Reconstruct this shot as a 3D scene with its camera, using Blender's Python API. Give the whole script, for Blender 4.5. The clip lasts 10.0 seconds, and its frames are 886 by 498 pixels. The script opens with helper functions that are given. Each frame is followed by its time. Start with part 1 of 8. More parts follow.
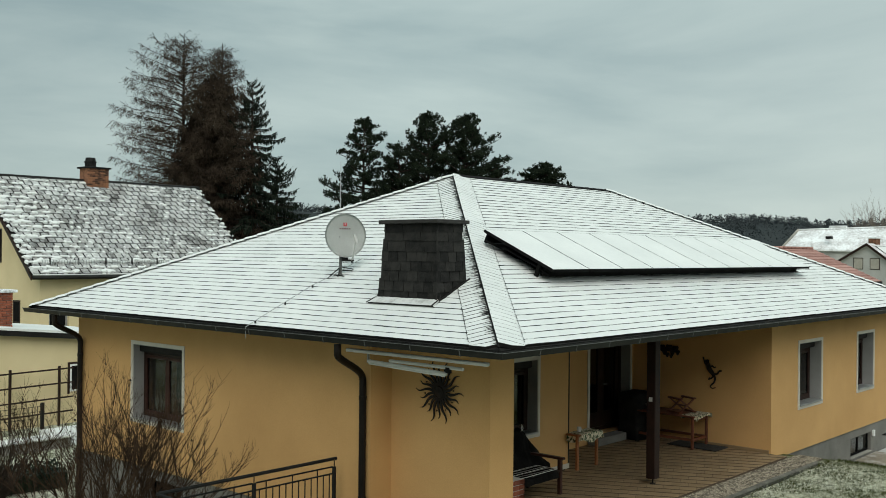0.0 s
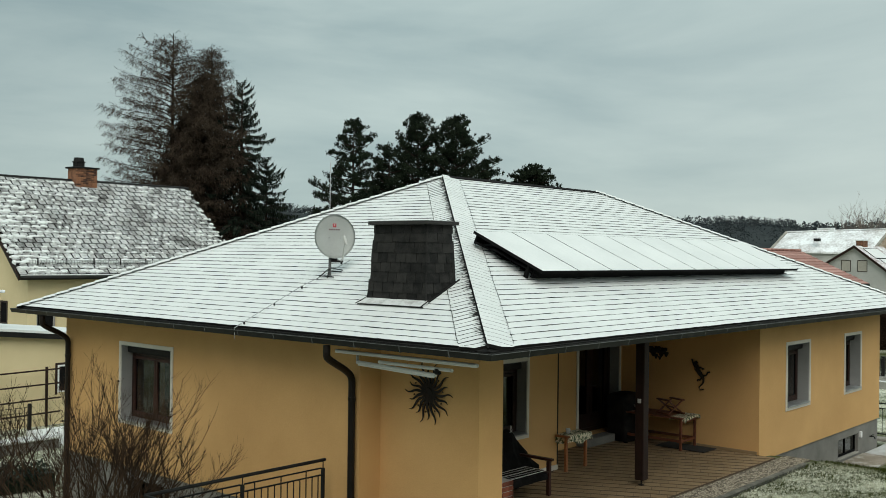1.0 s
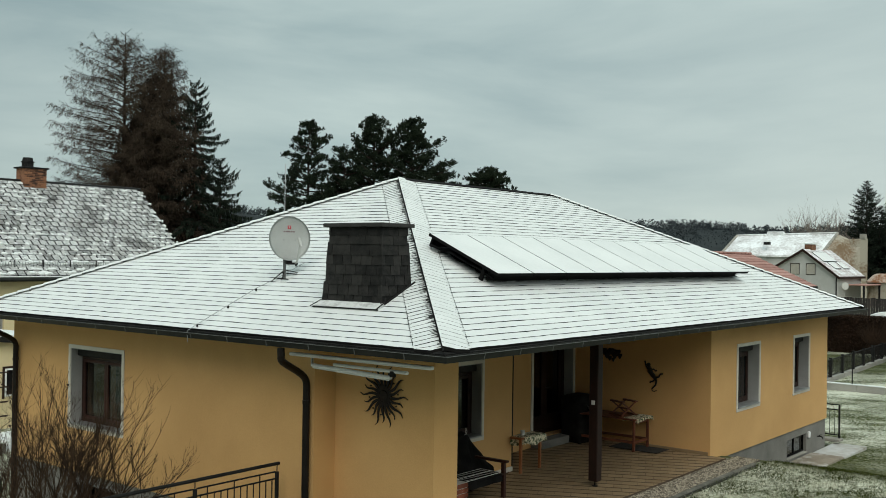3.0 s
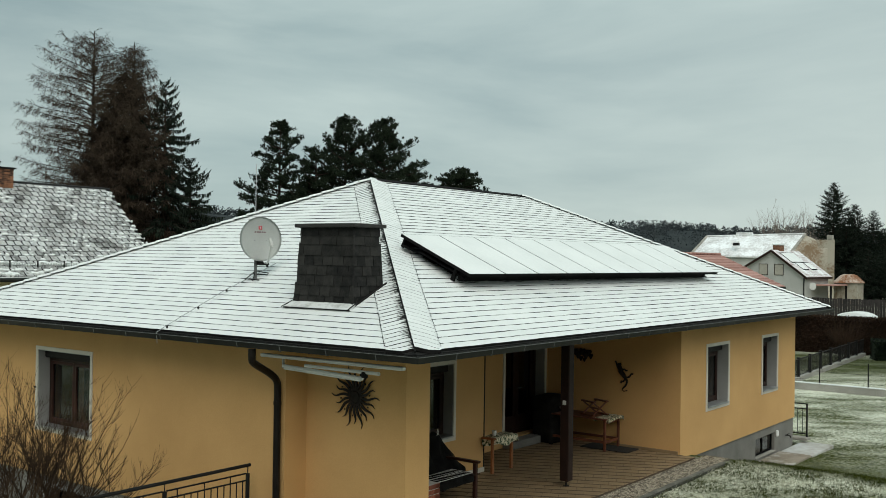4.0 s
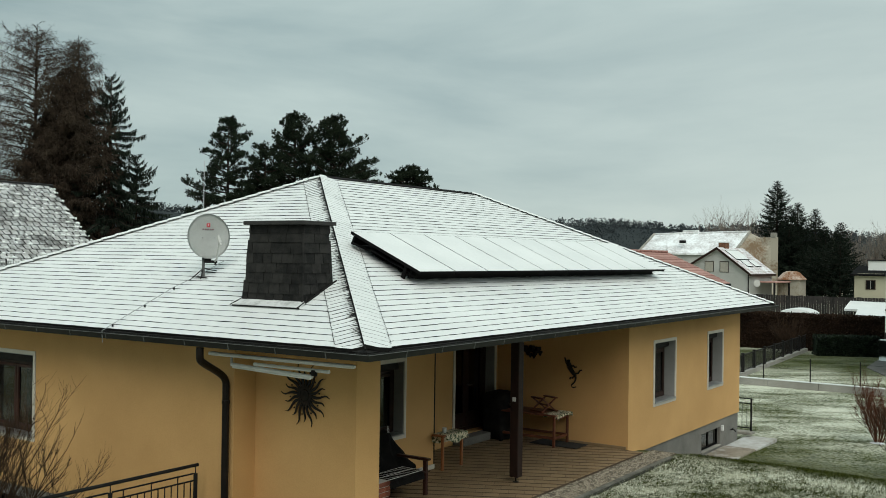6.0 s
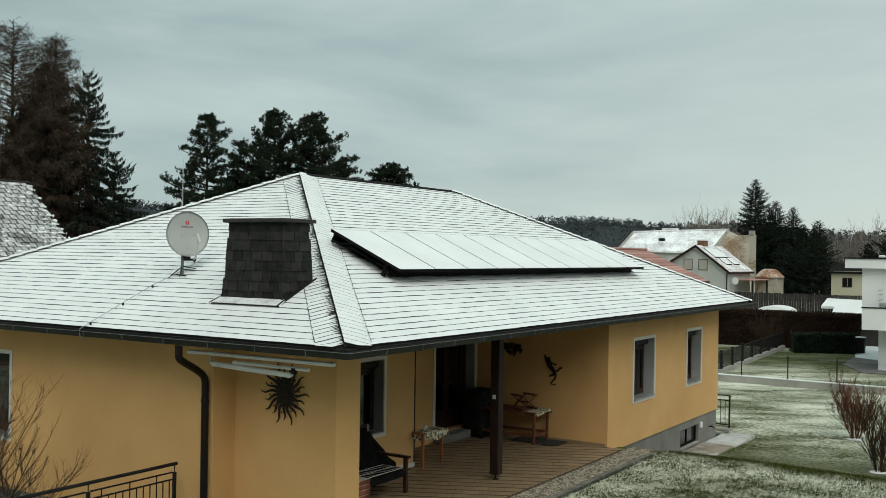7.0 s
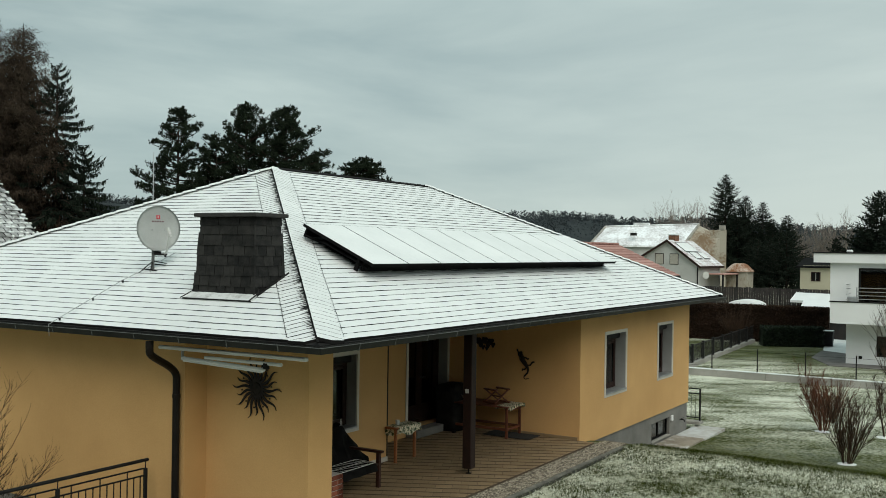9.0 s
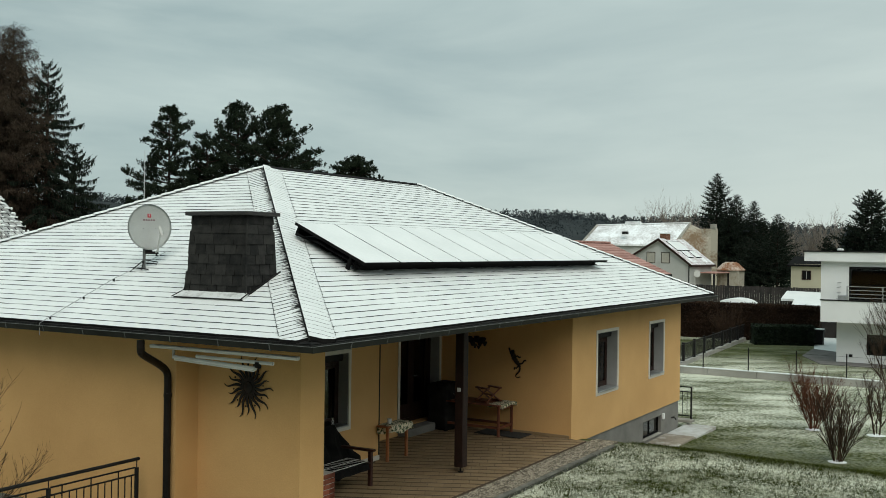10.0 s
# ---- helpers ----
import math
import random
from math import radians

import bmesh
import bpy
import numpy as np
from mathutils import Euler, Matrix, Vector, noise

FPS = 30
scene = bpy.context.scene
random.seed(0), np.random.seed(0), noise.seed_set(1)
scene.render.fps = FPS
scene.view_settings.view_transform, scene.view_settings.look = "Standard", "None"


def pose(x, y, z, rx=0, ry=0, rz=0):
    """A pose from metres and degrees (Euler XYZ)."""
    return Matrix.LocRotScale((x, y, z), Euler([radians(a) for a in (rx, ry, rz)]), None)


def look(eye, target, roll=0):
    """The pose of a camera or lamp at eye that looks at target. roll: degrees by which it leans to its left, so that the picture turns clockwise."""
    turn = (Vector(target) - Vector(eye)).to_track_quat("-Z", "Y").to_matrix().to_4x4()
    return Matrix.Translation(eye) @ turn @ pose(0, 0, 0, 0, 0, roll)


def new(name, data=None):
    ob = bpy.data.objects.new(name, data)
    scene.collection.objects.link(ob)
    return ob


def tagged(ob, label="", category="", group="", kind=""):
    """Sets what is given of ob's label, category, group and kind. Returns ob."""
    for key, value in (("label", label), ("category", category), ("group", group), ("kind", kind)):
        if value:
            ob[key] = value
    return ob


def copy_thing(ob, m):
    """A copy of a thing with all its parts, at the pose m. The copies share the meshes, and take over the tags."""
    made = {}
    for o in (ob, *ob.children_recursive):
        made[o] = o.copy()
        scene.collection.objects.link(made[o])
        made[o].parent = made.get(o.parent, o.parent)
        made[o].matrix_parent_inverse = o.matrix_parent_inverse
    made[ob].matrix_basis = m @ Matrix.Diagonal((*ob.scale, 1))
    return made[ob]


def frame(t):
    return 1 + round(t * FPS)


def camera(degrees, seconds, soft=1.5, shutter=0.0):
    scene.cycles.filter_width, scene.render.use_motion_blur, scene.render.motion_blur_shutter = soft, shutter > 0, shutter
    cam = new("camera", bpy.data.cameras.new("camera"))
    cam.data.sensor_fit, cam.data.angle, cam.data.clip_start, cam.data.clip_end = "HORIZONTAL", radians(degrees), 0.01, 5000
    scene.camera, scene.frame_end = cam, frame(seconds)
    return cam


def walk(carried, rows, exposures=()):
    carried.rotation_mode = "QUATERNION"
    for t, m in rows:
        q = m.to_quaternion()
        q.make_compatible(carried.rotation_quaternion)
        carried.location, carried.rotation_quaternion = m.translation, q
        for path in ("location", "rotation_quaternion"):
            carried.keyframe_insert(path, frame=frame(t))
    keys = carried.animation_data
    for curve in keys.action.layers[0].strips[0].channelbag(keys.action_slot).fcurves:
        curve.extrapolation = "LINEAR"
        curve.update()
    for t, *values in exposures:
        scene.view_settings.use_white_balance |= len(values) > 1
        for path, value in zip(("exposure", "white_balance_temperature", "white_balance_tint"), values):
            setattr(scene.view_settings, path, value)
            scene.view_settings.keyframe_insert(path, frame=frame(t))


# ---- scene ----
cam = camera(48.59, 10.0, soft=0.75)
EYE = Vector((-9.266, -7.299, 3.882))
# seconds, heading to the left of +y, tilt up, lean, in degrees
TURNS = [
    (0, -48.355, 0.206, 0.558),
    (0.5, -48.591, 0.252, 0.623),
    (1, -48.966, 0.284, 0.699),
    (1.5, -49.466, 0.324, 0.725),
    (2, -50.024, 0.348, 0.766),
    (2.5, -50.747, 0.405, 0.798),
    (4, -53.204, 0.520, 0.828),
    (4.5, -53.964, 0.521, 0.824),
    (5, -54.729, 0.493, 0.843),
    (5.5, -55.443, 0.458, 0.818),
    (7, -57.264, 0.301, 0.814),
    (7.5, -57.728, 0.225, 0.817),
    (8, -58.137, 0.141, 0.821),
    (8.5, -58.503, 0.064, 0.791),
    (9, -58.856, 0.008, 0.797),
    (9.5, -59.139, -0.029, 0.805),
    (10, -59.331, -0.064, 0.797),
]


def aim(yaw, pitch):
    a, b = radians(yaw), radians(pitch)
    return EYE + Vector((-math.sin(a) * math.cos(b), math.cos(a) * math.cos(b), math.sin(b)))


walk(cam, [(t, look(EYE, aim(yaw, pitch), roll)) for t, yaw, pitch, roll in TURNS])

# ---- world and light ----
SUN_HEIGHT, SUN_SIDE = radians(45), radians(225)
world = bpy.data.worlds.new("overcast_sky")
scene.world = world
world.use_nodes = True
wn, wl = world.node_tree.nodes, world.node_tree.links
wn.clear()


def wnode(kind, **values):
    n = wn.new(kind)
    for key, value in values.items():
        n.inputs[key].default_value = value
    return n


coord = wn.new("ShaderNodeTexCoord")
split = wn.new("ShaderNodeSeparateXYZ")
wl.new(coord.outputs["Generated"], split.inputs[0])
stretch = wn.new("ShaderNodeMapping")
stretch.inputs["Scale"].default_value = (1.5, 1.5, 7.0)
stretch.inputs["Location"].default_value = (0.35, 0.9, 0.4)
stretch.inputs["Rotation"].default_value = (0.05, 0.04, 0.6)
wl.new(coord.outputs["Generated"], stretch.inputs[0])
banks = wnode("ShaderNodeTexNoise", Scale=1.7, Detail=6.0, Roughness=0.54, Distortion=0.3)
wl.new(stretch.outputs[0], banks.inputs["Vector"])
shade = wn.new("ShaderNodeValToRGB")
shade.color_ramp.elements[0].position, shade.color_ramp.elements[0].color = 0.34, (0.334, 0.446, 0.452, 1)
shade.color_ramp.elements[1].position, shade.color_ramp.elements[1].color = 0.66, (0.518, 0.630, 0.606, 1)
wl.new(banks.outputs["Fac"], shade.inputs[0])
toward = wnode("ShaderNodeMapRange")
toward.inputs["From Min"].default_value, toward.inputs["From Max"].default_value = 0.0, 1.2
lowness = wnode("ShaderNodeMapRange")
lowness.inputs["From Min"].default_value, lowness.inputs["From Max"].default_value = 0.65, 0.0
wl.new(split.outputs["Z"], lowness.inputs["Value"])
pale = wn.new("ShaderNodeMath")
pale.operation = "MULTIPLY"
wl.new(toward.outputs["Result"], pale.inputs[0])
wl.new(lowness.outputs["Result"], pale.inputs[1])
tint = wn.new("ShaderNodeMix")
tint.data_type = "RGBA"
tint.inputs[7].default_value = (0.560, 0.622, 0.580, 1)
wl.new(pale.outputs[0], tint.inputs[0])
wl.new(shade.outputs["Color"], tint.inputs[6])
height = wnode("ShaderNodeMapRange")
height.inputs["From Min"].default_value, height.inputs["From Max"].default_value = 0.22, 0.85
height.inputs["To Min"].default_value, height.inputs["To Max"].default_value = 1.0, 1.62
wl.new(split.outputs["Z"], height.inputs["Value"])
side = wn.new("ShaderNodeMath")
side.operation = "SUBTRACT"
wl.new(split.outputs["X"], side.inputs[0])
wl.new(split.outputs["Y"], side.inputs[1])
wl.new(side.outputs[0], toward.inputs["Value"])
grow = wn.new("ShaderNodeMath")
grow.operation = "MULTIPLY_ADD"
grow.inputs[1].default_value, grow.inputs[2].default_value = 0.18, 0.985
wl.new(side.outputs[0], grow.inputs[0])
glow = wn.new("ShaderNodeMath")
glow.operation = "MULTIPLY"
wl.new(height.outputs["Result"], glow.inputs[0])
wl.new(grow.outputs[0], glow.inputs[1])
cloud = wn.new("ShaderNodeBackground")
wl.new(tint.outputs[2], cloud.inputs["Color"])
wl.new(glow.outputs[0], cloud.inputs["Strength"])
sky = wn.new("ShaderNodeTexSky")
sky.sky_type, sky.sun_disc = "NISHITA", False
sky.sun_elevation, sky.sun_rotation = SUN_HEIGHT, SUN_SIDE
clear = wnode("ShaderNodeBackground", Strength=0.08)
wl.new(sky.outputs[0], clear.inputs["Color"])
cover = wnode("ShaderNodeMixShader", Fac=0.93)
wl.new(clear.outputs[0], cover.inputs[1])
wl.new(cloud.outputs[0], cover.inputs[2])
wout = wn.new("ShaderNodeOutputWorld")
wl.new(cover.outputs[0], wout.inputs[0])

sun = new("sun", bpy.data.lights.new("sun", "SUN"))
sun.data.energy, sun.data.angle, sun.data.color = 2.0, radians(56), (1.0, 0.95, 0.87)
SUN_WAY = Vector((math.sin(SUN_SIDE) * math.cos(SUN_HEIGHT), math.cos(SUN_SIDE) * math.cos(SUN_HEIGHT), math.sin(SUN_HEIGHT)))
sun.matrix_world = look(SUN_WAY * 60, (0, 0, 0))


# ---- materials ----
def mat(name, dark, light, size=2.0, fine=40.0, rough=0.8, bump=0.15, metal=0.0, low=0.35, high=0.65, per=0.0, fine_mix=0.35, spec=0.5):
    """A surface of two tones in patches, with fine grain and relief; size and fine are noise scales per metre.
    per: how much single pieces differ."""
    m = bpy.data.materials.new(name)
    m.use_nodes = True
    n, l = m.node_tree.nodes, m.node_tree.links
    b = n["Principled BSDF"]
    geo = n.new("ShaderNodeNewGeometry")
    big, small = n.new("ShaderNodeTexNoise"), n.new("ShaderNodeTexNoise")
    big.inputs["Scale"].default_value, big.inputs["Detail"].default_value = size, 5
    small.inputs["Scale"].default_value, small.inputs["Detail"].default_value = fine, 4
    l.new(geo.outputs["Position"], big.inputs["Vector"])
    l.new(geo.outputs["Position"], small.inputs["Vector"])
    blend = n.new("ShaderNodeMix")
    blend.inputs[0].default_value = fine_mix
    l.new(big.outputs["Fac"], blend.inputs[2])
    l.new(small.outputs["Fac"], blend.inputs[3])
    value = blend.outputs[0]
    if per:
        info = n.new("ShaderNodeObjectInfo")
        isle = n.new("ShaderNodeMath")
        isle.operation = "ADD"
        l.new(info.outputs["Random"], isle.inputs[0])
        l.new(geo.outputs["Random Per Island"], isle.inputs[1])
        wrap = n.new("ShaderNodeMath")
        wrap.operation = "FRACT"
        l.new(isle.outputs[0], wrap.inputs[0])
        more = n.new("ShaderNodeMath")
        more.operation = "MULTIPLY_ADD"
        more.inputs[1].default_value = per
        l.new(wrap.outputs[0], more.inputs[0])
        l.new(value, more.inputs[2])
        less = n.new("ShaderNodeMath")
        less.operation = "SUBTRACT"
        less.inputs[1].default_value = per / 2
        l.new(more.outputs[0], less.inputs[0])
        value = less.outputs[0]
    ramp = n.new("ShaderNodeValToRGB")
    ramp.color_ramp.elements[0].position, ramp.color_ramp.elements[0].color = low, (*dark, 1)
    ramp.color_ramp.elements[1].position, ramp.color_ramp.elements[1].color = high, (*light, 1)
    l.new(value, ramp.inputs[0])
    l.new(ramp.outputs["Color"], b.inputs["Base Color"])
    b.inputs["Roughness"].default_value, b.inputs["Metallic"].default_value = rough, metal
    b.inputs["Specular IOR Level"].default_value = spec
    if bump:
        relief = n.new("ShaderNodeBump")
        relief.inputs["Strength"].default_value, relief.inputs["Distance"].default_value = bump, 0.01
        l.new(small.outputs["Fac"], relief.inputs["Height"])
        l.new(relief.outputs[0], b.inputs["Normal"])
    return m


def dusted(name, bare, snow_share, size=1.2, fine=9.0, rough=0.85, light=(0.80, 0.83, 0.84), per=0.0, sharp=0.06, stretch=(1, 1, 1), weight=0.5, turn=0.0, spec=0.5):
    """A bare two-tone surface that thin snow covers in patches; snow_share is about the covered part."""
    m = mat(name, *bare, size=3.0, fine=60.0, rough=rough, bump=0.25, per=per, spec=spec)
    n, l = m.node_tree.nodes, m.node_tree.links
    b = n["Principled BSDF"]
    base = b.inputs["Base Color"].links[0].from_socket
    geo = n.new("ShaderNodeNewGeometry")
    squeeze = n.new("ShaderNodeMapping")
    squeeze.vector_type = "TEXTURE"
    squeeze.inputs["Scale"].default_value = [1 / k for k in stretch]
    squeeze.inputs["Rotation"].default_value = (0, 0, turn)
    l.new(geo.outputs["Position"], squeeze.inputs[0])
    patch, grit = n.new("ShaderNodeTexNoise"), n.new("ShaderNodeTexNoise")
    patch.inputs["Scale"].default_value, patch.inputs["Detail"].default_value = size, 6
    grit.inputs["Scale"].default_value, grit.inputs["Detail"].default_value = fine, 6
    grit.inputs["Roughness"].default_value = 0.7
    l.new(squeeze.outputs[0], patch.inputs["Vector"])
    l.new(squeeze.outputs[0], grit.inputs["Vector"])
    blend = n.new("ShaderNodeMix")
    blend.inputs[0].default_value = weight
    l.new(patch.outputs["Fac"], blend.inputs[2])
    l.new(grit.outputs["Fac"], blend.inputs[3])
    edge = n.new("ShaderNodeMapRange")
    middle = 0.5 + (0.5 - snow_share) * 0.42
    edge.inputs["From Min"].default_value, edge.inputs["From Max"].default_value = middle - sharp, middle + sharp
    l.new(blend.outputs[0], edge.inputs["Value"])
    over = n.new("ShaderNodeMix")
    over.data_type = "RGBA"
    over.inputs[7].default_value = (*light, 1)
    l.new(edge.outputs["Result"], over.inputs[0])
    l.new(base, over.inputs[6])
    l.new(over.outputs[2], b.inputs["Base Color"])
    return m


def glass(name, tint=(0.75, 0.8, 0.8)):
    m = bpy.data.materials.new(name)
    m.use_nodes = True
    b = m.node_tree.nodes["Principled BSDF"]
    b.inputs["Base Color"].default_value = (*tint, 1)
    b.inputs["Roughness"].default_value = 0.03
    b.inputs["Transmission Weight"].default_value = 1.0
    b.inputs["IOR"].default_value = 1.45
    return m


SNOW = mat("snow", (0.628, 0.652, 0.642), (0.712, 0.733, 0.719), 1.1, 18, 0.75, 0.10)
SLATE = mat("dark_slate", (0.0070, 0.0069, 0.0066), (0.0270, 0.0258, 0.0238), 9, 45, 0.75, 0.4, per=0.26, spec=0.2)
# blacker copy of the slate: bare edges and joints, and painted shade
BLACK_SLATE = mat("black_slate_with_shade", (0.006, 0.006, 0.006), (0.016, 0.015, 0.014), 7, 45, 0.9, 0.3, spec=0.1)
HALF_EDGE = dusted("half_covered_slate_edge", ((0.020, 0.021, 0.021), (0.060, 0.062, 0.060)), 0.42, 3.0, 12.0, sharp=0.16)
SLATE_EDGE = dusted("slate_edge", ((0.010, 0.011, 0.011), (0.030, 0.031, 0.030)), 0.20, 2.2, 9.0, sharp=0.12)
PLASTER = mat("ochre_plaster", (0.490, 0.286, 0.111), (0.636, 0.383, 0.159), 0.7, 60, 0.9, 0.22, spec=0.3, fine_mix=0.30, low=0.30, high=0.70)
PALE_PLASTER = mat("pale_yellow_plaster", (0.58, 0.475, 0.275), (0.70, 0.585, 0.355), 0.6, 90, 0.9, 0.2)
PLINTH = mat("grey_plinth", (0.120, 0.116, 0.104), (0.215, 0.208, 0.188), 1.6, 70, 0.92, 0.3)
TRIM = mat("window_trim", (0.52, 0.49, 0.42), (0.63, 0.60, 0.53), 2, 60, 0.85, 0.12)
REVEAL = mat("grey_reveal", (0.235, 0.235, 0.225), (0.31, 0.31, 0.30), 2, 60, 0.85, 0.12)
BROWN_WOOD = mat("dark_brown_wood", (0.011, 0.0055, 0.004), (0.032, 0.014, 0.009), 5, 70, 0.5, 0.2, spec=0.25)
RED_WOOD = mat("red_brown_wood", (0.075, 0.022, 0.010), (0.160, 0.048, 0.020), 5, 80, 0.55, 0.25)
ORANGE_WOOD = mat("orange_wood", (0.200, 0.066, 0.018), (0.330, 0.120, 0.038), 5, 80, 0.55, 0.25)
POST_WOOD = mat("black_brown_wood", (0.008, 0.0035, 0.0025), (0.024, 0.010, 0.0065), 4, 60, 0.6, 0.3, spec=0.25)
GUTTER = mat("brown_grey_gutter", (0.011, 0.0115, 0.010), (0.024, 0.0245, 0.022), 3, 60, 0.5, 0.06, 0.0, spec=0.14)
DARK_METAL = mat("dark_metal", (0.007, 0.007, 0.007), (0.018, 0.017, 0.016), 5, 80, 0.6, 0.1, 0.0, spec=0.14)
PIPE_BROWN = mat("dark_brown_pipe", (0.006, 0.0048, 0.004), (0.014, 0.0105, 0.0085), 5, 80, 0.42, 0.06, spec=0.16)
IRON = mat("rusty_black_iron", (0.009, 0.0068, 0.0055), (0.027, 0.017, 0.011), 8, 90, 0.65, 0.2, 0.2, spec=0.3)
BRACKET = mat("dull_bracket_metal", (0.055, 0.058, 0.056), (0.11, 0.115, 0.11), 4, 60, 0.6, 0.08)
ZINC = mat("zinc", (0.30, 0.31, 0.31), (0.48, 0.49, 0.49), 4, 60, 0.45, 0.08, 0.7)
LIGHT_GREY = mat("light_grey_coat", (0.44, 0.44, 0.42), (0.56, 0.56, 0.53), 3, 60, 0.5, 0.05)
AWNING_WHITE = mat("awning_coat", (0.66, 0.66, 0.64), (0.76, 0.76, 0.73), 3, 60, 0.5, 0.05)
DISH_GREY = mat("dish_coating", (0.46, 0.47, 0.45), (0.56, 0.57, 0.55), 3, 50, 0.5, 0.04)
LOGO_RED = mat("logo_red", (0.42, 0.02, 0.03), (0.52, 0.03, 0.05), 6, 60, 0.5, 0.0)
LOGO_DARK = mat("logo_dark", (0.12, 0.05, 0.06), (0.18, 0.09, 0.10), 6, 60, 0.5, 0.0)
WHITE_PAINT = mat("white_render", (0.66, 0.67, 0.66), (0.76, 0.77, 0.76), 0.5, 60, 0.88, 0.12)
GREY_RENDER = mat("grey_render", (0.33, 0.33, 0.31), (0.44, 0.44, 0.42), 0.5, 50, 0.9, 0.15)
PALE_CONCRETE = mat("pale_concrete", (0.22, 0.215, 0.19), (0.36, 0.35, 0.32), 1.2, 30, 0.92, 0.3)
KERB = mat("mossy_kerb", (0.055, 0.055, 0.042), (0.185, 0.178, 0.150), 4, 30, 0.95, 0.4)
CONCRETE = mat("concrete", (0.17, 0.165, 0.145), (0.36, 0.345, 0.30), 1.5, 40, 0.92, 0.3)
PANE = glass("window_glass", (0.20, 0.22, 0.22))
SASH_WOOD = mat("red_brown_sash", (0.020, 0.0075, 0.0055), (0.052, 0.019, 0.013), 5, 70, 0.5, 0.2, spec=0.25)
CURTAIN = mat("curtain", (0.05, 0.054, 0.05), (0.10, 0.105, 0.10), 6, 60, 0.95, 0.1)
DARK_ROOM = mat("dim_room", (0.018, 0.018, 0.018), (0.032, 0.032, 0.032), 2, 30, 0.9, 0.0)
PANEL_FRAME = mat("black_panel_frame", (0.005, 0.005, 0.005), (0.011, 0.011, 0.011), 4, 50, 0.9, 0.05, spec=0.05)
TILE = mat("tan_floor_tile", (0.178, 0.120, 0.062), (0.268, 0.186, 0.102), 3, 60, 0.55, 0.12, per=0.22)
JOINT = mat("brown_joint", (0.055, 0.035, 0.020), (0.092, 0.062, 0.038), 4, 60, 0.9, 0.2)
BRICK = mat("red_brick", (0.150, 0.040, 0.020), (0.280, 0.080, 0.040), 6, 60, 0.85, 0.3, per=0.35)
MORTAR = mat("mortar", (0.30, 0.28, 0.25), (0.42, 0.40, 0.36), 6, 80, 0.95, 0.3)
OLD_BRICK = mat("weathered_brick", (0.045, 0.022, 0.014), (0.270, 0.120, 0.062), 5, 60, 0.9, 0.3, per=0.45)
CLAY_TILE = mat("clay_roof_tile", (0.27, 0.135, 0.11), (0.39, 0.22, 0.185), 3, 30, 0.85, 0.25, per=0.3)
BLACK_CLOTH = mat("black_cover", (0.006, 0.006, 0.006), (0.020, 0.019, 0.018), 5, 80, 0.85, 0.3, spec=0.15)
FLORAL = mat("floral_cloth", (0.040, 0.070, 0.026), (0.66, 0.60, 0.44), 16, 30, 0.9, 0.1, low=0.44, high=0.54, fine_mix=0.5)
MAT_DARK = mat("dark_mat", (0.010, 0.011, 0.010), (0.022, 0.023, 0.022), 6, 80, 0.95, 0.3)
GRAVEL = mat("tan_gravel", (0.075, 0.062, 0.042), (0.360, 0.315, 0.240), 9, 30, 0.95, 0.4, per=0.5)
BARK = mat("dark_bark", (0.013, 0.010, 0.008), (0.042, 0.031, 0.024), 5, 40, 0.95, 0.4, spec=0.1)
TWIG = mat("brown_twig", (0.020, 0.013, 0.009), (0.058, 0.036, 0.022), 6, 40, 0.9, 0.1, per=0.3, spec=0.1)
RED_TWIG = mat("red_twig", (0.050, 0.020, 0.012), (0.120, 0.048, 0.027), 6, 40, 0.9, 0.1, per=0.3, spec=0.1)
GREY_TWIG = mat("grey_twig", (0.110, 0.090, 0.075), (0.210, 0.180, 0.150), 6, 40, 0.9, 0.1, per=0.3)
LARCH = mat("bare_larch_twig", (0.028, 0.021, 0.015), (0.074, 0.055, 0.039), 2, 20, 0.95, 0.0, per=0.5, spec=0.1)
BROWN_NEEDLE = mat("brown_needle", (0.014, 0.0105, 0.0075), (0.050, 0.035, 0.0245), 1, 15, 0.95, 0.0, per=0.5, spec=0.1)
SPRUCE = mat("spruce_needle", (0.005, 0.009, 0.006), (0.020, 0.028, 0.019), 1, 15, 0.9, 0.0, per=0.5, spec=0.1)
PINE = mat("pine_needle", (0.006, 0.011, 0.007), (0.024, 0.034, 0.019), 1, 15, 0.9, 0.0, per=0.5, spec=0.1)
# distance haze is mixed into this blue-grey tone
WOOD_FAR = mat("hazed_woodland", (0.026, 0.035, 0.039), (0.058, 0.068, 0.071), 0.02, 0.2, 1.0, 0.0, per=0.22, spec=0.05)
HEDGE_BROWN = mat("brown_hedge_leaf", (0.016, 0.010, 0.007), (0.046, 0.027, 0.017), 1, 12, 0.95, 0.0, per=0.5, spec=0.1)
HEDGE_GREEN = mat("laurel_leaf", (0.005, 0.010, 0.006), (0.020, 0.033, 0.017), 2, 12, 0.6, 0.0, per=0.5, spec=0.2)
FENCE_WOOD = mat("weathered_fence_board", (0.016, 0.014, 0.013), (0.040, 0.034, 0.030), 3, 30, 0.95, 0.3, per=0.3)
OLD_ROOF = dusted("weathered_slate", ((0.075, 0.075, 0.071), (0.250, 0.248, 0.236)), 0.42, 1.3, 8.0, per=0.5, sharp=0.12, light=(0.57, 0.59, 0.58))
CLAY_SNOW = dusted("clay_tiles_with_snow", ((0.13, 0.055, 0.042), (0.23, 0.105, 0.085)), 0.56, 0.8, 5.0, sharp=0.15)
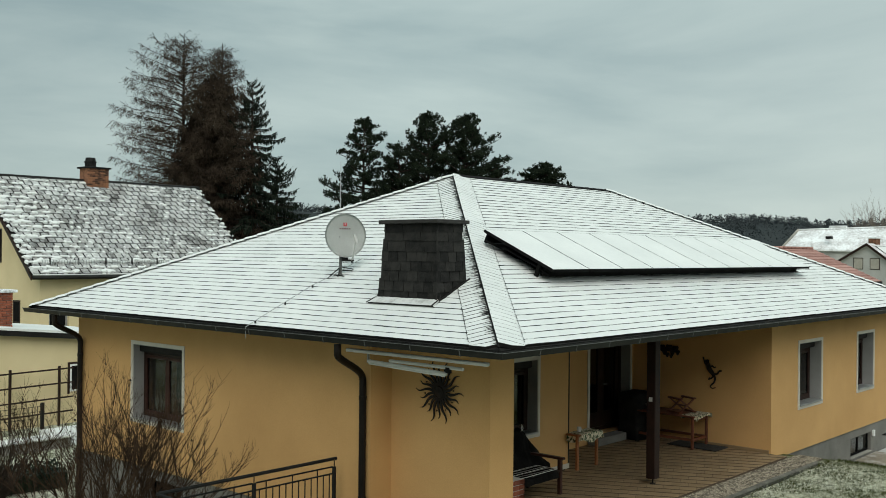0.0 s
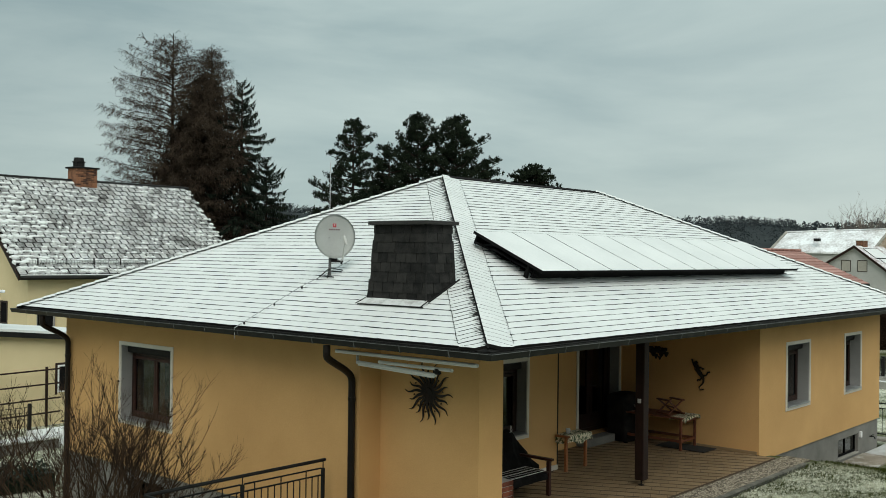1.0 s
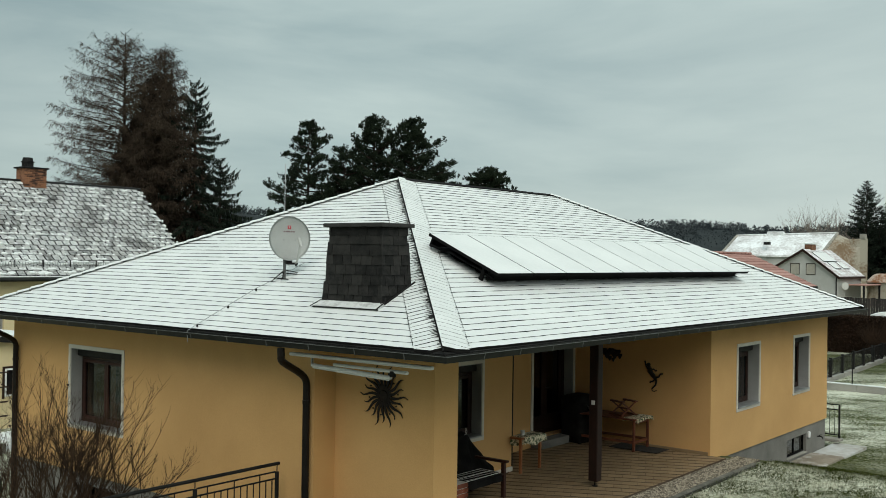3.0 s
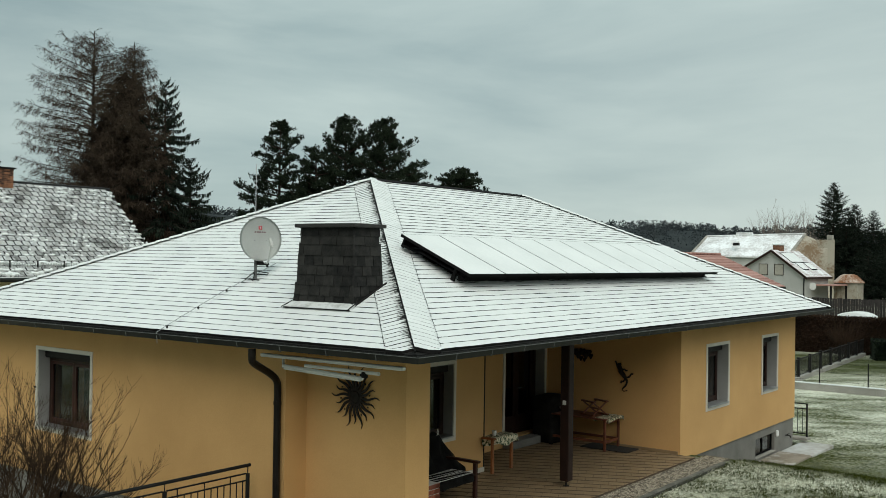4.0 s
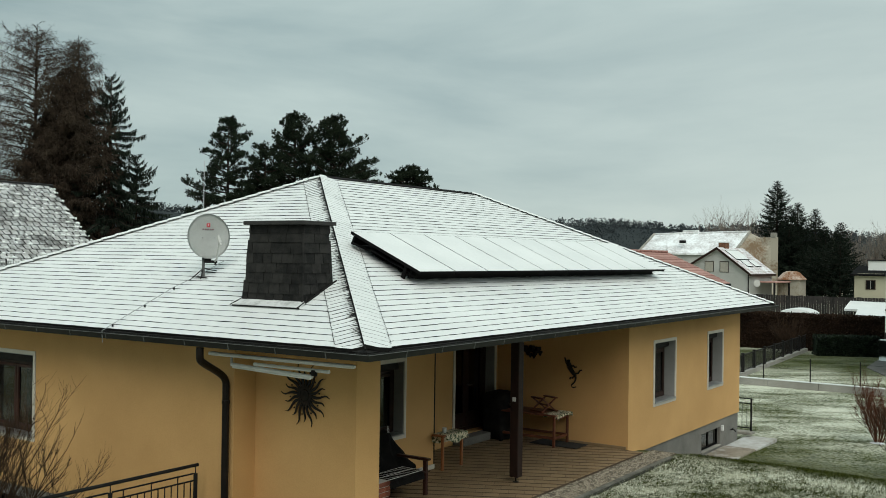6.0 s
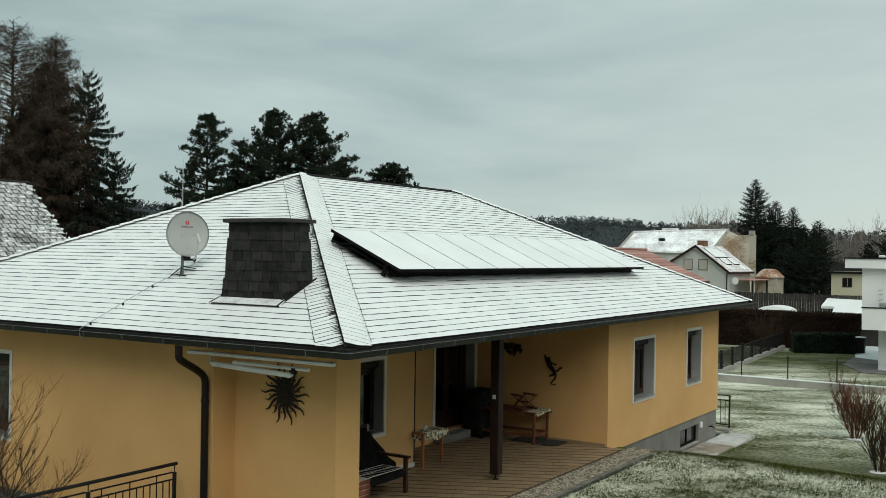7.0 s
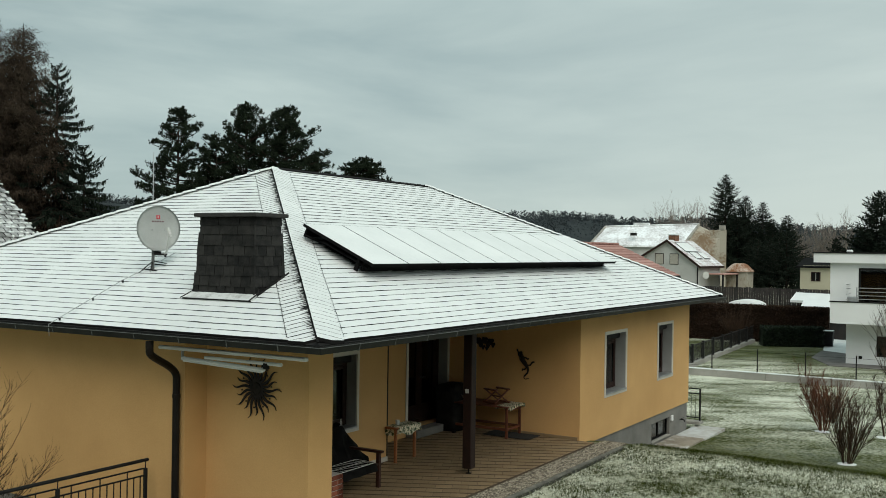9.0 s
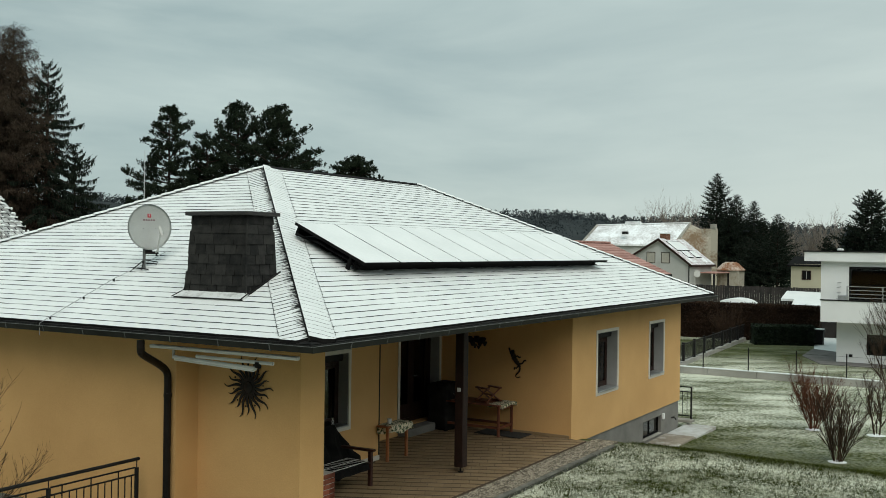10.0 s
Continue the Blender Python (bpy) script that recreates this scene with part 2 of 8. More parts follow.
FAR_SNOW_ROOF = dusted("old_roof_with_snow", ((0.15, 0.125, 0.115), (0.30, 0.27, 0.255)), 0.64, 0.45, 3.2, sharp=0.13)
STAINED_WALL = mat("stained_gable_render", (0.185, 0.125, 0.075), (0.35, 0.325, 0.265), 0.25, 3, 0.95, 0.2, low=0.38, high=0.52)


# ---- mesh helpers ----
def part(name, bm, material, parent=None, label="", smooth=False):
    """Links a bmesh as one mesh object, under parent if one is given."""
    mesh = bpy.data.meshes.new(name)
    bm.to_mesh(mesh)
    bm.free()
    for m in material if isinstance(material, (list, tuple)) else [material]:
        mesh.materials.append(m)
    if smooth:
        mesh.polygons.foreach_set("use_smooth", [True] * len(mesh.polygons))
    ob = new(name, mesh)
    ob.parent = parent
    if label:
        ob["label"] = label
    return ob


def raw(name, verts, faces, material, parent=None, label="", slots=None):
    """One mesh object from lists, for meshes of very many faces."""
    mesh = bpy.data.meshes.new(name)
    mesh.from_pydata(verts, [], faces)
    for m in material if isinstance(material, (list, tuple)) else [material]:
        mesh.materials.append(m)
    if slots:
        mesh.polygons.foreach_set("material_index", slots)
    ob = new(name, mesh)
    ob.parent = parent
    if label:
        ob["label"] = label
    return ob


def thing(name, place, label, category, group="", turn=0.0):
    e = new(name)
    e.empty_display_size = 0.1
    e.matrix_basis = pose(*place, 0, 0, turn)
    return tagged(e, label, category, group)


def shared(name, mesh, parent, m):
    """One more object on a mesh that is there already."""
    ob = new(name, mesh)
    ob.parent = parent
    ob.matrix_basis = m
    return ob


def box(bm, x0, x1, y0, y1, z0, z1, bevel=0.0, slot=0):
    c = [bm.verts.new(p) for p in ((x0, y0, z0), (x1, y0, z0), (x1, y1, z0), (x0, y1, z0), (x0, y0, z1), (x1, y0, z1), (x1, y1, z1), (x0, y1, z1))]
    fs = [bm.faces.new([c[i] for i in f]) for f in ((3, 2, 1, 0), (4, 5, 6, 7), (0, 1, 5, 4), (1, 2, 6, 5), (2, 3, 7, 6), (3, 0, 4, 7))]
    for f in fs:
        f.material_index = slot
    if bevel:
        bmesh.ops.bevel(bm, geom=list({e for f in fs for e in f.edges}), offset=bevel, segments=1, affect="EDGES")


def boxed(*spans, bevel=0.0):
    bm = bmesh.new()
    for s in spans:
        box(bm, *s, bevel=bevel)
    return bm


def tube(bm, a, b, r0, r1=None, n=6, caps=True):
    a, b = Vector(a), Vector(b)
    r1 = r0 if r1 is None else r1
    q = (b - a).to_track_quat("Z", "Y")
    rings = []
    for p, r in ((a, r0), (b, r1)):
        rings.append([bm.verts.new(p + q @ Vector((r * math.cos(2 * math.pi * i / n), r * math.sin(2 * math.pi * i / n), 0))) for i in range(n)])
    for i in range(n):
        bm.faces.new((rings[0][i], rings[0][(i + 1) % n], rings[1][(i + 1) % n], rings[1][i]))
    if caps:
        bm.faces.new(rings[0][::-1])
        bm.faces.new(rings[1])


def pipe(bm, points, r, n=10):
    """A bent pipe through points, with mitred rings."""
    pts = [Vector(p) for p in points]
    rings, side = [], None
    for i, p in enumerate(pts):
        way = (pts[min(i + 1, len(pts) - 1)] - pts[max(i - 1, 0)]).normalized()
        if side is None:
            side = way.orthogonal().normalized()
        side = (side - way * side.dot(way)).normalized()
        up = way.cross(side)
        rings.append([bm.verts.new(p + r * (math.cos(2 * math.pi * k / n) * side + math.sin(2 * math.pi * k / n) * up)) for k in range(n)])
    for a, b in zip(rings, rings[1:]):
        for k in range(n):
            bm.faces.new((a[k], a[(k + 1) % n], b[(k + 1) % n], b[k]))
    bm.faces.new(rings[0][::-1])
    bm.faces.new(rings[-1])


def bend(points, steps=6):
    """A smooth line through points (Catmull-Rom)."""
    p = [Vector(q) for q in points]
    p = [2 * p[0] - p[1], *p, 2 * p[-1] - p[-2]]
    out = []
    for i in range(1, len(p) - 2):
        for k in range(steps):
            t = k / steps
            out.append(0.5 * (2 * p[i] + (p[i + 1] - p[i - 1]) * t + (2 * p[i - 1] - 5 * p[i] + 4 * p[i + 1] - p[i + 2]) * t * t + (3 * p[i] - p[i - 1] - 3 * p[i + 1] + p[i + 2]) * t**3))
    return out + [p[-2]]


def slab(bm, outline, down):
    """A flat polygon of any shape, pulled by the vector down into a slab."""
    top = [bm.verts.new(p) for p in outline]
    low = [bm.verts.new(Vector(p) + Vector(down)) for p in outline]
    bm.faces.new(top)
    bm.faces.new(low[::-1])
    for i in range(len(top)):
        j = (i + 1) % len(top)
        bm.faces.new((top[j], top[i], low[i], low[j]))


def holed(bm, axis, at, thick, a0, a1, z0, z1, holes=()):
    """A wall with openings through it. axis 'x': it stands at x = at .. at + thick and runs along y; 'y': the other way round."""
    cuts_a = sorted({a0, a1, *(v for h in holes for v in h[:2])})
    cuts_z = sorted({z0, z1, *(v for h in holes for v in h[2:])})
    solid = {(i, k): not any(h[0] < (cuts_a[i] + cuts_a[i + 1]) / 2 < h[1] and h[2] < (cuts_z[k] + cuts_z[k + 1]) / 2 < h[3] for h in holes)
             for i in range(len(cuts_a) - 1) for k in range(len(cuts_z) - 1)}
    points = {}

    def v(i, k, d):
        key = (i, k, d)
        if key not in points:
            p = (at + thick * d, cuts_a[i], cuts_z[k])
            points[key] = bm.verts.new(p if axis == "x" else (p[1], p[0], p[2]))
        return points[key]

    for (i, k), full in solid.items():
        if not full:
            continue
        bm.faces.new((v(i, k, 0), v(i, k + 1, 0), v(i + 1, k + 1, 0), v(i + 1, k, 0)))
        bm.faces.new((v(i, k, 1), v(i + 1, k, 1), v(i + 1, k + 1, 1), v(i, k + 1, 1)))
        for di, dk, e in ((-1, 0, ((i, k), (i, k + 1))), (1, 0, ((i + 1, k + 1), (i + 1, k))), (0, -1, ((i + 1, k), (i, k))), (0, 1, ((i, k + 1), (i + 1, k + 1)))):
            if not solid.get((i + di, k + dk), False):
                bm.faces.new((v(*e[0], 0), v(*e[0], 1), v(*e[1], 1), v(*e[1], 0)))
    bmesh.ops.recalc_face_normals(bm, faces=bm.faces)


# ---- ground ----
def step(a, b, v):
    t = min(max((v - a) / (b - a), 0.0), 1.0)
    return t * t * (3 - 2 * t)


def ground_z(x, y):
    east = 0.80 * step(9.5, 13.6, x + 0.12 * math.sin(y * 0.9)) + 0.023 * min(max(x - 14, 0), 17)
    west = 1.15 * step(2.0, 7.0, y) * (1 - step(2, 9, x)) if y > 2 else 0
    back = 1.15 * step(11, 13, y)
    return -0.06 - max(east, west, back) + 0.02 * noise.noise((x * 0.35, y * 0.35, 1.7))


lines_x = [-1500, -700, -300, -140, -70, *range(-40, -8, 4), *[v * 0.5 for v in range(-16, 44)], *range(22, 60), *range(60, 120, 6), 150, 220, 350, 520, 800, 1500]
lines_y = [-1500, -700, -300, -140, -70, -40, *range(-28, -12, 2), *[v * 0.5 for v in range(-24, 28)], *range(14, 40, 2), *range(40, 120, 8), 150, 220, 350, 520, 800, 1500]
verts = [(x, y, ground_z(x, y)) for y in lines_y for x in lines_x]
w = len(lines_x)
faces = [(j * w + i, j * w + i + 1, (j + 1) * w + i + 1, (j + 1) * w + i) for j in range(len(lines_y) - 1) for i in range(w - 1)]
LAWN = dusted("frosty_lawn", ((0.014, 0.024, 0.002), (0.060, 0.069, 0.012)), 0.49, 0.55, 16.0, 0.95, (0.63, 0.635, 0.52), sharp=0.06, stretch=(0.7, 1.5, 1), weight=0.68, turn=radians(-52), spec=0.03)


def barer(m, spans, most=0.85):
    """Cuts the frost colour between the given places along x, as (from, full, full, to)."""
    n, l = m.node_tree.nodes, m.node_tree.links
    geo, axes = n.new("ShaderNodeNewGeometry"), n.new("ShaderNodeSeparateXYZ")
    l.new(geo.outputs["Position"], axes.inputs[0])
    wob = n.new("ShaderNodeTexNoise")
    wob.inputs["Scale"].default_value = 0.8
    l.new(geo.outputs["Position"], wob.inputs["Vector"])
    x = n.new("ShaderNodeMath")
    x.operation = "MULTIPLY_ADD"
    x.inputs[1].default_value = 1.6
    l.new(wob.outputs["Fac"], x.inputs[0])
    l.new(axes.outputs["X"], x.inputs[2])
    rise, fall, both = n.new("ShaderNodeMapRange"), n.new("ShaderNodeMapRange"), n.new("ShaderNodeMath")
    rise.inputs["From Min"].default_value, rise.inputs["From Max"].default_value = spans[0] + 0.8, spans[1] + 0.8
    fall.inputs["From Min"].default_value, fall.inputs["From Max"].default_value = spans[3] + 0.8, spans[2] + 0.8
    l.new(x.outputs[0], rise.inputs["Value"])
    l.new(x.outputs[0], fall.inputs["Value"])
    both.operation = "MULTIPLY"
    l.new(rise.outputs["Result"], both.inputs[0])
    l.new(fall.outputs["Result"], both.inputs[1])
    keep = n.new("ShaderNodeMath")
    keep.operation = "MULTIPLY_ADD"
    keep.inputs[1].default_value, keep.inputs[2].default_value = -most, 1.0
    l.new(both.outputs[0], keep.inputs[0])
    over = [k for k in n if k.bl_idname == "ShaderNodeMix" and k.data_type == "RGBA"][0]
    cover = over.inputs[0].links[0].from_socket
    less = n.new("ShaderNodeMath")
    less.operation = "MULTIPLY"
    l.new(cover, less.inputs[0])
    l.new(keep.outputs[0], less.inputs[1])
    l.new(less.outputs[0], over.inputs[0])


# the bank: thinner frost, with the slope's shade painted in along with it
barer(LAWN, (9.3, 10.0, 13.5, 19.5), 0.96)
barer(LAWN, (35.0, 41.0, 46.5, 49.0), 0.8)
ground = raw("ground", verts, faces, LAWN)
ground.data.polygons.foreach_set("use_smooth", [True] * len(faces))
tagged(ground, "frosty green lawn with thin streaks of snow", "lawn", kind="structure")


# ---- the yellow house ----
W, DEPTH, RIDGE_V, EAVE_Z, RISE, FAR_HIP = 17.42, 12.0, 6.0, 2.737, 0.4572, 5.58
WALL = 0.659
FRONT_END, BACK_END = W - WALL, DEPTH - WALL
TOP = 2.60
house = thing("house", (0, 0, 0), "single-storey ochre plastered house under a snow-covered hipped slate roof", "house")


def window(axis, at, a0, a1, z0, z1, name="window", trim=0.065, depth=0.28, casements=2, open_sash=False, snow_sill=False, box_dark=True):
    """A window in a wall of the house that looks towards lower x or y; a0..z1 span its outer trim. Returns the opening."""
    i0, i1, j0, j1 = a0 + trim, a1 - trim, z0 + trim, z1 - trim

    def put(bm, d0, d1, b0, b1, c0, c1, bevel=0.0):
        if axis == "x":
            box(bm, at + d0, at + d1, b0, b1, c0, c1, bevel)
        else:
            box(bm, b0, b1, at + d0, at + d1, c0, c1, bevel)

    def piece(label, material, *spans, parent=None, bevel=0.0, note=""):
        bm = bmesh.new()
        for s in spans:
            put(bm, *s, bevel=bevel)
        return part(label, bm, material, parent or win, note)

    win = piece(name, TRIM, (-0.018, 0.0, a0, i0, z0, z1), (-0.018, 0.0, i1, a1, z0, z1), (-0.018, 0.0, i0, i1, j1, z1), (-0.018, 0.0, i0, i1, z0, j0), parent=house,
                note="window with a pale plaster surround")
    e = 0.012
    piece("reveal", REVEAL, (0.0, depth, i0, i0 + e, j0, j1), (0.0, depth, i1 - e, i1, j0, j1), (0.0, depth, i0 + e, i1 - e, j1 - e, j1), note="grey window reveal")
    piece("sill", ZINC if not snow_sill else SNOW, (-0.05, depth - 0.02, i0 + e, i1 - e, j0, j0 + 0.03), bevel=0.006, note="sheet-metal window sill")
    b = 0.15 if box_dark else 0.03
    piece("shutter_box", DARK_METAL, (depth - 0.17, depth - 0.01, i0 + e, i1 - e, j1 - b, j1 - e), bevel=0.02, note="dark roller shutter box")
    f0, f1, g0, g1 = i0 + e, i1 - e, j0 + 0.03, j1 - b
    d0, d1, s = depth - 0.06, depth + 0.01, 0.06
    piece("window_frame", BROWN_WOOD, (d0, d1, f0, f0 + s, g0, g1), (d0, d1, f1 - s, f1, g0, g1), (d0, d1, f0 + s, f1 - s, g0, g0 + s), (d0, d1, f0 + s, f1 - s, g1 - s, g1), note="dark brown window frame")
    width = (f1 - f0 - 2 * s) / casements
    for k in range(casements):
        c0, c1 = f0 + s + k * width + 0.004, f0 + s + (k + 1) * width - 0.004
        h0, h1 = g0 + s + 0.004, g1 - s - 0.004
        q, t = 0.055, 0.015
        sash = piece("sash", SASH_WOOD if axis == "x" else BROWN_WOOD, (d0 - t, d1 - t, c0, c0 + q, h0, h1), (d0 - t, d1 - t, c1 - q, c1, h0, h1), (d0 - t, d1 - t, c0 + q, c1 - q, h0, h0 + q), (d0 - t, d1 - t, c0 + q, c1 - q, h1 - q, h1), bevel=0.005)
        glazing = piece("pane", PANE, (d0 + 0.01, d0 + 0.022, c0 + q, c1 - q, h0 + q, h1 - q), note="dark reflecting pane")
        glazing.visible_shadow = False
        folds = bmesh.new()
        n = 22
        rows = []
        for m in range(n + 1):
            aa = c0 + q + (c1 - c0 - 2 * q) * m / n
            dd = d1 + 0.10 + 0.018 * math.sin(m * 1.9 + k)
            rows.append([folds.verts.new((at + dd, aa, zz) if axis == "x" else (aa, at + dd, zz)) for zz in (h0 + q, h1 - q)])
        for r0, r1 in zip(rows, rows[1:]):
            folds.faces.new((r0[0], r1[0], r1[1], r0[1]))
        bmesh.ops.solidify(folds, geom=folds.faces, thickness=0.004)
        if k % 2 == 0 and axis == "x":
            part("curtain", folds, CURTAIN, win, "grey net curtain")
        else:
            folds.free()
    return (i0, i1, j0, j1)


W1 = window("x", WALL, 7.59, 9.34, 0.66, 2.18)
W2 = window("y", WALL, 10.717, 12.057, 0.711, 2.138, depth=0.30)
W3 = window("y", WALL, 14.175, 15.371, 0.711, 2.138, depth=0.30)
W4 = window("y", 2.83, 3.05, 4.70, 0.69, 2.10, depth=0.26)

bm = bmesh.new()
holed(bm, "x", WALL, 0.431, 2.90, BACK_END, -0.13, TOP, [W1])
part("wall", bm, PLASTER, house, "ochre plaster wall")
bm = bmesh.new()
holed(bm, "y", WALL, 0.35, 9.407, FRONT_END, -0.13, TOP, [W2, W3])
part("wall", bm, PLASTER, house, "ochre plaster wall")
bm = boxed((1.09, 1.615, 1.03, 2.83, 0.0, TOP))
part("wall", bm, PLASTER, house, "ochre plaster wall pier")
bm = bmesh.new()
holed(bm, "y", 2.83, 0.35, 1.09, 5.587, 0.0, TOP, [W4])
part("wall", bm, PLASTER, house, "ochre plaster wall under the porch")
bm = boxed((5.237, 5.587, 3.18, 4.30, 0.0, TOP))
part("wall", bm, PLASTER, house)
DOOR = (7.69, 9.27, 0.17, 2.20)
bm = bmesh.new()
holed(bm, "y", 3.75, 0.40, 5.587, 9.407, 0.0, TOP, [DOOR])
part("wall", bm, PLASTER, house, "ochre plaster wall with the porch door")
bm = boxed((9.407, 9.757, 1.009, 4.30, 0.0, TOP))
part("wall", bm, PLASTER, house, "ochre plaster side wall of the porch")
bm = boxed((FRONT_END - 0.35, FRONT_END, 1.009, BACK_END, -0.13, TOP), (1.09, FRONT_END - 0.35, BACK_END - 0.35, BACK_END, -0.13, TOP))
part("wall", bm, PLASTER, house)

# plinth, set back a little under the plaster
PB = (13.90, 15.30, -0.80, -0.33)
bm = bmesh.new()
holed(bm, "y", WALL + 0.03, 0.32, 9.45, FRONT_END - 0.03, -1.30, -0.134, [PB])
part("plinth", bm, PLINTH, house, "grey rendered plinth")
LB = (7.70, 8.96, -1.05, -0.33)
bm = bmesh.new()
holed(bm, "x", WALL + 0.03, 0.36, 2.95, BACK_END - 0.03, -1.80, -0.134, [LB])
part("plinth", bm, PLINTH, house, "grey rendered plinth")
part("plinth", boxed((FRONT_END - 0.38, FRONT_END - 0.03, 1.01, BACK_END - 0.03, -1.6, -0.134), (1.1, FRONT_END - 0.4, BACK_END - 0.36, BACK_END - 0.03, -1.8, -0.134)), PLINTH, house)
y = WALL + 0.03
bw = part("basement_window", boxed((13.90, 13.94, y + 0.07, y + 0.12, -0.76, -0.33), (15.26, 15.30, y + 0.07, y + 0.12, -0.76, -0.33), (13.94, 15.26, y + 0.07, y + 0.12, -0.37, -0.33), (13.94, 15.26, y + 0.07, y + 0.12, -0.76, -0.72), (14.57, 14.61, y + 0.07, y + 0.12, -0.72, -0.37)), PANEL_FRAME, house, "small basement window in the plinth")
part("pane", boxed((13.94, 14.57, y + 0.09, y + 0.10, -0.72, -0.37), (14.61, 15.26, y + 0.09, y + 0.10, -0.72, -0.37)), PANE, bw)
part("sill", boxed((13.90, 15.30, y - 0.03, y + 0.07, -0.80, -0.77), bevel=0.006), CONCRETE, bw)
for a in (13.90, 15.288):
    part("reveal", boxed((a, a + 0.012, y, y + 0.07, -0.77, -0.33)), PLINTH, bw)
x = WALL + 0.03
bw = part("basement_window", boxed((x + 0.2, x + 0.25, 7.70, 7.75, -1.05, -0.33), (x + 0.2, x + 0.25, 8.91, 8.96, -1.05, -0.33), (x + 0.2, x + 0.25, 7.75, 8.91, -0.38, -0.33), (x + 0.2, x + 0.25, 7.75, 8.91, -1.05, -1.0), (x + 0.2, x + 0.25, 8.3, 8.35, -1.0, -0.38)), BROWN_WOOD, house, "dark basement window in the plinth")
part("pane", boxed((x + 0.22, x + 0.23, 7.75, 8.3, -1.0, -0.38), (x + 0.22, x + 0.23, 8.35, 8.91, -1.0, -0.38)), PANE, bw)
part("trim", boxed((x - 0.012, x, 7.58, 7.70, -1.05, -0.25), (x - 0.012, x, 8.96, 9.08, -1.05, -0.25), (x - 0.012, x, 7.70, 8.96, -0.33, -0.25)), REVEAL, bw)
# socket and tap on the plinth
part("power_socket", boxed((15.36, 15.44, y - 0.06, y, -0.45, -0.30), bevel=0.012), WHITE_PAINT, house, "white outdoor socket")
bm = bmesh.new()
pipe(bm, bend([(16.15, y, -0.52), (16.15, y - 0.10, -0.52), (16.15, y - 0.13, -0.57)], 4), 0.015, 8)
tube(bm, (16.08, y - 0.07, -0.48), (16.22, y - 0.07, -0.48), 0.012)
part("garden_tap", bm, DARK_METAL, house, "dark garden tap")

# porch door
d = part("door", boxed((7.70, 7.79, 3.97, 4.07, 0.17, 2.2), (9.17, 9.26, 3.97, 4.07, 0.17, 2.2), (7.79, 9.17, 3.97, 4.07, 2.1, 2.2), (7.79, 9.17, 3.97, 4.07, 0.17, 0.25)), BROWN_WOOD, house, "dark brown glazed double porch door, closed")
for a, b in ((7.795, 8.478), (8.482, 9.165)):
    leaf = part("door_leaf", boxed((a, a + 0.11, 3.98, 4.04, 0.255, 2.095), (b - 0.11, b, 3.98, 4.04, 0.255, 2.095), (a + 0.11, b - 0.11, 3.98, 4.04, 0.255, 0.55), (a + 0.11, b - 0.11, 3.98, 4.04, 1.97, 2.095)), BROWN_WOOD, d)
    part("pane", boxed((a + 0.11, b - 0.11, 4.0, 4.015, 0.55, 1.97)), PANE, leaf)
part("door_handle", boxed((8.52, 8.54, 3.93, 3.98, 1.12, 1.14), (8.52, 8.65, 3.92, 3.94, 1.12, 1.14)), BRACKET, d, "metal door handle")
for a in (7.69, 9.258):
    part("reveal", boxed((a, a + 0.012, 3.75, 3.97, 0.17, 2.2)), REVEAL, d)
part("trim", boxed((7.61, 7.69, 3.732, 3.75, 0.17, 2.28), (9.27, 9.33, 3.732, 3.75, 0.17, 2.28), (7.69, 9.27, 3.732, 3.75, 2.2, 2.28)), TRIM, d)
part("doorstep", boxed((7.60, 9.34, 3.45, 3.73, 0.004, 0.165), bevel=0.012), PLINTH, d, "grey doorstep")
# skirting of the porch walls
part("skirting", boxed((9.387, 9.407, 0.70, 3.75, 0.0, 0.06)), TILE, house, "tan tile skirting strip")
part("skirting", boxed((4.72, 5.587, 2.798, 2.83, 0.0, 0.08), (1.62, 4.72, 2.798, 2.83, 0.0, 0.08)), TRIM, house, "pale skirting strip")
bm = bmesh.new()
pipe(bm, [(5.64, 2.88, 0.05), (5.64, 2.88, 2.49)], 0.035)
part("porch_pipe", bm, DARK_METAL, house, "thin dark pipe at the porch corner")
part("corner_bead", boxed((5.80, 5.86, 3.745, 3.75, 0.0, TOP)), TRIM, house)

# eaves, attic floor
part("soffit", boxed((0.03, W - 0.03, 0.03, DEPTH - 0.03, TOP, TOP + 0.04)), POST_WOOD, house, "boarded eaves")
for span in ((0.0, 0.03, 0.0, DEPTH, 2.60, 2.70), (0.03, W, 0.0, 0.03, 2.60, 2.70), (W - 0.03, W, 0.03, DEPTH, 2.60, 2.70), (0.03, W - 0.03, DEPTH - 0.03, DEPTH, 2.60, 2.70)):
    part("fascia", boxed(span), DARK_METAL, house, "dark eaves board")


def plane_z(v):
    return EAVE_Z + RISE * v


# roof body, lying just under the slate courses
bm = bmesh.new()
low = 0.03
p = [bm.verts.new(q) for q in ((0, 0, EAVE_Z - low), (W, 0, EAVE_Z - low), (W, DEPTH, EAVE_Z - low), (0, DEPTH, EAVE_Z - low), (6, 6, plane_z(6) - low), (W - FAR_HIP, 6, plane_z(6) - low))]
for f in ((0, 1, 5, 4), (1, 2, 5), (2, 3, 4, 5), (3, 0, 4)):
    bm.faces.new([p[i] for i in f])
roof = part("roof", bm, SLATE, house, "hipped slate roof under an even layer of snow")
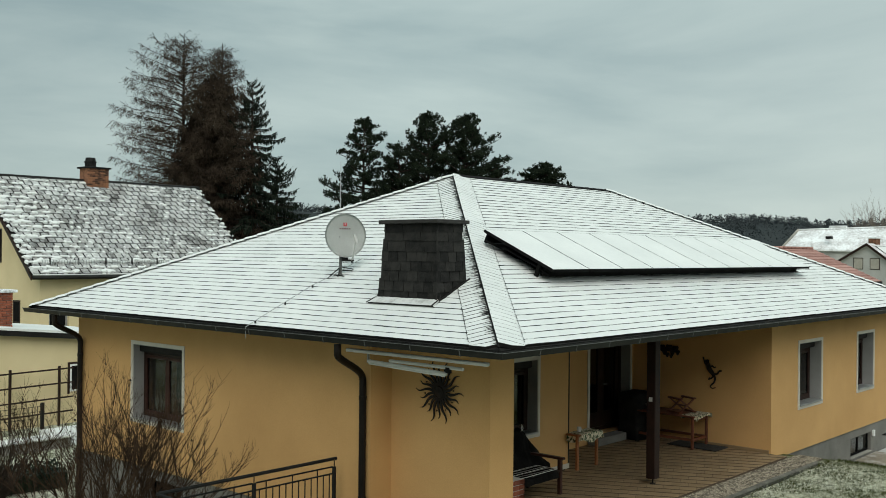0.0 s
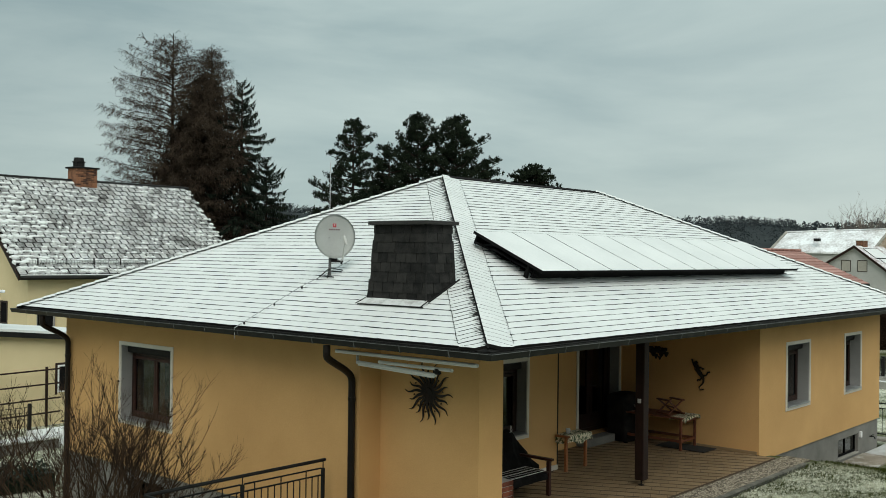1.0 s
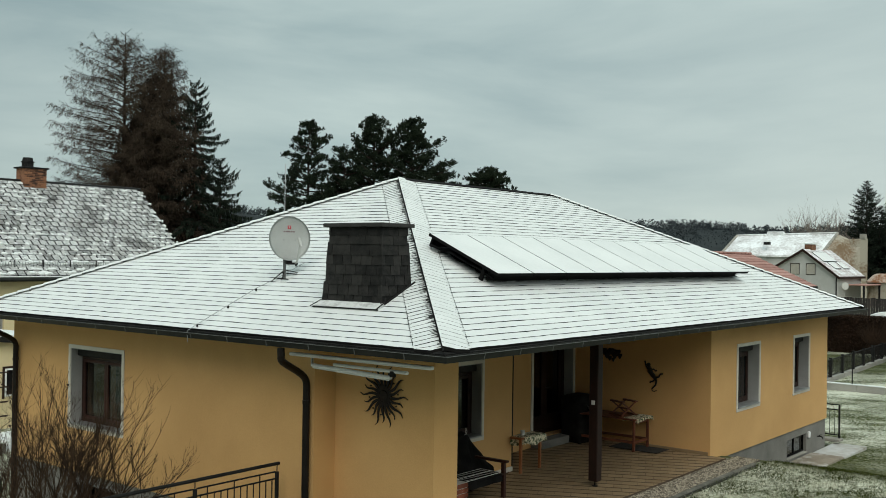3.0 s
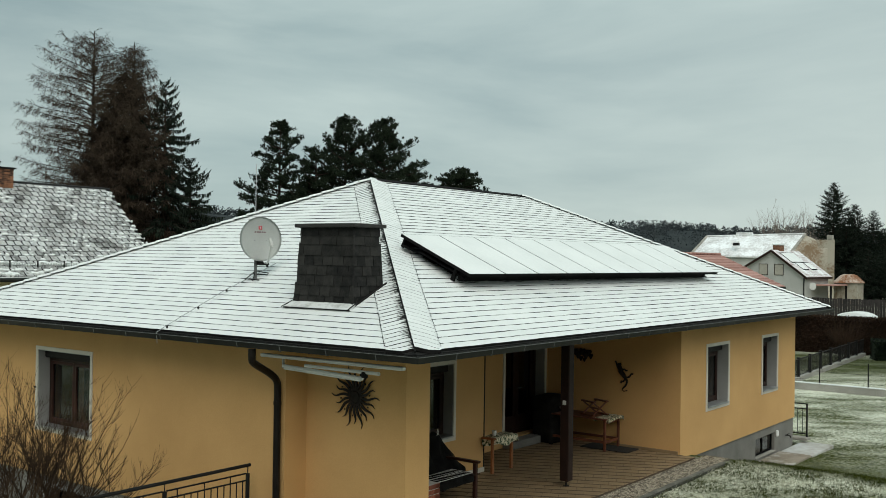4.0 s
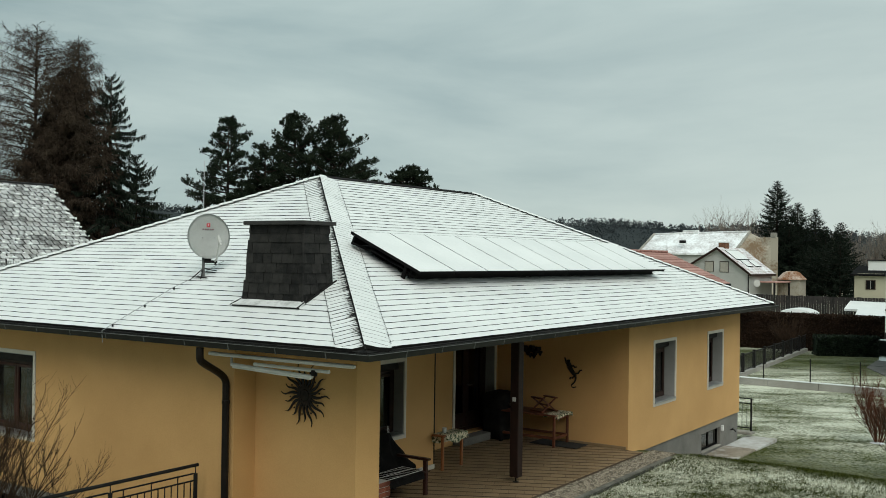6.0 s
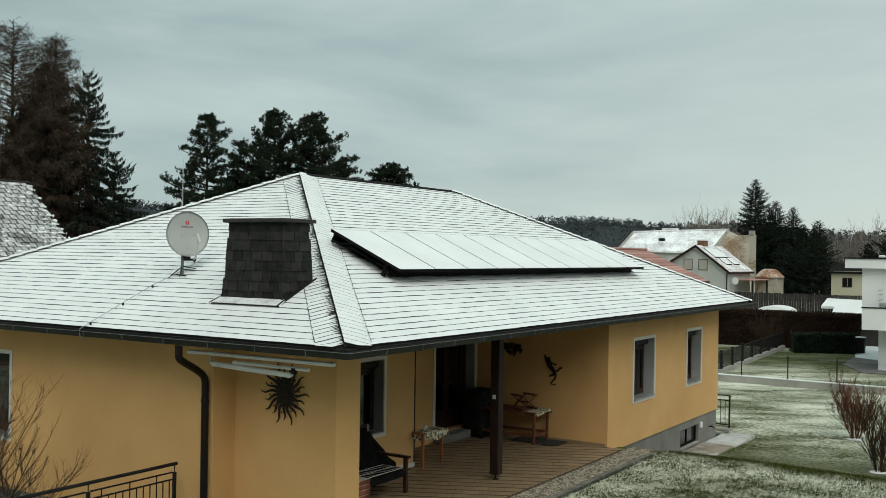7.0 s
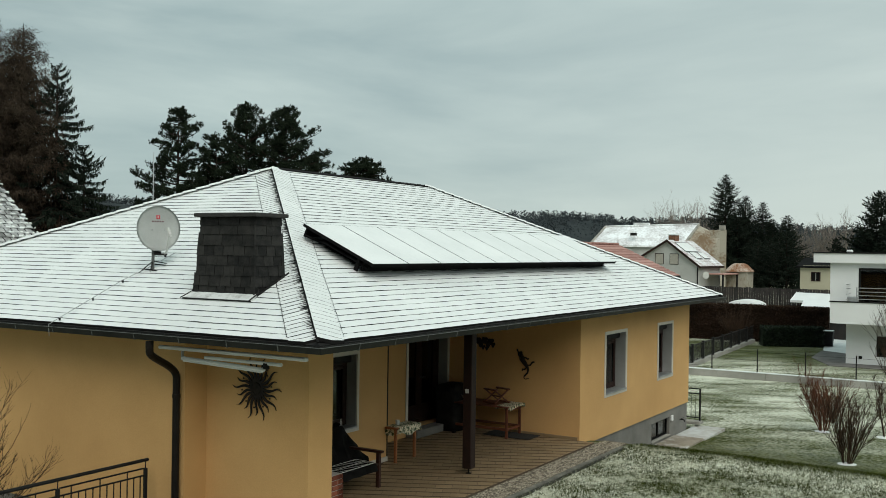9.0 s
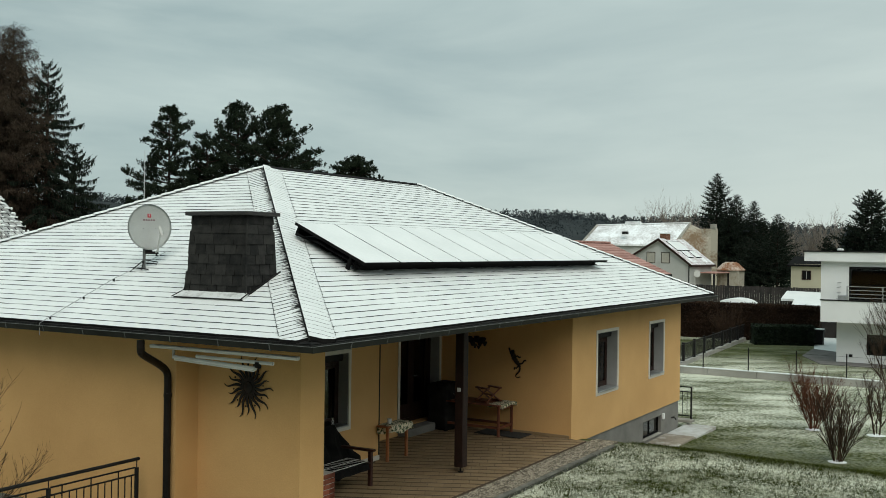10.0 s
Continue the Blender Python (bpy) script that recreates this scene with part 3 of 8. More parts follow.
# the far slopes lie under plain snow
bm = bmesh.new()
p = [bm.verts.new(q) for q in ((W, 0, EAVE_Z), (W, DEPTH, EAVE_Z), (0, DEPTH, EAVE_Z), (6, 6, plane_z(6)), (W - FAR_HIP, 6, plane_z(6)))]
for f in ((0, 1, 4), (1, 2, 3, 4)):
    bm.faces.new([p[i] for i in f])
bmesh.ops.solidify(bm, geom=bm.faces, thickness=0.02)
part("snow_layer", bm, SNOW, roof)

COURSES = 43
PITCH = RIDGE_V / COURSES
BAND = 0.46
rng = random.Random(5)


def course(number, along, inward, s0, s1, s0b, s1b):
    """One snow-laden course of slates, its lower edge open in places; s0..s1 below, s0b..s1b above."""
    n = max(2, int((s1 - s0) / 0.13))
    v0, v1 = number * PITCH or 0.02, (number + 1) * PITCH
    verts, faces, slots = [], [], []
    bare = []
    for k in range(n + 1):
        f = k / n
        a, b = s0 + (s1 - s0) * f, s0b + (s1b - s0b) * f
        wave = 0.75 * noise.noise((a * 2.0, number * 3.7, along.x * 9)) + 0.75 * noise.noise((a * 5.3, number * 5.1, 2.0))
        bare.append(wave > -0.22)
        lip = 0.0012 + 0.0052 * max(0.0, min(1.0, 0.50 + wave * 0.9)) * rng.uniform(0.55, 1.4)
        shift = 0.012 * noise.noise((a * 2.1, number * 2.9, 7.0)) + 0.006 * noise.noise((a * 9.0, number * 1.9, 3.0))
        for s, v, z in ((a, v0 + shift, plane_z(v0) - 0.022), (a, v0 + shift - 0.004, plane_z(v0) + lip), (a, v0 + 0.03, plane_z(v0 + 0.03) + lip * 0.9 + 0.002), (b, v1 + 0.015, plane_z(v1) + 0.0005)):
            q = along * s + inward * v
            verts.append((q.x, q.y, z))
    for k in range(n):
        i, j = k * 4, k * 4 + 4
        faces += [(i, j, j + 1, i + 1), (i + 1, j + 1, j + 2, i + 2), (i + 2, j + 2, j + 3, i + 3)]
        slots += [1 if bare[k] or not number else 2, 0, 0]
    if along.y:
        faces = [f[::-1] for f in faces]
    # lowest course: the dark gap above the gutter is painted into its edge
    raw("slate_course", verts, faces, [SNOW, SLATE_EDGE if number else BLACK_SLATE, HALF_EDGE], roof, slots=slots)


for i in range(COURSES):
    v0, v1 = i * PITCH, (i + 1) * PITCH
    far0, far1 = W - v0 * FAR_HIP / 6, W - v1 * FAR_HIP / 6
    if far0 - 0.1 - v0 - BAND > 0.3:
        course(i, Vector((1, 0, 0)), Vector((0, 1, 0)), v0 + BAND, far0 - 0.06, v1 + BAND, max(far1 - 0.06, v1 + BAND + 0.05))
    if 12 - 2 * v0 - BAND > 0.3:
        course(i, Vector((0, 1, 0)), Vector((1, 0, 0)), v0 + BAND, 12 - v0 - 0.06, v1 + BAND, max(12 - v1 - 0.06, v1 + BAND + 0.02))


def hip_band(right):
    """The slates that run up beside the near hip, on one of its sides; towards the hip they stand higher."""
    n = 66 if right else 72
    for k in range(n):
        h0, h1 = 6.0 * k / n, 6.0 * (k + 1) / n
        lift = 0.042 if right else 0.0
        lean = 0.13 if right else 0.19
        cover = (0.004 if right else 0.010) * rng.uniform(0.3, 1.0)

        def spot(h, s, up):
            v = min(max(h + lean * (0.5 - max(s, 0) / BAND), 0.0), 6.0)
            z = plane_z(v) + lift * (1 - max(s, 0) / (BAND + 0.03)) + up
            return (v + s, v, z) if right else (v, v + s, z)

        near = -0.035 if right else 0.004
        verts = [spot(h, s, up) for h, up in ((h0, cover), (h1, 0.0)) for s in (BAND + 0.03, BAND * 0.5, near)]
        verts += [(x, y, z - 0.05) for x, y, z in verts]
        faces = [(0, 1, 4, 3), (1, 2, 5, 4), (0, 6, 7, 1), (1, 7, 8, 2), (2, 8, 11, 5), (0, 3, 9, 6)]
        slots = [0, 0, 2 if right and k else 1, 2 if right and k else 1, 1, 1]
        if not right:
            # dark streaks out from the hip over the snow: bare slate plus painted hip shadow
            for m in range(5):
                e = (m + rng.random()) / 5
                reach = 0.045 + 0.19 * rng.random() ** 1.7
                base = h0 + (h1 - h0) * e
                w = (h1 - h0) * rng.uniform(0.08, 0.20)
                c = cover * (1 - e) + 0.004
                i = len(verts)
                verts += [spot(base - w, near, c), spot(base - w * 0.4, reach * 0.5, c), spot(base, reach, c), spot(base + w, reach * 0.4, c), spot(base + w, near, c)]
                faces.append(tuple(range(i, i + 5)))
                slots.append(1)
            faces = [f[::-1] for f in faces]
        # at the foot of the hip the eaves shade is painted in with blacker slate
        raw("hip_slate", verts, faces, [SNOW, SLATE if k else BLACK_SLATE, SLATE_EDGE], roof, slots=slots)


hip_band(True)
hip_band(False)
# dark broken seams where the bands meet the field, and along the hip itself
for right in (True, False):
    verts, faces = [], []
    for k in range(150):
        h0 = 0.06 + 5.9 * k / 150
        h1 = h0 + 0.042 * rng.uniform(0.3, 0.9)
        s = BAND + 0.030 + rng.uniform(0.0, 0.008)
        b = len(verts)
        for h, d in ((h0, 0), (h0, 0.013), (h1, 0.013), (h1, 0)):
            q = (h + s + d, h, plane_z(h) + 0.013)
            verts.append(q if right else (q[1], q[0], q[2]))
        faces.append((b, b + 1, b + 2, b + 3))
    seam = raw("seam", verts, faces, BLACK_SLATE, roof, "dark broken seam beside the hip slates")
    seam["kind"] = "stuff"
bm = bmesh.new()
pipe(bm, [(-0.02, 0.012, EAVE_Z + 0.012), (6.0 - 0.02, 6.0 + 0.012, plane_z(6) + 0.012)], 0.013, 6)
part("hip_seam", bm, BLACK_SLATE, roof, "dark seam along the near hip")


def cap_mesh(length, width, thick):
    bm = bmesh.new()
    prof = [(-width, -0.015), (-width * 0.5, 0.016), (0, 0.030), (width * 0.5, 0.016), (width, -0.015)]
    rows = []
    for xx, up in ((0, thick), (length * 0.94, 0.0), (length * 1.08, -0.012)):
        rows.append([bm.verts.new((xx, a, b + up)) for a, b in prof])
    for r0, r1 in zip(rows, rows[1:]):
        for k in range(4):
            bm.faces.new((r0[k], r1[k], r1[k + 1], r0[k + 1]))
    low = [bm.verts.new((0, a, -0.05)) for a, b in prof]
    for k in range(4):
        f = bm.faces.new((low[k], rows[0][k], rows[0][k + 1], low[k + 1]))
        f.material_index = 1
    bmesh.ops.recalc_face_normals(bm, faces=bm.faces)
    mesh = bpy.data.meshes.new("hip_cap")
    bm.to_mesh(mesh)
    bm.free()
    mesh.materials.append(SNOW)
    mesh.materials.append(SLATE_EDGE)
    return mesh


def caps(a, b, n, width):
    a, b = Vector(a), Vector(b)
    mesh = cap_mesh((b - a).length / n, width, 0.014)
    way = (b - a).normalized()
    side = Vector((0, 0, 1)).cross(way).normalized()
    turn = Matrix((way, side, way.cross(side))).transposed().to_4x4()
    for k in range(n):
        shared("hip_cap", mesh, roof, Matrix.Translation(a + (b - a) * (k / n)) @ turn)


caps((0, DEPTH, EAVE_Z - 0.004), (6, 6, plane_z(6) + 0.0), 34, 0.16)
caps((W, 0, EAVE_Z + 0.01), (W - FAR_HIP, 6, plane_z(6) + 0.02), 34, 0.11)
for k in range(20):
    bm = bmesh.new()
    x0, x1 = 6.0 + k * (W - FAR_HIP - 5.95) / 20, 6.0 + (k + 1.04) * (W - FAR_HIP - 5.95) / 20
    z = plane_z(6)
    ring = [[bm.verts.new((x, 6 + a, z + b + u)) for a, b in ((-0.10, -0.04), (-0.095, -0.02), (0, 0.022), (0.095, -0.02), (0.10, -0.04))] for x, u in ((x0, 0.0), (x1, 0.008))]
    for m in range(4):
        bm.faces.new((ring[0][m], ring[1][m], ring[1][m + 1], ring[0][m + 1]))
    bm.faces.new(ring[0])
    bm.faces.new(ring[1][::-1])
    part("ridge_cap", bm, BLACK_SLATE, roof, "bare dark ridge capping" if k == 0 else "")


# gutters round the eaves
def gutter():
    bm = bmesh.new()
    prof = [(0.0, 2.695), (0.012, 2.622), (0.105, 2.614), (0.128, 2.690), (0.122, 2.691), (0.100, 2.622), (0.018, 2.628), (0.006, 2.695)]
    corners = [((0, DEPTH), (-1, 1)), ((0, 0), (-1, -1)), ((W, 0), (1, -1)), ((W, DEPTH), (1, 1))]
    rings = [[bm.verts.new((c[0] + o[0] * d, c[1] + o[1] * d, z)) for d, z in prof] for c, o in corners]
    n = len(prof)
    for i in range(4):
        a, b = rings[i], rings[(i + 1) % 4]
        for k in range(n):
            bm.faces.new((a[k], b[k], b[(k + 1) % n], a[(k + 1) % n]))
    bmesh.ops.recalc_face_normals(bm, faces=bm.faces)
    g = part("gutter", bm, GUTTER, house, "dark brown-grey box gutter")
    for a, b in zip(corners, corners[1:]):
        bm = bmesh.new()
        p, q = [Vector((c[0] + o[0] * 0.128, c[1] + o[1] * 0.128, 2.692)) for c, o in (a, b)]
        tube(bm, p, q, 0.0045, n=6)
        part("rim", bm, BRACKET, g, "pale rolled gutter rim")
    bm = bmesh.new()
    slab(bm, [(-0.007, -0.131, 2.698), (-0.007, -0.108, 2.610), (0.007, -0.108, 2.610), (0.007, -0.131, 2.698)], (0, 0.004, 0))
    slab(bm, [(-0.007, -0.108, 2.610), (-0.007, -0.01, 2.616), (0.007, -0.01, 2.616), (0.007, -0.108, 2.610)], (0, 0, -0.003))
    mesh = bpy.data.meshes.new("gutter_bracket")
    bm.to_mesh(mesh)
    bm.free()
    mesh.materials.append(BRACKET)
    for k in range(21):
        shared("gutter_bracket", mesh, g, pose(0.65 + k * 0.80, 0, 0))
    for k in range(14):
        shared("gutter_bracket", mesh, g, pose(0, 0.55 + k * 0.84, 0, 0, 0, -90))


gutter()
for route in ([(-0.065, 2.82, 2.60), (-0.065, 2.82, 2.50), (0.0, 2.85, 2.40), (0.42, 2.95, 2.20), (0.56, 2.975, 2.08), (0.575, 2.975, 1.92), (0.575, 2.975, -1.4)],
              [(-0.065, 10.92, 2.60), (-0.065, 10.92, 2.50), (0.0, 10.95, 2.40), (0.42, 11.06, 2.20), (0.56, 11.10, 2.08), (0.575, 11.11, 1.92), (0.575, 11.11, -1.4)]):
    bm = bmesh.new()
    pipe(bm, route[:1] + bend(route[1:-1], 4) + route[-1:], 0.052, 12)
    for z in (1.75, 0.3):
        tube(bm, (*route[-1][:2], z), (*route[-1][:2], z + 0.05), 0.059, n=12)
    part("downpipe", bm, PIPE_BROWN, house, "dark downpipe with an offset bend", smooth=False)

# post that carries the porch roof, on a steel pin
px, py = 5.56, 1.08
bm = boxed((px - 0.085, px + 0.085, py - 0.085, py + 0.085, 0.09, TOP), bevel=0.012)
post = part("porch_post", bm, POST_WOOD, house, "dark wooden post on a steel pin")
bm = bmesh.new()
tube(bm, (px, py, 0.0), (px, py, 0.09), 0.014, n=8)
tube(bm, (px, py, 0.0), (px, py, 0.008), 0.05, n=8)
part("steel_pin", bm, DARK_METAL, post)
part("switch", boxed((px - 0.10, px - 0.085, py - 0.03, py + 0.03, 1.40, 1.47)), LIGHT_GREY, post, "small pale switch")
# unseen behind the gutter; hung low to keep sky light out of the porch
part("porch_beam", boxed((1.615, 9.407, 0.98, 1.18, 2.435, TOP)), POST_WOOD, house, "dark unseen beam under the porch roof")

# ---- on the roof ----
TILT = math.degrees(math.atan(RISE))

# chimney clad in slates: the core leans in a little towards its top
CH0, CH1 = 2.95, 4.30


def chimney_side(z):
    f = (z - 3.15) / (CH1 - 3.15)
    return 0.955 + 0.02 * f, 1.625 - 0.10 * f, 1.905 + 0.015 * f, 3.075 - 0.125 * f


bm = bmesh.new()
ring = []
for z in (CH0, CH1):
    a, b, c, d = chimney_side(z)
    ring.append([bm.verts.new(p) for p in ((a + 0.012, c + 0.012, z), (b - 0.012, c + 0.012, z), (b - 0.012, d - 0.012, z), (a + 0.012, d - 0.012, z))])
for k in range(4):
    bm.faces.new((ring[0][k], ring[0][(k + 1) % 4], ring[1][(k + 1) % 4], ring[1][k]))
bm.faces.new(ring[1])
chimney = part("chimney", bm, BLACK_SLATE, house, "chimney clad in dark grey slates with a flat cap")
a, b, c, d = chimney_side(CH1)
bm = boxed((a - 0.075, b + 0.075, c - 0.075, d + 0.075, CH1 - 0.005, CH1 + 0.050), bevel=0.010)
part("cap_slab", bm, mat("cap_slab", (0.011, 0.0105, 0.010), (0.031, 0.029, 0.027), 6, 60, 0.8, 0.3), chimney, "dark grey cap slab")
bm = boxed((a + 0.02, b - 0.02, c + 0.02, d - 0.02, CH1 + 0.051, CH1 + 0.058))
part("snow_layer", bm, SNOW, chimney, "thin snow on the cap")
unit = bpy.data.meshes.new("slate")
bm = boxed((0, 1, 0, 1, 0, 1))
bm.to_mesh(unit)
bm.free()
unit.materials.append(SLATE)
crng = random.Random(11)
ROWS = [3.17, 3.325, 3.475, 3.62, 3.76, 3.90, 4.05, 4.18]
for j, z in enumerate(ROWS):
    top = ROWS[j + 1] if j + 1 < len(ROWS) else CH1
    a, b, c, d = chimney_side(z)
    big = 1.9 if j >= 5 else 1.0
    # front face, along y
    s = c - 0.004
    s -= 0.09 * (j % 2)
    while s < d - 0.02:
        wide = crng.uniform(0.165, 0.215) * big
        lo, hi = max(s, c - 0.006), min(s + wide - 0.009, d)
        if hi - lo > 0.03:
            m = Matrix.Translation((a - 0.004 - crng.uniform(0, 0.004), lo, z - 0.006 + crng.uniform(-0.006, 0.004))) @ pose(0, 0, 0, crng.uniform(-1.0, 1.0), 5.0 + crng.uniform(-1, 1), 0)
            shared("slate", unit, chimney, m @ Matrix.Diagonal((0.008, hi - lo, top - z + 0.03, 1)))
        s += wide
    # side face, along x
    s = a - 0.004 - 0.08 * ((j + 1) % 2)
    while s < b - 0.02:
        wide = crng.uniform(0.165, 0.215) * big
        lo, hi = max(s, a + 0.002), min(s + wide - 0.009, b)
        if hi - lo > 0.03:
            m = Matrix.Translation((lo, c - 0.004 - crng.uniform(0, 0.004), z - 0.006 + crng.uniform(-0.006, 0.004))) @ pose(0, 0, 0, -5.0 + crng.uniform(-1, 1), crng.uniform(-1, 1), 0)
            shared("slate", unit, chimney, m @ Matrix.Diagonal((hi - lo, 0.008, top - z + 0.03, 1)))
        s += wide
for k, x in enumerate(ROWS[:-1]):
    a, b, c, d = chimney_side(x)
    part("corner_strip", boxed((a - 0.014, a + 0.006, c - 0.014, c + 0.006, x, ROWS[k + 1])), SLATE, chimney)
# metal apron below the chimney, lightly snowed over
bm = bmesh.new()
zz = lambda v: plane_z(v) + 0.03
slab(bm, [(0.83, 1.86, zz(0.83)), (0.96, 1.86, zz(0.96) + 0.02), (0.96, 3.10, zz(0.96) + 0.02), (0.83, 3.13, zz(0.83))], (0, 0, -0.035))
part("apron", bm, dusted("apron_sheet", ((0.34, 0.35, 0.34), (0.50, 0.51, 0.50)), 0.62, 2.0, 8.0, light=(0.60, 0.62, 0.61)), chimney, "grey metal apron flashing with snow")
bm = bmesh.new()
pipe(bm, [(0.826, 1.85, zz(0.826) - 0.012), (0.826, 3.14, zz(0.826) - 0.012)], 0.011, 6)
part("apron_edge", bm, DARK_METAL, chimney)
for yy, lean in ((1.86, 0), (3.10, 0.06)):
    bm = bmesh.new()
    pipe(bm, [(0.80, yy + lean, zz(0.80) + 0.008), (0.98, yy, zz(0.98) + 0.02), (1.0, yy, zz(1.0) + 0.07)], 0.008, 6)
    part("apron_edge", bm, DARK_METAL, chimney)
bm = bmesh.new()
slab(bm, [(0.96, 1.895, zz(0.96) - 0.004), (1.66, 1.895, zz(1.66) - 0.006), (1.66, 1.878, zz(1.66) - 0.010), (0.96, 1.868, zz(0.96) - 0.008)], (0, 0, -0.02))
part("side_flashing", bm, DARK_METAL, chimney, "dark side flashing")

# solar collectors, ten in a row, under snow
PX0, PY0, PW, PL = 2.98, 1.45, 1.01, 1.50
brng = random.Random(17)
# roof below the collectors: bare slate, with their shadow in its black colour
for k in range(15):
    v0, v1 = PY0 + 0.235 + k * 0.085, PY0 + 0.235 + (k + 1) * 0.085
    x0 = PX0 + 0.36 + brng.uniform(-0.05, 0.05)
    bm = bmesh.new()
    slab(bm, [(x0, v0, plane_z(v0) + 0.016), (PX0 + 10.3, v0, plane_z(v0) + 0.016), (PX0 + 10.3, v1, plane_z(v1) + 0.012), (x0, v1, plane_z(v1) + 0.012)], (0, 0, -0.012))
    part("shaded_bare_course", bm, BLACK_SLATE, roof, "bare dark slates below the collectors, their shadow painted in")
base = pose(PX0, PY0, plane_z(PY0), TILT)
panel = thing("solar_panel", (0, 0, 0), "flat black-framed solar collector covered with smooth snow", "solar panel", "row of solar panels on the roof")
g = 0.006
TOPN = 0.26
part("frame", boxed((g, PW - g, 0.0, 0.03, TOPN - 0.045, TOPN), (g, PW - g, PL - 0.03, PL, TOPN - 0.045, TOPN), (g, g + 0.025, 0.03, PL - 0.03, TOPN - 0.045, TOPN), (PW - g - 0.025, PW - g, 0.03, PL - 0.03, TOPN - 0.045, TOPN)), PANEL_FRAME, panel, "black aluminium frame")
part("backing", boxed((g + 0.025, PW - g - 0.025, 0.03, PL - 0.03, TOPN - 0.04, TOPN - 0.001)), PANEL_FRAME, panel)
bm = boxed((g + 0.011, PW - g - 0.011, 0.012, PL - 0.012, TOPN - 0.001, TOPN + 0.0035), bevel=0.0015)
part("snow_layer", bm, SNOW, panel, "even layer of snow")
panel.matrix_basis = base
for k in range(1, 10):
    copy_thing(panel, base @ Matrix.Translation((k * PW, 0, 0)))
rail = thing("mounting_frame", (0, 0, 0), "black metal mounting frame under the row of solar collectors", "mounting frame")
rail.matrix_basis = base
for yy in (0.10, 1.35):
    part("rail", boxed((0.12, 10 * PW - 0.1, yy + 0.12, yy + 0.16, 0.035, TOPN - 0.048)), PANEL_FRAME, rail)
for k in range(11):
    bm = bmesh.new()
    kx = min(max(k * PW, 0.06), 10 * PW - 0.06)
    slab(bm, [(kx - 0.02, 0.26, 0.012), (kx - 0.02, 0.33, 0.012), (kx - 0.02, 0.33, TOPN - 0.048), (kx - 0.02, 0.29, TOPN - 0.048)], (0.04, 0, 0))
    part("bracket", bm, PANEL_FRAME, rail)
    if 0 < k < 10:
        bm = bmesh.new()
        slab(bm, [(kx - 0.12, 0.26, 0.024), (kx, 0.26, 0.024), (kx, 0.36, 0.024), (kx - 0.04, 0.36, 0.024)], (0, 0, -0.012))
        part("snow_patch", bm, SNOW, rail)
bm = bmesh.new()
pipe(bm, bend([(0.16, 0.15, 0.10), (0.10, 0.4, 0.14), (0.20, 0.7, 0.10), (0.08, 1.0, 0.14), (0.18, 1.2, 0.08), (0.02, 1.36, 0.10), (0.10, 1.45, 0.06)], 6), 0.022, 8)
part("hose", bm, PANEL_FRAME, rail, "black insulated hose")
bm = bmesh.new()
pipe(bm, bend([(10 * PW - 0.2, 0.2, 0.06), (10 * PW - 0.13, 0.5, 0.09), (10 * PW - 0.2, 1.1, 0.06)], 6), 0.022, 8)
part("hose", bm, DARK_METAL, rail)

# satellite dish on a short mast
DISH = Vector((1.67, 4.56, 4.145))
away = (EYE - DISH).normalized()
right = Vector((0.665, -0.747, 0))
face = (away + 0.20 * right + Vector((0, 0, 0.10))).normalized()
dish = thing("satellite_dish", (0, 0, 0), "round pale grey satellite dish on a short mast on the roof", "satellite dish")
flat = face.cross(Vector((0, 0, 1))).normalized() * -1
upright = face.cross(flat).normalized() * -1
if upright.z < 0:
    upright = -upright
pose_dish = Matrix((flat, upright, flat.cross(upright))).transposed().to_4x4()
if (pose_dish.to_3x3() @ Vector((0, 0, 1))).dot(face) < 0:
    flat = -flat
    pose_dish = Matrix((flat, upright, flat.cross(upright))).transposed().to_4x4()
dish.matrix_basis = Matrix.Translation(DISH) @ pose_dish
bm = bmesh.new()
RX, RY, NR, NA = 0.338, 0.362, 8, 48
rows = []
for i in range(NR + 1):
    f = i / NR
    rows.append([bm.verts.new((RX * f * math.cos(2 * math.pi * k / NA), RY * f * math.sin(2 * math.pi * k / NA), 0.055 * f * f - 0.055)) for k in range(NA)] if i else [bm.verts.new((0, 0, -0.055))])
for k in range(NA):
    bm.faces.new((rows[0][0], rows[1][k], rows[1][(k + 1) % NA]))
for r0, r1 in zip(rows[1:], rows[2:]):
    for k in range(NA):
        bm.faces.new((r0[k], r1[k], r1[(k + 1) % NA], r0[(k + 1) % NA]))
bmesh.ops.solidify(bm, geom=bm.faces, thickness=0.012)
part("reflector", bm, DISH_GREY, dish, "pale grey reflector", smooth=True)
bm = boxed((-0.028, 0.028, 0.155, 0.215, -0.036, -0.033), bevel=0.001)
part("logo", bm, LOGO_RED, dish, "red square mark above small bars")
part("logo_dot", boxed((-0.008, 0.008, 0.172, 0.205, -0.032, -0.030)), DISH_GREY, dish)
for k in range(5):
    x0 = -0.092 + k * 0.0385
    part("logo_bar", boxed((x0, x0 + 0.026, 0.105, 0.127, -0.046, -0.041)), LOGO_DARK, dish)
for x, yy in ((-0.09, -0.02), (0.10, -0.02), (-0.07, -0.27)):
    part("bolt_head", boxed((x - 0.008, x + 0.008, yy - 0.008, yy + 0.008, -0.052, -0.038)), ZINC, dish)
bm = bmesh.new()
pipe(bm, [(0.10, -0.40, -0.06), (0.11, -0.37, 0.06), (0.10, -0.10, 0.36)], 0.016, 8)
part("feed_arm", bm, LIGHT_GREY, dish, "grey feed arm")
bm = bmesh.new()
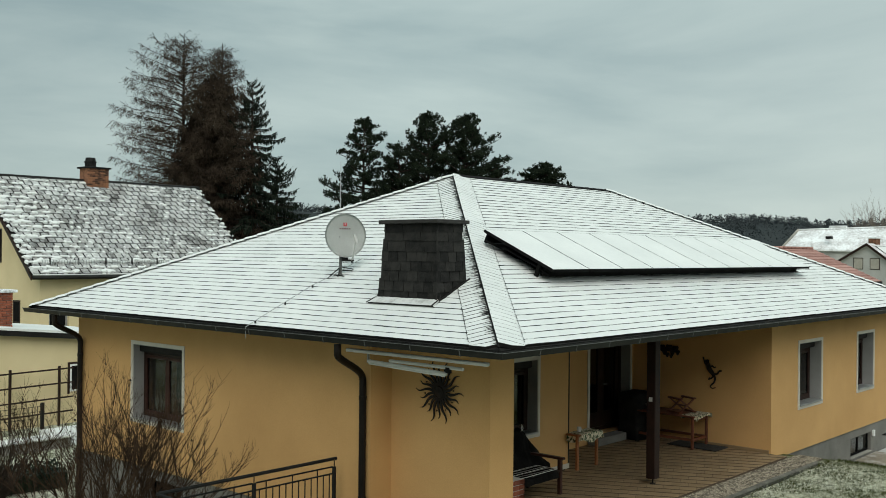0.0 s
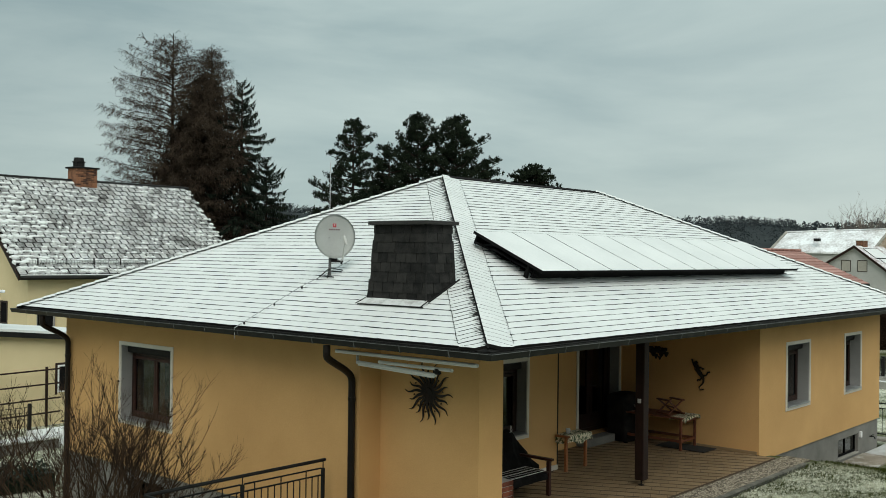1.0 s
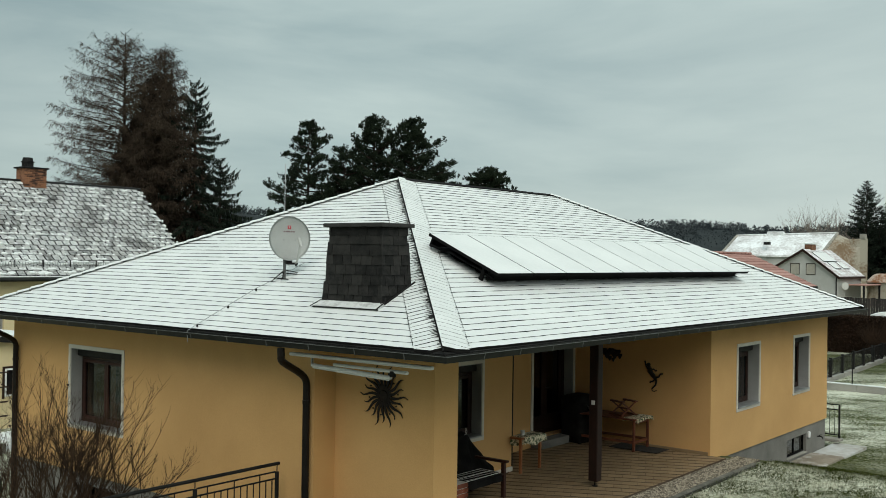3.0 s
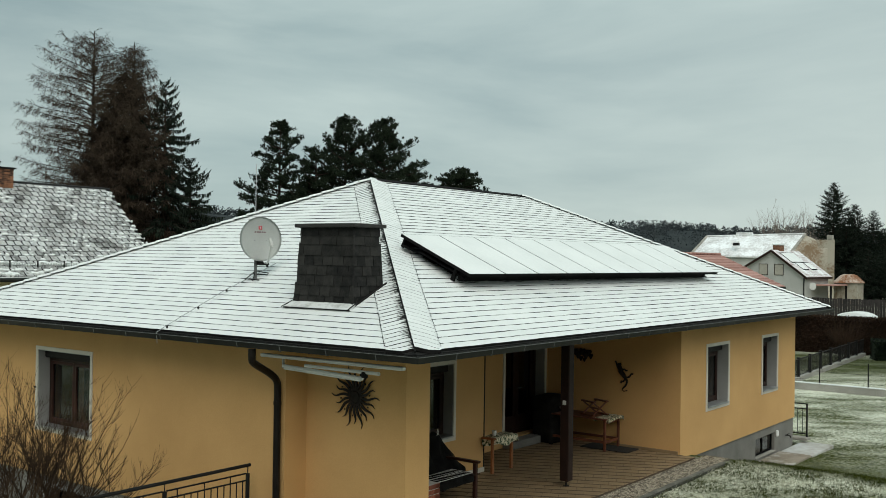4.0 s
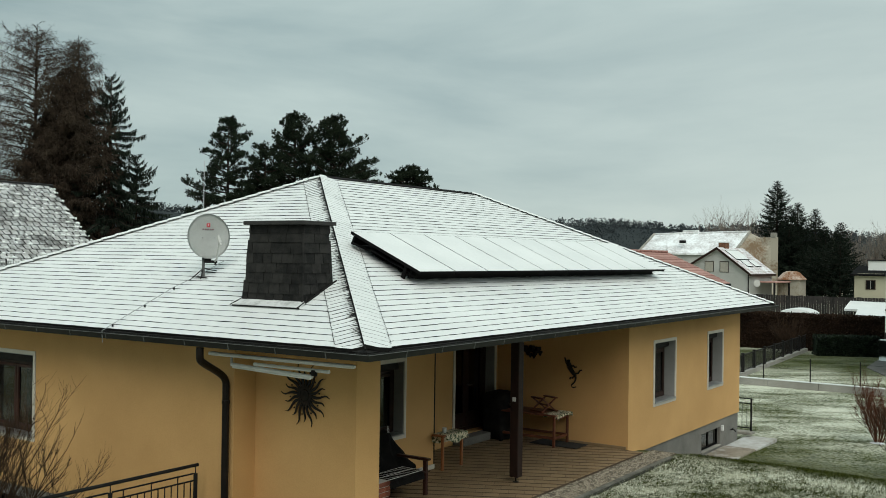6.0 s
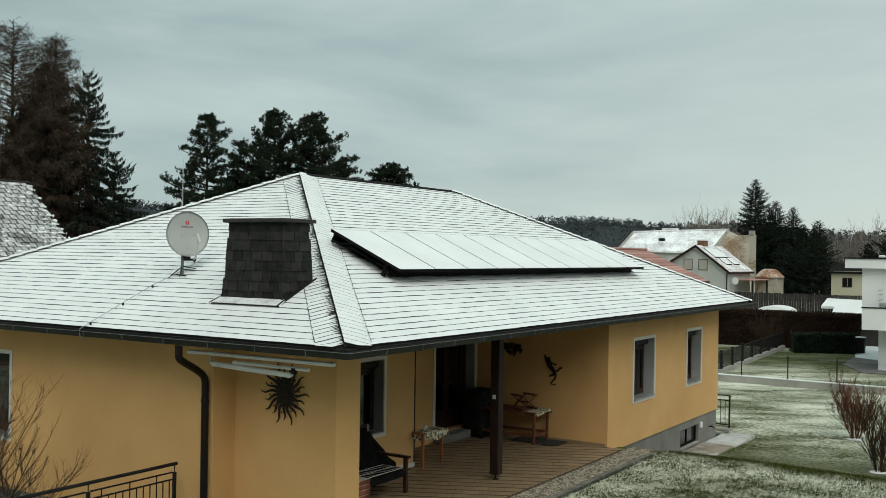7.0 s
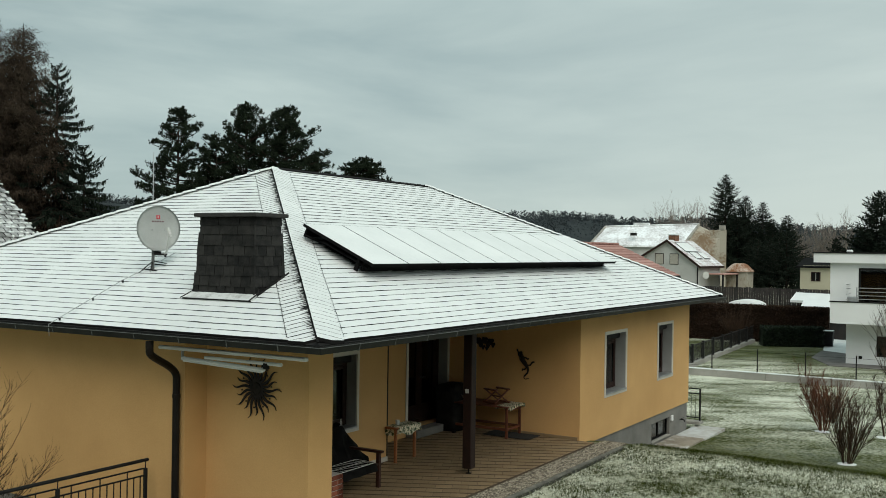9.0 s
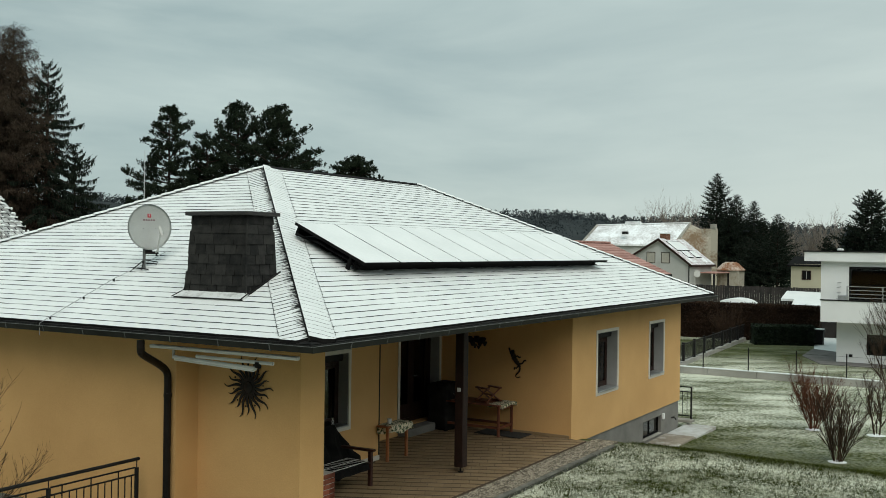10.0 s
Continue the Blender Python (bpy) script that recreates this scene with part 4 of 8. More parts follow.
tube(bm, (0.10, -0.13, 0.37), (0.075, -0.02, 0.34), 0.030, 0.022, 10)
tube(bm, (0.10, -0.13, 0.37), (0.11, -0.17, 0.385), 0.020, 0.018, 10)
part("receiver", bm, LIGHT_GREY, dish, "pale receiver head")
part("bracket", boxed((-0.05, 0.05, -0.42, -0.30, -0.10, -0.05), (0.0, 0.14, -0.42, -0.39, -0.09, -0.03)), DARK_METAL, dish, "dark dish bracket")
inv = dish.matrix_basis.inverted()
foot = Vector((1.66, 4.665, 3.50))
bm = bmesh.new()
tube(bm, inv @ foot, inv @ (foot + Vector((0, 0, 0.62))), 0.024, n=10)
part("mast", bm, BRACKET, dish, "dull grey tube mast")
for dx, dy in ((-0.20, 0.10), (0.14, -0.16), (-0.13, -0.08)):
    bm = bmesh.new()
    e = foot + Vector((dx, dy, RISE * dx + 0.03))
    tube(bm, inv @ e, inv @ (foot + Vector((0, 0, 0.13))), 0.008, n=6)
    part("mast_strut", bm, DARK_METAL, dish, "dark steel strut")
for dx in (-0.10, 0.08):
    bm = bmesh.new()
    a = foot + Vector((dx, -0.20, RISE * dx + 0.03))
    tube(bm, inv @ a, inv @ (a + Vector((0.03, 0.36, 0.014))), 0.010, n=6)
    part("mast_foot", bm, DARK_METAL, dish, "dark steel roof foot")

# lightning conductor
wire = thing("lightning_conductor", (0, 0, 0), "thin grey lightning conductor wire clamped over the snowy roof", "wire")
bm = bmesh.new()
way = [(-0.11, 4.83, 2.55), (-0.12, 4.83, 2.72), (0.04, 4.82, plane_z(0.04) + 0.05), (0.63, 4.81, plane_z(0.63) + 0.055), (1.19, 4.81, plane_z(1.19) + 0.055), (1.60, 4.72, plane_z(1.60) + 0.05), (2.15, 4.68, plane_z(2.15) + 0.045)]
pipe(bm, way, 0.006, 6)
part("wire", bm, ZINC, wire)
for x in (0.05, 0.63, 1.19, 2.05):
    part("clamp", boxed((x - 0.010, x + 0.010, 4.795, 4.825, plane_z(x) + 0.012, plane_z(x) + 0.052), bevel=0.004), DARK_METAL, wire, "dark wire clamp")
bm = bmesh.new()
hx, hy = 4.36, 7.64
tube(bm, (hx, hy, plane_z(4.3)), (hx, hy, plane_z(4.3) + 1.02), 0.009, 0.006, 6)
rod = part("lightning_rod", bm, ZINC)
tagged(rod, "thin grey lightning rod standing on the roof hip", "lightning rod")

# ---- on and by the walls ----
awning = thing("awning", (0.45, 0, 0), "retracted light grey awning frame fixed under the eaves", "awning")
part("cassette", boxed((-0.02, 0.06, 0.57, 3.20, 2.434, 2.484), bevel=0.012), AWNING_WHITE, awning, "light grey awning cassette")
for (y0, z0), (y1, z1), r in (((2.74, 2.335), (1.26, 2.28), 0.026), ((2.31, 2.37), (0.97, 2.365), 0.024), ((2.72, 2.30), (1.29, 2.25), 0.014)):
    bm = bmesh.new()
    tube(bm, (0.0, y0, z0), (0.0, y1, z1), r, n=8)
    part("arm", bm, AWNING_WHITE, awning, "light grey folding arm")
for yy in (2.74,):
    part("bracket", boxed((-0.015, 0.015, yy - 0.012, yy + 0.012, 2.31, 2.43)), ZINC, awning)
part("joint", boxed((-0.025, 0.025, 1.18, 1.27, 2.29, 2.38), bevel=0.012), DARK_METAL, awning)

orn = thing("sun_ornament", (1.075, 1.925, 1.915), "dark wrought iron sun with wavy rays on the wall", "wall ornament")
bm = bmesh.new()
for k in range(24):
    a0, a1 = 2 * math.pi * k / 24, 2 * math.pi * (k + 1) / 24
    p = [bm.verts.new(q) for q in ((-0.045, 0, 0), (-0.030, 0.075 * math.cos(a0), 0.075 * math.sin(a0)), (-0.030, 0.075 * math.cos(a1), 0.075 * math.sin(a1)),
                                   (-0.010, 0.09 * math.cos(a0), 0.09 * math.sin(a0)), (-0.010, 0.09 * math.cos(a1), 0.09 * math.sin(a1)))]
    bm.faces.new((p[0], p[2], p[1]))
    bm.faces.new((p[1], p[2], p[4], p[3]))
bmesh.ops.remove_doubles(bm, verts=bm.verts, dist=0.0005)
part("hub", bm, IRON, orn, "domed iron hub")
for k in range(20):
    long = 0.45 if k % 2 == 0 else 0.38
    bm = bmesh.new()
    top, low = [], []
    for i in range(9):
        f = i / 8
        r = 0.085 + (long - 0.085) * f
        ang = 2 * math.pi * k / 20 + 0.11 * math.sin(f * 5.6) + 0.10 * f * f
        half = 0.0185 * (1 - f) ** 0.6 * (0.75 + 0.5 * math.sin(math.pi * f)) + 0.002
        for side, row in ((-1, top), (1, low)):
            a = ang + side * half / r
            row.append((r * math.cos(a), r * math.sin(a)))
    slab(bm, [(-0.022, a, b) for a, b in top + low[::-1]], (0.012, 0, 0))
    part("ray", bm, IRON, orn)
    if k % 2:
        bm = bmesh.new()
        a = 2 * math.pi * (k + 0.5) / 20
        bmesh.ops.create_icosphere(bm, subdivisions=1, radius=0.014, matrix=Matrix.Translation((-0.02, 0.27 * math.cos(a), 0.27 * math.sin(a))))
        part("bead", bm, IRON, orn)

# gecko and butterfly-like leaves on the porch wall, each one plain casting
bm = bmesh.new()
X9 = 9.385
line = bend([(X9, 2.02, 1.74), (X9, 2.00, 1.66), (X9, 1.98, 1.58), (X9, 1.90, 1.48), (X9, 1.84, 1.40), (X9, 1.85, 1.30), (X9, 1.93, 1.21), (X9, 1.90, 1.165), (X9, 1.82, 1.185)], 5)
girth = [0.030, 0.045, 0.05, 0.040, 0.035, 0.045, 0.055, 0.058, 0.06, 0.06, 0.06, 0.055, 0.05, 0.05, 0.05, 0.046, 0.042, 0.038, 0.034, 0.03, 0.028, 0.026, 0.024, 0.022, 0.02, 0.02, 0.018, 0.017, 0.016, 0.015, 0.014, 0.013, 0.012, 0.012, 0.011, 0.011, 0.01, 0.01, 0.01, 0.01, 0.01]
for i in range(len(line) - 1):
    tube(bm, line[i], line[i + 1], girth[i], girth[i + 1], 8)
for leg in ([(1.99, 1.62), (2.06, 1.66), (2.08, 1.74), (2.10, 1.78)], [(1.97, 1.60), (1.89, 1.62), (1.86, 1.59), (1.82, 1.60)], [(1.86, 1.45), (1.78, 1.47), (1.74, 1.53), (1.69, 1.54)], [(1.86, 1.42), (1.92, 1.36), (1.96, 1.37), (1.97, 1.33)]):
    pipe(bm, [(X9, a, b) for a, b in leg], 0.018, 6)
for v in bm.verts:
    v.co.x = X9 + (v.co.x - X9) * 0.35
gecko = tagged(part("gecko_ornament", bm, IRON), "dark bronze gecko ornament fixed on the ochre porch wall", "wall ornament")
bm = bmesh.new()
for cy, cz, r in ((3.05, 1.92, 0.07), (2.98, 1.87, 0.09), (2.88, 1.93, 0.07), (2.80, 1.86, 0.08), (2.73, 1.91, 0.07), (2.68, 1.84, 0.055), (2.92, 1.78, 0.05), (2.83, 1.75, 0.04)):
    rim = [bm.verts.new((X9 - 0.006, cy + r * (1 + 0.25 * math.sin(3 * t)) * math.cos(t), cz + r * (1 + 0.25 * math.sin(3 * t)) * math.sin(t))) for t in [2 * math.pi * i / 14 for i in range(14)]]
    mid = bm.verts.new((X9 - 0.03, cy, cz))
    for i in range(14):
        bm.faces.new((mid, rim[(i + 1) % 14], rim[i]))
    bm.faces.new(rim)
tagged(part("leaf_ornament", bm, IRON), "dark metal leaf wreath ornament on the porch wall", "wall ornament")

# ---- the porch floor's border ----
border = part("gravel_bed", boxed((1.6, 9.9, -0.17, 0.33, -0.30, -0.035)), GRAVEL)
tagged(border, "bed of pale tan gravel and leaf litter beside the porch", "gravel", kind="structure")
kerb = thing("kerb", (0, 0, 0), "weathered pale concrete kerb between gravel and lawn", "kerb")
for k in range(9):
    part("kerb_stone", boxed((1.4 + k * 0.9, 1.4 + k * 0.9 + 0.892, -0.26, -0.17, -0.32, -0.020 - 0.005 * (k % 3)), bevel=0.012), KERB, kerb)
# shadow line on the kerb's lawn side, built as a dark strip of earth
edge = tagged(part("kerb_shadow_edge", boxed((1.4, 9.5, -0.33, -0.262, -0.32, -0.052)), mat("shadowed_earth", (0.010, 0.012, 0.006), (0.030, 0.030, 0.018), 6, 40, 0.95, 0.4)), "dark strip of earth painted as the shadow line between kerb and lawn", "edging", kind="structure")
bm = boxed((11.9, 15.55, -0.12, 0.655, -1.25, -0.835), bevel=0.01)
tagged(part("pavement", bm, dusted("paving_concrete", ((0.17, 0.14, 0.10), (0.30, 0.26, 0.21)), 0.14, 0.8, 4.0, sharp=0.14)), "tan concrete path along the house wall with some snow", "path", kind="structure")
bm = boxed((15.55, 17.45, -0.15, 0.655, -1.25, -0.852), bevel=0.01)
tagged(part("pavement_end", bm, dusted("paving_under_snow", ((0.17, 0.14, 0.10), (0.30, 0.26, 0.21)), 0.56, 0.9, 5.0, sharp=0.14, light=(0.50, 0.51, 0.50))), "end of the concrete path under thin snow", "path", kind="structure")


# ---- things in the porch ----
def chair_bench():
    t = thing("garden_bench", (0, 0, 0), "dark brown wooden garden bench draped with a black cover", "bench")
    for x, yy, h in ((3.86, 1.80, 0.56), (2.34, 1.80, 0.56), (3.86, 2.44, 0.60), (2.34, 2.44, 0.60)):
        part("leg", boxed((x - 0.032, x + 0.032, yy - 0.032, yy + 0.032, 0.0, h), bevel=0.006), SASH_WOOD, t)
    for x in (3.86, 2.34):
        part("armrest", boxed((x - 0.045, x + 0.045, 1.72, 2.46, 0.56, 0.60), bevel=0.01), SASH_WOOD, t)
    part("seat_frame", boxed((2.36, 3.84, 1.80, 2.44, 0.30, 0.37), bevel=0.008), BROWN_WOOD, t)
    for k in range(6):
        part("seat_slat", boxed((2.32, 3.88, 1.77 + k * 0.108, 1.77 + k * 0.108 + 0.09, 0.371, 0.392), bevel=0.004), BROWN_WOOD, t)
    part("backrest", boxed((2.36, 3.74, 2.47, 2.53, 0.42, 0.90), bevel=0.01), BROWN_WOOD, t)
    c = thing("chair_cover", (0, 0, 0), "black fabric cover drawn over the bench back", "cover")
    bm = bmesh.new()
    n, rows = 20, []
    for i in range(n + 1):
        f = i / n
        x = 2.30 + 1.92 * f
        peak = 1.02 - 0.05 * abs(math.sin(f * 9)) if f < 0.74 else 1.0 - (f - 0.74) * 2.15
        fold = 0.018 * math.sin(i * 1.7)
        rows.append([bm.verts.new(p) for p in ((x, 2.60 + fold, 0.20), (x, 2.58 + fold, peak - 0.05), (x, 2.52 + fold, peak), (x, 2.43 + fold, peak - 0.04), (x, 2.38 + fold * 1.5, min(0.66, peak - 0.05)), (x, 2.25 + fold, 0.42 if x < 3.9 else 0.38), *(((x, 1.75 + fold, 0.40), (x, 1.72 + fold * 0.5, 0.30)) if x < 3.78 else ((x, 2.24 + fold, 0.36), (x, 2.235 + fold * 0.5, 0.30))))])
    for r0, r1 in zip(rows, rows[1:]):
        for k in range(7):
            bm.faces.new((r0[k], r1[k], r1[k + 1], r0[k + 1]))
    bmesh.ops.solidify(bm, geom=bm.faces, thickness=0.006)
    part("fabric", bm, BLACK_CLOTH, c)
    bm = bmesh.new()
    pipe(bm, bend([(3.66, 2.40, 0.97), (3.61, 2.40, 1.02), (3.64, 2.40, 1.07)], 3), 0.006, 5)
    pipe(bm, bend([(3.60, 2.40, 0.97), (3.66, 2.40, 1.01), (3.61, 2.40, 1.08)], 3), 0.006, 5)
    part("drawstring", bm, LIGHT_GREY, c, "pale drawstring")
    r = thing("wire_rack", (3.24, 2.0, 0.412), "white wire grill rack lying on the bench seat", "rack")
    for k in range(11):
        bm = bmesh.new()
        x = -0.52 + k * 0.104
        tube(bm, (x, -0.20, 0.012), (x, 0.20, 0.012), 0.0035, n=6)
        part("rod", bm, LIGHT_GREY, r)
    for yy in (-0.20, 0.0, 0.20):
        bm = bmesh.new()
        tube(bm, (-0.54, yy, 0.006), (0.54, yy, 0.006), 0.006, n=6)
        part("rim", bm, LIGHT_GREY, r)


chair_bench()


def small_table(name, x0, x1, y0, y1, h, label, wood, stretcher=False):
    t = thing(name, (0, 0, 0), label, "table")
    part("tabletop", boxed((x0, x1, y0, y1, h - 0.03, h), bevel=0.006), wood, t)
    for x in (x0 + 0.05, x1 - 0.05):
        for yy in (y0 + 0.05, y1 - 0.05) if stretcher else (y0 + 0.05,):
            part("leg", boxed((x - 0.024, x + 0.024, yy - 0.024, yy + 0.024, 0.0, h - 0.03), bevel=0.004), wood, t)
    for yy in (y0 + 0.04, y1 - 0.06):
        part("rail", boxed((x0 + 0.075, x1 - 0.075, yy, yy + 0.02, h - 0.11, h - 0.031)), wood, t)
    if stretcher:
        for x in (x0 + 0.05, x1 - 0.05):
            part("stretcher", boxed((x - 0.015, x + 0.015, y0 + 0.075, y1 - 0.075, 0.16, 0.21)), wood, t)
        for yy in (y0 + 0.05, y1 - 0.05):
            part("stretcher", boxed((x0 + 0.075, x1 - 0.075, yy - 0.015, yy + 0.015, 0.16, 0.21)), wood, t)
    return t


def cloth(x0, x1, y0, y1, z, drop, seed, label):
    """A cloth that lies over a table edge and hangs in folds."""
    bm = bmesh.new()
    nx, ny = 22, 18
    grid = []
    for i in range(nx + 1):
        col = []
        for j in range(ny + 1):
            u, v = (i / nx) * (x1 - x0 + 2 * drop) - drop, (j / ny) * (y1 - y0 + 2 * drop) - drop
            ox, oy = max(-u, u - (x1 - x0), 0), max(-v, v - (y1 - y0), 0)
            x = x0 + min(max(u, 0), x1 - x0) + (0.012 + 0.10 * ox * (1 + math.sin(v * 24 + seed))) * (0 if ox == 0 else math.copysign(1, u))
            y = y0 + min(max(v, 0), y1 - y0) + (0.012 + 0.10 * oy * (1 + math.sin(u * 22 + seed))) * (0 if oy == 0 else math.copysign(1, v))
            hang = 0.72 + 0.28 * math.sin(u * 7 + v * 9 + seed)
            col.append(bm.verts.new((x, y, z + 0.008 - max(ox, oy) * hang - 0.30 * min(ox, oy))))
        grid.append(col)
    for i in range(nx):
        for j in range(ny):
            bm.faces.new((grid[i][j], grid[i + 1][j], grid[i + 1][j + 1], grid[i][j + 1]))
    return tagged(part("tablecloth", bm, FLORAL), label, "tablecloth")


small_table("side_table", 5.46, 6.19, 2.525, 2.79, 0.64, "small orange-brown wooden side table on the porch", ORANGE_WOOD)
cloth(5.55, 6.21, 2.505, 2.80, 0.64, 0.17, 1, "green and cream floral cloth over the side table")
mug = thing("mug", (5.72, 2.68, 0.65), "small pale mug standing on the floral tablecloth", "mug")
bm = bmesh.new()
tube(bm, (0, 0, 0), (0, 0, 0.09), 0.035, 0.04, 12)
part("cup", bm, LIGHT_GREY, mug)
bm = bmesh.new()
pipe(bm, bend([(0.035, 0, 0.02), (0.07, 0, 0.035), (0.07, 0, 0.06), (0.037, 0, 0.075)], 4), 0.006, 6)
part("handle", bm, LIGHT_GREY, mug)
small_table("wooden_table", 8.66, 9.36, 1.93, 3.30, 0.66, "red-brown wooden table against the porch wall", RED_WOOD, True)
cloth(8.74, 9.38, 1.91, 2.22, 0.66, 0.09, 3, "floral runner hanging over the end of the wooden table")
rack = thing("folding_stool", (9.02, 2.38, 0.672), "small red-brown folding wooden stool set on the table", "stool", turn=68)
for x in (-0.16, 0.16):
    for s in (-1, 1):
        bm = bmesh.new()
        slab(bm, [(x - 0.012, s * 0.20 - 0.02, 0), (x - 0.012, s * 0.20 + 0.02, 0), (x - 0.012, -s * 0.17 + 0.02, 0.27), (x - 0.012, -s * 0.17 - 0.02, 0.27)], (0.024, 0, 0))
        part("leg", bm, RED_WOOD, rack)
for yy in (-0.17, 0.17):
    part("seat_bar", boxed((-0.20, 0.20, yy - 0.035, yy + 0.035, 0.27, 0.30), bevel=0.004), RED_WOOD, rack)
for yy in (-0.19, 0.19):
    part("foot_bar", boxed((-0.20, 0.20, yy - 0.025, yy + 0.025, 0.0, 0.03)), RED_WOOD, rack)
part("stretcher", boxed((-0.148, 0.148, -0.015, 0.015, 0.12, 0.15)), RED_WOOD, rack)
bowl = thing("bowl", (9.0, 3.05, 0.662), "grey-green glazed bowl standing on the wooden table", "bowl")
bm = bmesh.new()
rings = [[bm.verts.new((r * math.cos(2 * math.pi * k / 18), r * math.sin(2 * math.pi * k / 18), z)) for k in range(18)] for r, z in ((0.06, 0), (0.13, 0.06), (0.16, 0.12), (0.15, 0.12), (0.11, 0.05))]
for r0, r1 in zip(rings, rings[1:]):
    for k in range(18):
        bm.faces.new((r0[k], r0[(k + 1) % 18], r1[(k + 1) % 18], r1[k]))
bm.faces.new(rings[0][::-1])
bm.faces.new(rings[-1])
part("dish", bm, REVEAL, bowl)

grill = thing("covered_grill", (9.0, 3.43, 0), "barbecue grill under a black weather cover", "grill")
bm = bmesh.new()
rows = []
for z, gx, gy in ((0.02, 0.36, 0.27), (0.35, 0.35, 0.26), (0.75, 0.37, 0.275), (0.92, 0.36, 0.265), (0.985, 0.30, 0.22), (1.0, 0.10, 0.08)):
    rows.append([bm.verts.new((math.copysign(abs(math.cos(a)) ** 0.32, math.cos(a)) * gx * (1 + 0.02 * math.sin(a * 9 + z * 4)), math.copysign(abs(math.sin(a)) ** 0.32, math.sin(a)) * gy * (1 + 0.02 * math.sin(a * 7 + z * 5)), z)) for a in [2 * math.pi * (k + 0.5) / 36 for k in range(36)]])
for r0, r1 in zip(rows, rows[1:]):
    for k in range(36):
        bm.faces.new((r0[k], r0[(k + 1) % 36], r1[(k + 1) % 36], r1[k]))
bm.faces.new(rows[0][::-1])
bm.faces.new(rows[-1])
part("cover", bm, BLACK_CLOTH, grill, smooth=True)
for x, yy in ((-0.33, -0.22), (0.33, -0.22), (-0.33, 0.22), (0.33, 0.22)):
    part("foot", boxed((x - 0.03, x + 0.03, yy - 0.03, yy + 0.03, 0, 0.03)), DARK_METAL, grill)
doormat = part("doormat", boxed((8.80, 9.36, 1.52, 2.6, 0.008, 0.022), bevel=0.004), MAT_DARK)
tagged(doormat, "dark grey mat on the tiled porch floor", "mat")

# railing in front of the left wall, round a landing
landing = tagged(part("landing", boxed((-2.75, 0.62, 1.5, 3.6, -0.75, -0.06), bevel=0.01), CONCRETE), "low concrete landing beside the house wall", "landing", kind="structure")
railing = thing("railing", (0, 0, -0.06), "black iron railing with thin upright bars on the landing", "railing")
R = lambda z: z + 0.06
for x in (0.42, -1.03, -2.50):
    part("post", boxed((x - 0.022, x + 0.022, 3.378, 3.422, 0, R(0.74)), bevel=0.003), DARK_METAL, railing)
    bm = bmesh.new()
    tube(bm, (x, 3.4, R(0.74)), (x, 3.4, R(0.84)), 0.008, n=6)
    part("pin", bm, DARK_METAL, railing)
bm = bmesh.new()
tube(bm, (0.46, 3.4, R(0.856)), (-2.52, 3.4, R(0.856)), 0.024, n=10)
part("handrail", bm, DARK_METAL, railing, "black round handrail")
for x0, x1 in ((-0.995, 0.385), (-2.465, -1.065)):
    for z in (0.745, 0.645, 0.02):
        part("crossbar", boxed((x0, x1, 3.388, 3.412, R(z) - 0.012, R(z) + 0.006)), DARK_METAL, railing)
    n = 12
    for k in range(n):
        x = x0 + (x1 - x0) * (k + 0.5) / n
        part("bar", boxed((x - 0.006, x + 0.006, 3.394, 3.406, R(0.02), R(0.745 if k % 4 == 1 else 0.645))), DARK_METAL, railing)
bm = bmesh.new()
tube(bm, (-2.50, 3.4, R(0.85)), (-2.50, 1.7, R(0.85)), 0.018, n=8)
part("handrail", bm, DARK_METAL, railing)
for yy in (1.7,):
    part("post", boxed((-2.522, -2.478, yy - 0.022, yy + 0.022, 0, R(0.84))), DARK_METAL, railing)
for k in range(12):
    yy = 3.27 - k * 0.13
    part("bar", boxed((-2.506, -2.494, yy - 0.006, yy + 0.006, 0.0, R(0.84))), DARK_METAL, railing)

# railing past the far corner, beside basement steps
rail2 = thing("stair_railing", (17.45, 0.62, -0.80), "short black iron railing beside the basement steps", "railing")
part("base_block", boxed((-0.25, 0.10, -0.15, 0.9, 0.0, 0.07), bevel=0.01), CONCRETE, rail2, "concrete step edge")
for yy in (-0.08, 0.45, 0.85):
    part("post", boxed((-0.02, 0.02, yy - 0.02, yy + 0.02, 0.07, 0.95)), DARK_METAL, rail2)
for z in (0.93, 0.80, 0.14):
    part("crossbar", boxed((-0.018, 0.018, -0.06, 0.85, z, z + 0.025)), DARK_METAL, rail2)
for k in range(6):
    part("bar", boxed((-0.006, 0.006, 0.03 + k * 0.13, 0.042 + k * 0.13, 0.165, 0.80)), DARK_METAL, rail2)

# ---- the neighbour's house with the old slate roof ----
NX0, NX1, NE_Y, NR_Y, NE_Z, NR_Z = 8.03, 18.58, 28.80, 33.44, 2.86, 6.86
neighbour = thing("neighbour_house", (0, 0, 0), "pale yellow house with a patchy snow-dusted slate gable roof", "house")
bm = bmesh.new()
holed(bm, "y", NE_Y + 0.40, 0.35, NX0 + 0.55, NX1 - 0.5, -1.5, NE_Z + 0.25, [(8.95, 9.75, 0.75, 1.95), (15.0, 16.0, 0.4, 1.7)])
part("wall", bm, PALE_PLASTER, neighbour, "pale yellow plaster wall")
